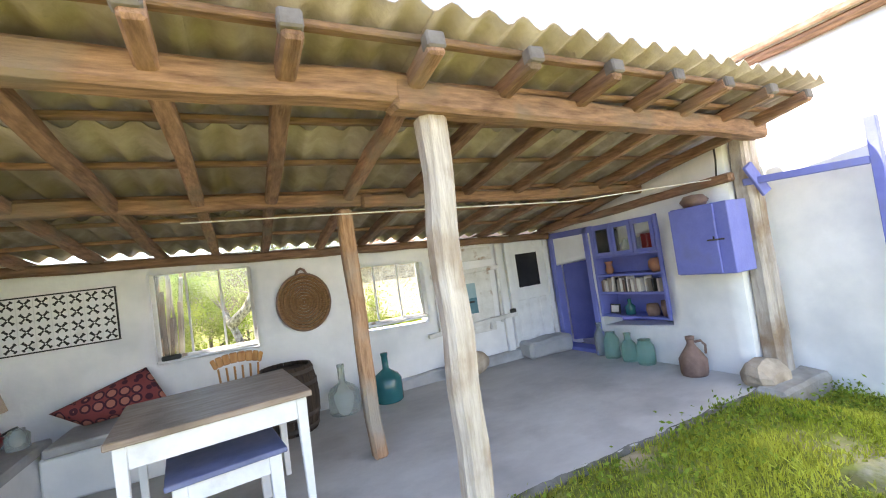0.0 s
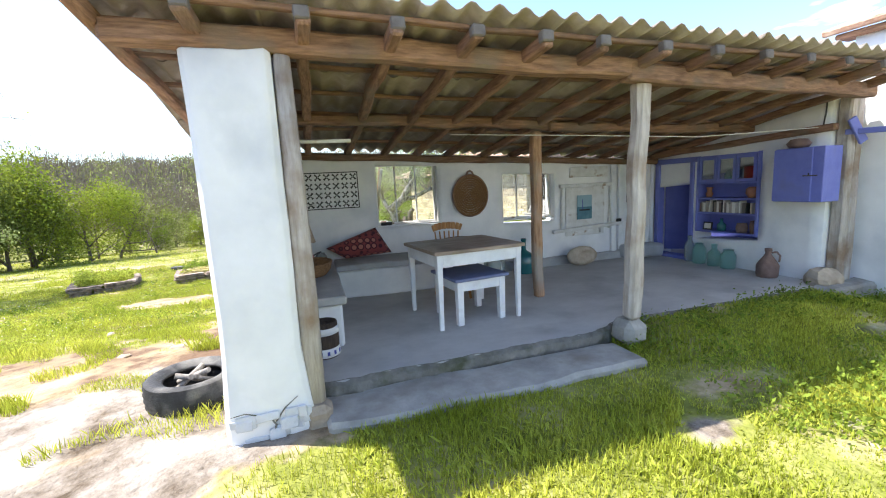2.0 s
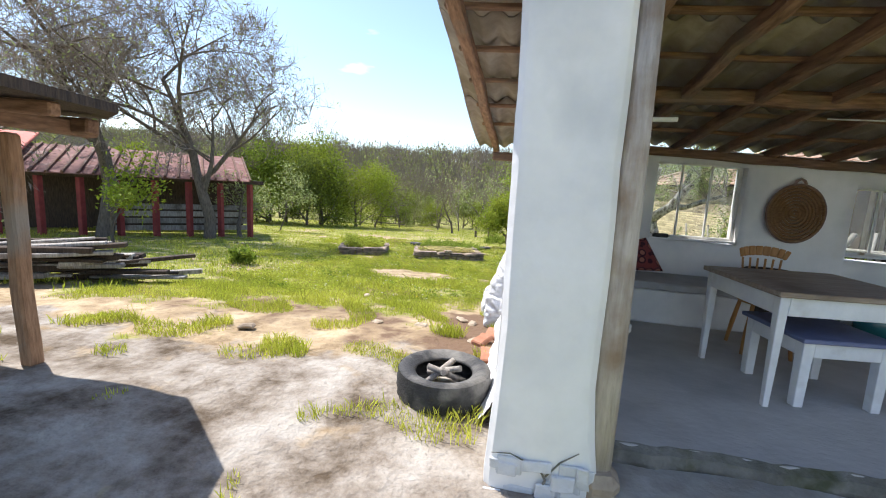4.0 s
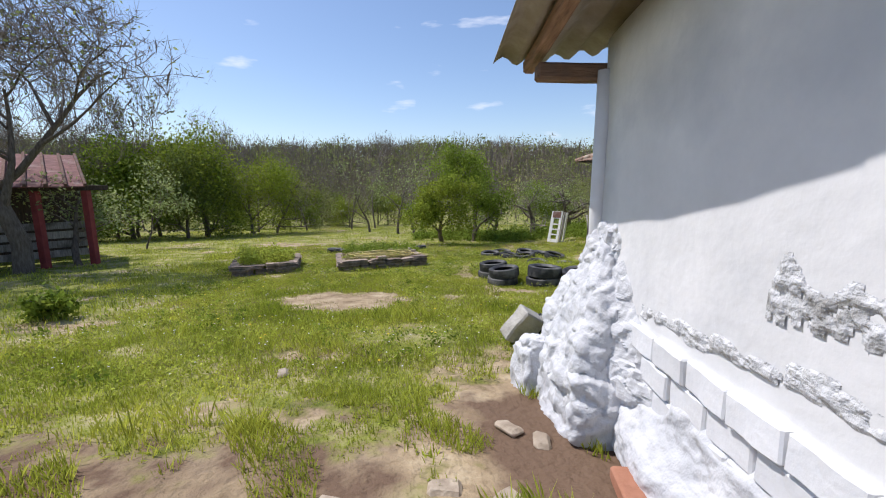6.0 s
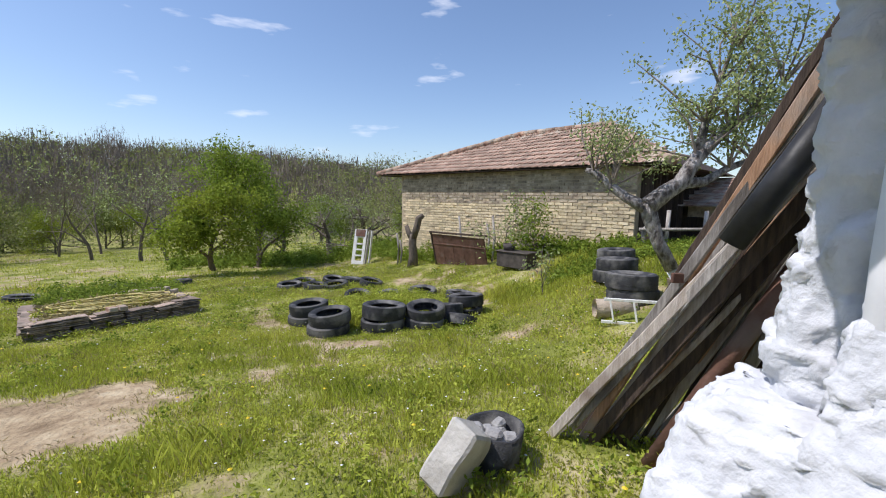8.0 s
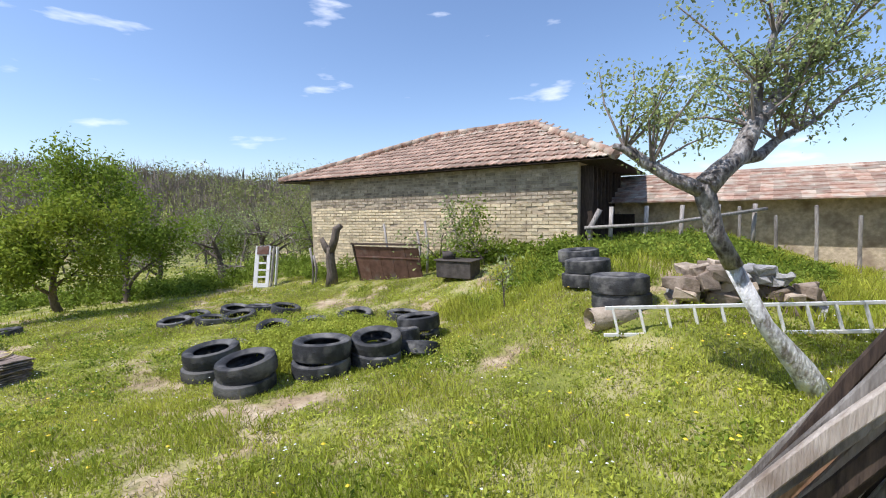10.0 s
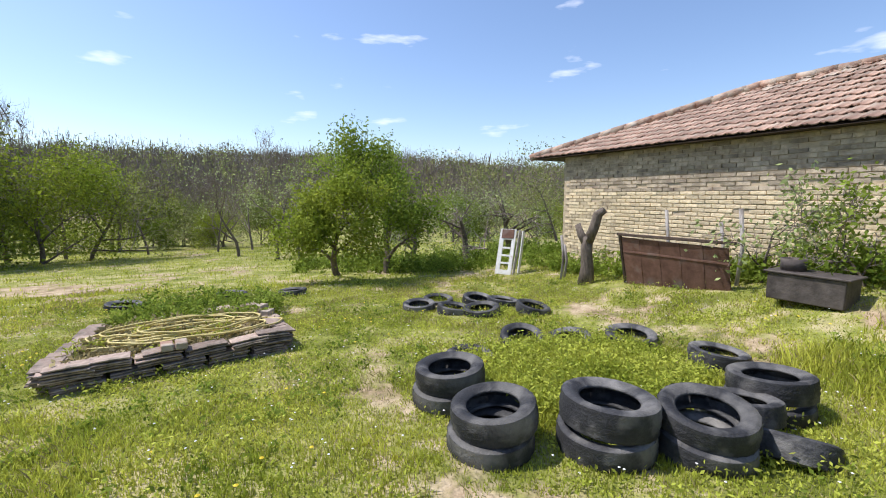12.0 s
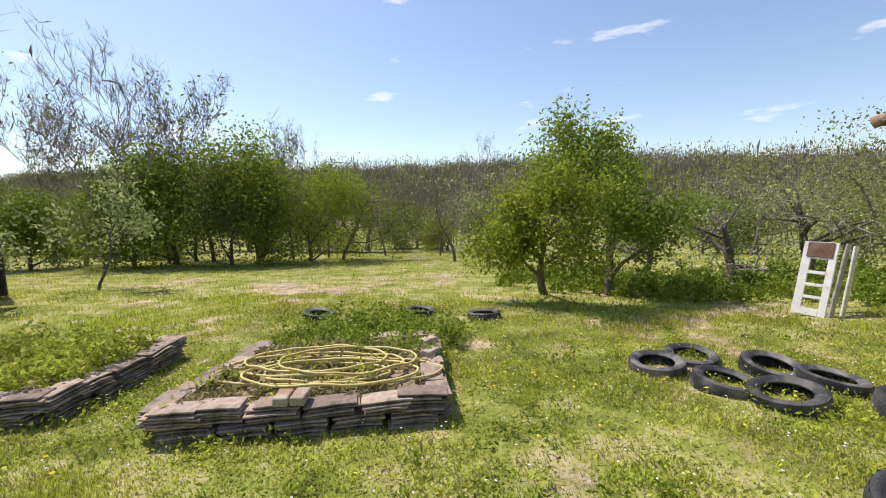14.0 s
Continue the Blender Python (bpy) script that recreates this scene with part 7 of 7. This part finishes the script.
# far woods on the hill, one mass
r_ = np.random.RandomState(5)
cent = []
while len(cent) < 5200:
    y = r_.uniform(62, 215)
    x = r_.uniform(-1.5 * y - 30, 1.1 * y + 30)
    cent.append((x, y, ground_z(x, y)))
cent = np.array(cent)
for nm, pick, mtl, lab in (("far_bare_woods", slice(0, 3700), FARTWIG, "leafless grey-brown woods on the hill"), ("far_green_woods", slice(3700, 5200), LEAFHAZE, "pale green spring woods on the hill")):
    C = cent[pick]
    bare_ = mtl is FARTWIG
    per = 100 if bare_ else 90
    hgt = r_.uniform(3.8, 6.5, (len(C), 1, 1)) + 4.5 * r_.uniform(0, 1, (len(C), 1, 1)) ** 4
    off = r_.normal(0, 1, (len(C), per, 3))
    off /= np.linalg.norm(off, axis=2)[:, :, None]
    off *= r_.uniform(0.5, 1.0, (len(C), per, 1))
    P = C[:, None, :] + off * hgt * np.array([0.42, 0.42, 0.5]) + hgt * np.array([0, 0, 0.52])
    P = P.reshape(-1, 3)
    n = len(P)
    a = r_.normal(0, 1, (n, 3)) * (np.array([0.09, 0.09, 0.6]) if bare_ else 0.24)
    b = r_.normal(0, 1, (n, 3)) * (0.1 if bare_ else 0.22)
    V = np.stack([P - a, P + b, P + a], 1).reshape(-1, 3)
    tagged(raw(nm, V.tolist(), np.arange(n * 3).reshape(-1, 3).tolist(), mtl), lab, "woods", kind="stuff")


# ---- sheds on the left ----
shd = thing("open_shed", "open wooden shed with a low roof on posts", "shed")
for x, y in ((-6.0, 2.25), (-5.6, -1.2), (-8.6, 2.3)):
    part("post", beam((x, y, -0.05), (x - 0.02, y, 1.62), 0.1, 0.1, 0.015, 0.02, x, 8), TIMBERV, shd)
edge = [(-9.5, 2.65), (-5.6, 2.6), (-4.88, 2.05), (-4.55, 1.2), (-4.35, -1.6), (-9.5, -1.6)]
shed_z = lambda x: 1.74 - 0.05 * (x + 5.1)
n_ = len(edge)
vs = [(x, y, shed_z(x)) for x, y in edge] + [(x, y, shed_z(x) + 0.05) for x, y in edge]
raw("roof", vs, [tuple(range(n_))[::-1], tuple(range(n_, 2 * n_))] + [(i, (i + 1) % n_, n_ + (i + 1) % n_, n_ + i) for i in range(n_)], DARKWOOD, shd, "dark board roof")
part("beam", beam((-9.4, 2.25, 1.93), (-5.3, 2.25, 1.66), 0.09, 0.1, 0.012, 0.015, 2, 8), TIMBER, shd)
part("beam", beam((-5.5, 2.4, 1.66), (-5.0, -1.5, 1.66), 0.09, 0.1, 0.012, 0.015, 1, 8), TIMBERY, shd)
for i in range(7):
    y = 1.9 - 0.55 * i
    part("rafter", beam((-9.4, y, shed_z(-9.4) - 0.04), (-4.8 + 0.03 * i, y - 0.25, shed_z(-4.8) - 0.04), 0.06, 0.07, 0.01, 0.012, i, 8), TIMBER, shd)
pg = thing("red_shed", "long open shed with red posts and a rusty roof", "shed")
P0, P1 = Vector((-13.3, 14.9, 0)), Vector((-19.5, 9.4, 0))
for i in range(9):
    p = P0.lerp(P1, i / 8)
    part("post", beam((p.x, p.y, ground_z(p.x, p.y) - 0.1), (p.x, p.y, 1.05), 0.17, 0.17, 0.01, 0.006, i, 3), REDPAINT, pg)
pu = (P1 - P0).normalized()
pnm = Vector((pu.y, -pu.x, 0)) * -1
part("front_beam", beam(P0 + Vector((0, 0, 1.12)) - pu * 0.5, P1 + Vector((0, 0, 1.12)), 0.14, 0.14, 0.01, 0.01, 3, 8), DARKWOOD, pg)
back = Vector((-0.66, 0.75, 0)) * 3.4
for i in range(22):
    p = P0.lerp(P1, i / 21) + Vector((0.25, -0.3, 0))
    part("roof_rib", beam(p + Vector((0, 0, 1.2)), p + back + Vector((0, 0, 2.2)), 0.07, 0.07, 0.008, 0.01, i, 4), RUST, pg)
q0, q1 = P0 + Vector((0.2, -0.25, 1.17)), P1 + Vector((0.2, -0.25, 1.17))
raw("roof_sheet", [tuple(q0), tuple(q1), tuple(q1 + back + Vector((0, 0, 1.0))), tuple(q0 + back + Vector((0, 0, 1.0))), tuple(q0 + Vector((0, 0, -0.03))), tuple(q1 + Vector((0, 0, -0.03))), tuple(q1 + back + Vector((0, 0, 0.97))), tuple(q0 + back + Vector((0, 0, 0.97)))],
    [(0, 1, 2, 3), (7, 6, 5, 4), (0, 4, 5, 1), (2, 6, 7, 3), (0, 3, 7, 4), (1, 5, 6, 2)], RUSTROOF, pg)
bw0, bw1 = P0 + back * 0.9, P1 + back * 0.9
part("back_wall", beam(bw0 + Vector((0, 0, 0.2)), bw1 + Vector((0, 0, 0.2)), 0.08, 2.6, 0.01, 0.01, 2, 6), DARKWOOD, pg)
for k in range(4):
    part("fence_board", beam(P0 + back * 0.25 + Vector((0, 0, -0.75 + 0.27 * k)), P0.lerp(P1, 0.55) + back * 0.25 + Vector((0, 0, -0.75 + 0.27 * k)), 0.03, 0.2, 0.006, 0.01, k, 6), GREYWOOD, pg)
tagged(part("red_roof", box(bmesh.new(), (0, 0, 0), (5, 3, 0.1), pose(-22.0, 10.5, 2.2, 14, 0, 45), 0.02), REDROOF), "bright red metal roof of a further shed", "roof")
# woodpile
rnd = random.Random(31)
for i in range(46):
    f = rnd.random()
    x, y = -8.1 - 2.2 * f + rnd.uniform(-0.2, 0.2), 5.3 - 1.7 * f + rnd.uniform(-0.35, 0.35)
    L, a = rnd.uniform(0.7, 1.7), rnd.uniform(-0.35, 0.25) + math.atan2(-1.7, -2.2)
    z = ground_z(x, y) + 0.05 + rnd.choice([0, 0.1, 0.2, 0.3, 0.4, 0.5]) * (1 - 0.6 * abs(f - 0.5))
    d = Vector((math.cos(a), math.sin(a), rnd.uniform(-0.05, 0.05))) * L / 2
    tagged(part("scrap_board", beam(Vector((x, y, z)) - d, Vector((x, y, z)) + d, rnd.uniform(0.08, 0.18), rnd.uniform(0.03, 0.08), 0.008, 0.012, i, 4), rnd.choice([GREYWOOD, DARKWOOD, GREYWOOD])), "grey scrap board in the heap of old wood", "board", "scrap wood heap")

# ---- outbuildings behind the barn ----
ob_ = thing("outbuilding", "low brick outbuilding with an orange tile roof", "outbuilding", (7.1, 8.9, -0.4), 97)
part("wall", box(bmesh.new(), (0, -0.3, 0.6), (8.0, 0.3, 1.7), None, 0.02, 10, 0.02), DARKBRICK, ob_)
part("boarding", box(bmesh.new(), (2.4, -0.1, 0.5), (1.6, 0.08, 1.3), None, 0.01), DARKWOOD, ob_)
vs, fs = [], []
for r in range(9):
    for c in range(38):
        x, yv, z = -4.2 + c * 0.222, 0.35 - r * 0.27, 1.42 + r * 0.085
        b0 = len(vs)
        vs += [(x, yv, z + 0.03), (x + 0.2216, yv, z + 0.03), (x + 0.2216, yv - 0.36, z + 0.115), (x, yv - 0.36, z + 0.115), (x, yv, z), (x + 0.2216, yv, z)]
        fs += [(b0, b0 + 1, b0 + 2, b0 + 3), (b0, b0 + 4, b0 + 5, b0 + 1)]
tagged(raw("roof", vs, fs, ROOFTILE, ob_, "orange clay tile roof"), kind="stuff")
for i in range(7):
    part("post", beam((-3.6 + 0.6 * i, 0.5, -0.4), (-3.55 + 0.6 * i, 0.5, 1.1 + 0.2 * (i % 2)), 0.06, 0.06, 0.01, 0.02, i, 5), GREYWOOD, ob_)
en = thing("barn_end", "dark timber lean-to at the barn's end", "lean-to", tuple(BA), math.degrees(math.atan2(BU.y, BU.x)))
for i in range(9):
    part("board", beam((-0.06, -0.2 - 0.42 * i, -0.1), (-0.06, -0.2 - 0.42 * i, 1.8), 0.38, 0.03, 0.006, 0.012, i, 4), DARKWOOD, en)
part("crooked_post", rough(tube([(-0.35, 0.25, 0.05), (-0.25, 0.2, 0.5), (-0.45, 0.15, 0.9)], 0.05, 8), 0.02, 5), GREYWOOD, en)
part("fence_rail", tube([(-0.2, 0.3, 0.55), (-1.5, -0.4, 0.6), (-3.2, -1.3, 0.85)], 0.035, 7), GREYWOOD, en)
for i in range(5):
    part("fence_post", tube([(-0.6 - 0.6 * i, -0.1 - 0.3 * i, 0.0), (-0.62 - 0.6 * i, -0.1 - 0.3 * i, 0.95)], 0.04, 7), GREYWOOD, en)

# ---- grass, weeds and flowers ----
def blades(name, label, material, n, region, hgt, width, seed, bare=0.35, lean=0.5, keep=None):
    """A stretch of single blades, thinner where the soil lies bare."""
    r = random.Random(seed)
    V, F = [], []
    x0, x1, y0, y1 = region
    for _ in range(n):
        x, y = r.uniform(x0, x1), r.uniform(y0, y1)
        if -2.68 < x < 4.4 and 2.14 + 0.22 * (x > 0.5) < y < 5.75:
            continue
        if -2.1 < x < 0.45 and 1.72 < y < 2.3:
            continue
        if keep and not keep(x, y):
            continue
        c = max(earth_cover(x, y) - 0.1, paving_cover(x, y)) + 0.28 * noise.noise((x * 7, y * 7, 2))
        if c > bare and r.random() < min(1.0, (c - bare) * 6):
            continue
        tuft = 0.55 + 0.9 * max(0.0, noise.noise((x * 1.3, y * 1.3, 9)) + 0.25)
        h = hgt * tuft * r.uniform(0.5, 1.25)
        a, l_ = r.uniform(0, 6.283), r.uniform(0.1, lean)
        dx, dy = math.cos(a), math.sin(a)
        z = ground_z(x, y) - 0.02
        w = width * r.uniform(0.7, 1.3)
        b0 = len(V)
        V += [(x - dy * w, y + dx * w, z), (x + dy * w, y - dx * w, z), (x + dx * h * l_ * 0.5 + dy * w * 0.6, y + dy * h * l_ * 0.5 - dx * w * 0.6, z + h * 0.65), (x + dx * h * l_, y + dy * h * l_, z + h)]
        F += [(b0, b0 + 1, b0 + 2), (b0, b0 + 2, b0 + 3)]
    return tagged(raw(name, V, F, material), label, "grass", kind="stuff")


def weeds(name, label, material, n, region, hgt, leaf, seed, keep=None, lift=0.0):
    """Clumps of leafy stems."""
    r = random.Random(seed)
    tips = []
    x0, x1, y0, y1 = region
    for _ in range(n):
        x, y = r.uniform(x0, x1), r.uniform(y0, y1)
        if keep and not keep(x, y):
            continue
        h = hgt * r.uniform(0.3, 1.1) * (0.6 + 0.8 * max(0, 0.3 + noise.noise((x * 2, y * 2, seed))))
        for k in range(3):
            tips.append((x + r.uniform(-0.05, 0.05), y + r.uniform(-0.05, 0.05), ground_z(x, y) + lift + h * (k + 0.6) / 3))
    return tagged(raw(name, *leaf_cloud(tips, 7, leaf, 0.045, seed, 0.45), material), label, "weeds", kind="stuff")


blades("grass", "fresh green grass beside the porch", BLADE, 90000, (-1.95, 4.4, -1.0, 2.4), 0.062, 0.0038, 1, 0.3)
weeds("porch_weeds", "leafy green weeds along the porch edge", LEAFGREEN, 520, (0.5, 4.3, 0.2, 2.35), 0.1, 0.02, 54, lambda x, y: noise.noise((x * 1.6, y * 1.6, 71)) > -0.05)
blades("grass", "fresh green grass tufts on the paving edge", BLADE, 46000, (-8.0, -1.9, -1.0, 3.6), 0.08, 0.0035, 2, 0.3)
blades("grass", "bright uneven lawn grass behind the house", BLADE, 210000, (-8.0, 1.6, 3.4, 12.5), 0.062, 0.0035, 3, 0.36)
blades("grass", "short lawn grass round the garden beds", BLADE, 170000, (-10.5, 3.6, 10.5, 19.0), 0.045, 0.005, 4, 0.36)
blades("grass", "lawn grass in the middle distance", BLADE, 60000, (-22, 5.0, 17, 38), 0.09, 0.012, 5, 0.4)
blades("grass", "lawn grass by the sheds", BLADE, 30000, (-20, -8, 4, 18), 0.1, 0.009, 6, 0.36)
blades("dry_grass", "dry straw-coloured grass stems", DRYBLADE, 40000, (-8.5, 2.5, 6, 18.5), 0.06, 0.003, 7, 0.6, 1.4)
blades("dry_grass", "patches of bleached dry grass in the lawn", DRYBLADE, 70000, (-9.0, 3.0, 8, 19.5), 0.05, 0.004, 57, 0.7, 1.8, lambda x, y: noise.noise((x * 0.6, y * 0.6, 81)) + 0.4 * noise.noise((x * 2.2, y * 2.2, 83)) > 0.16)
blades("tall_grass", "taller bank grass below the barn", BLADE, 26000, (0.8, 7.0, 6.2, 11.5), 0.17, 0.006, 8, 0.5, 0.6, lambda x, y: x > 1.8 or y > 9.5)
bed_in = lambda cs, x, y: all((cs[(i + 1) % 4][0] - cs[i][0]) * (y - cs[i][1]) - (cs[(i + 1) % 4][1] - cs[i][1]) * (x - cs[i][0]) > 0.12 for i in range(4))
BED2C = [(-5.86, 12.98), (-3.88, 13.85), (-4.5, 15.5), (-6.3, 14.8)]
BED1C = [(-8.25, 12.5), (-7.05, 12.95), (-7.45, 14.6), (-8.9, 14.3)]
weeds("nettles", "dark nettles and weeds along the barn", LEAFGREEN, 2200, (2.0, 4.4, 10.0, 19.0), 0.42, 0.045, 9, lambda x, y: 0.05 < (Vector((x, y, 0)) - BA).dot(BN) < 0.75)
weeds("bank_weeds", "lush leafy weeds on the bank behind the stones", LEAFGREEN, 1700, (1.6, 6.0, 6.8, 11.2), 0.17, 0.035, 19, lambda x, y: x > 2.6 or (y > 9.6 and x > 2.0))
weeds("lawn_weeds", "low leafy weeds scattered through the lawn", CLOVER, 5200, (-8.0, 2.2, 5.8, 16.8), 0.055, 0.019, 51, lambda x, y: noise.noise((x * 1.1, y * 1.1, 61)) > -0.12 and earth_cover(x, y) < 0.42)
weeds("lawn_weeds", "dark broad-leaved weeds in the lawn", LEAFGREEN, 2200, (-9.0, 2.6, 5.8, 18.5), 0.06, 0.024, 52, lambda x, y: noise.noise((x * 0.8, y * 0.8, 67)) > 0.05 and earth_cover(x, y) < 0.42)
weeds("orchard_undergrowth", "rank green undergrowth below the orchard trees", LEAFGREEN, 1500, (-4.5, 4.0, 18.8, 24.0), 0.55, 0.05, 53, lambda x, y: y > 19.0 + 0.8 * max(0, -x) ** 0.5 and noise.noise((x * 0.7, y * 0.7, 3)) > -0.2)
weeds("tyre_weeds", "leafy weeds growing between the tyres", CLOVER, 1300, (-2.0, 0.2, 11.3, 13.1), 0.2, 0.022, 10)
weeds("bed_straw", "dry straw and stalks strewn over the bed", DRYBLADE, 420, (-6.3, -3.9, 13.0, 15.5), 0.05, 0.04, 55, lambda x, y: bed_in(BED2C, x, y), BEDH - 0.1)
weeds("bed_weeds", "green weeds growing on the raised beds", CLOVER, 150, (-6.2, -3.9, 13.0, 14.6), 0.12, 0.025, 56, lambda x, y: bed_in(BED2C, x, y) and noise.noise((x * 2, y * 2, 5)) > 0.05, BEDH - 0.08)
weeds("bed_weeds", "green weeds growing on the raised beds", LEAFGREEN, 420, (-6.6, -3.8, 14.4, 16.6), 0.34, 0.035, 11, lambda x, y: abs(x + 5.25) < 1.1 and y > 14.7, 0.1)
weeds("bed_weeds", "green weeds growing on the raised beds", CLOVER, 560, (-9.1, -6.7, 12.7, 14.9), 0.34, 0.035, 12, lambda x, y: bed_in(BED1C, x, y), BEDH - 0.05)
blades("grass", "long grass growing between the tyres", BLADE, 12000, (-2.0, 0.2, 11.2, 12.7), 0.15, 0.0045, 10, 0.5, 0.8)
blades("tall_tufts", "grass tufts standing in the trodden path", BLADE, 42000, (-7.0, -2.75, 3.0, 5.8), 0.1, 0.0035, 24, 3.0, 0.7, lambda x, y: noise.noise((x * 1.7, y * 1.7, 41)) > 0.22)
blades("tall_tufts", "grass tufts growing through the paving", BLADE, 26000, (-7.0, -1.6, 0.2, 3.2), 0.085, 0.0035, 25, 3.0, 0.7, lambda x, y: noise.noise((x * 1.5, y * 1.5, 47)) > 0.36)
blades("clover", "low leafy clover and weeds in the lawn", CLOVER, 80000, (-7.5, 1.8, 4.5, 16.5), 0.035, 0.009, 14, 0.34, 2.2)
blades("clover", "low leafy clover in the grass by the porch", CLOVER, 22000, (-1.9, 4.4, -1.0, 2.0), 0.045, 0.009, 15, 0.4, 2.0)
blades("tall_tufts", "taller grass tufts in the lawn", BLADE, 16000, (-7.0, -1.0, 5.0, 10.5), 0.15, 0.004, 16, 0.3, 0.7, lambda x, y: noise.noise((x * 0.9, y * 0.9, 21)) > 0.12)
rnd = random.Random(77)
for nm, lab, mtl, n, sz in (("dandelions", "yellow dandelion heads in the lawn", FLOWER, 260, 0.016), ("daisies", "tiny white daisies scattered in the lawn", DAISY, 1500, 0.009)):
    V, F = [], []
    for _ in range(n):
        x, y = rnd.uniform(-9, 2.5), rnd.uniform(6, 19)
        if earth_cover(x, y) > 0.4:
            continue
        z = ground_z(x, y) + rnd.uniform(0.03, 0.08)
        b0 = len(V)
        V += [(x + sz * math.cos(a), y + sz * math.sin(a), z) for a in [k * 1.047 for k in range(6)]] + [(x, y, z + sz * 0.6)]
        F += [(b0 + k, b0 + (k + 1) % 6, b0 + 6) for k in range(6)]
    tagged(raw(nm, V, F, mtl), lab, "flowers", kind="stuff")

# ---- bricks of the barn wall ----
brick_mesh = []
for k in range(5):
    bm = rough(box(bmesh.new(), (0, 0, 0), (0.232, 0.05, 0.062), None, 0.006), 0.006, 14, k * 5.0)
    me = bpy.data.meshes.new("brick")
    bm.to_mesh(me)
    bm.free()
    me.materials.append(BRICK)
    brick_mesh.append(me)
rnd = random.Random(13)
vs, fs, dv, df = [], [], [], []
bx = [(sx, sy, sz) for sx in (-1, 1) for sy in (-1, 1) for sz in (-1, 1)]
bf = [(0, 1, 3, 2), (4, 6, 7, 5), (0, 4, 5, 1), (2, 3, 7, 6), (1, 5, 7, 3), (0, 2, 6, 4)]
singles = 0
for r in range(37):
    z = -1.0 + r * 0.078
    if z > BTOP - 0.02:
        break
    for c in range(34):
        x = 0.12 + 0.243 * c + (0.12 if r % 2 else 0)
        if x > BL - 0.1 or (rnd.random() < 0.012 and z > 0.4) or (r == 27 and c % 3 == 1):
            continue
        # upper courses: weathered brick with part of the eaves shadow in its colour
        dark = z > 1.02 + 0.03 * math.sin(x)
        y = rnd.uniform(-0.004, 0.008) + 0.004
        if not dark and 2.0 < x < 6.3 and -0.35 < z < 1.0 and singles < 300 and ground_z(*(BA + BU * x).xy) < z + 0.1:
            o = new("brick", brick_mesh[rnd.randrange(5)])
            o.parent = core
            o.matrix_local = Matrix.Translation((x, y, z)) @ Matrix.Rotation(rnd.uniform(-0.012, 0.012), 4, "Y")
            singles += 1
            continue
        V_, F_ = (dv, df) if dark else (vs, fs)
        b0 = len(V_)
        j = rnd.uniform(-0.006, 0.006)
        V_ += [(x + sx * (0.115 + j), y + sy * 0.025, z + sz * 0.031 + j * 0.3) for sx, sy, sz in bx]
        F_ += [tuple(b0 + i for i in f) for f in bf]
tagged(raw("brickwork", vs, fs, BRICKISL, core), kind="stuff")
tagged(raw("upper_brickwork", dv, df, DARKBRICK, core, "darker weathered brick under the eaves, with eaves shade in its colour"), kind="stuff")
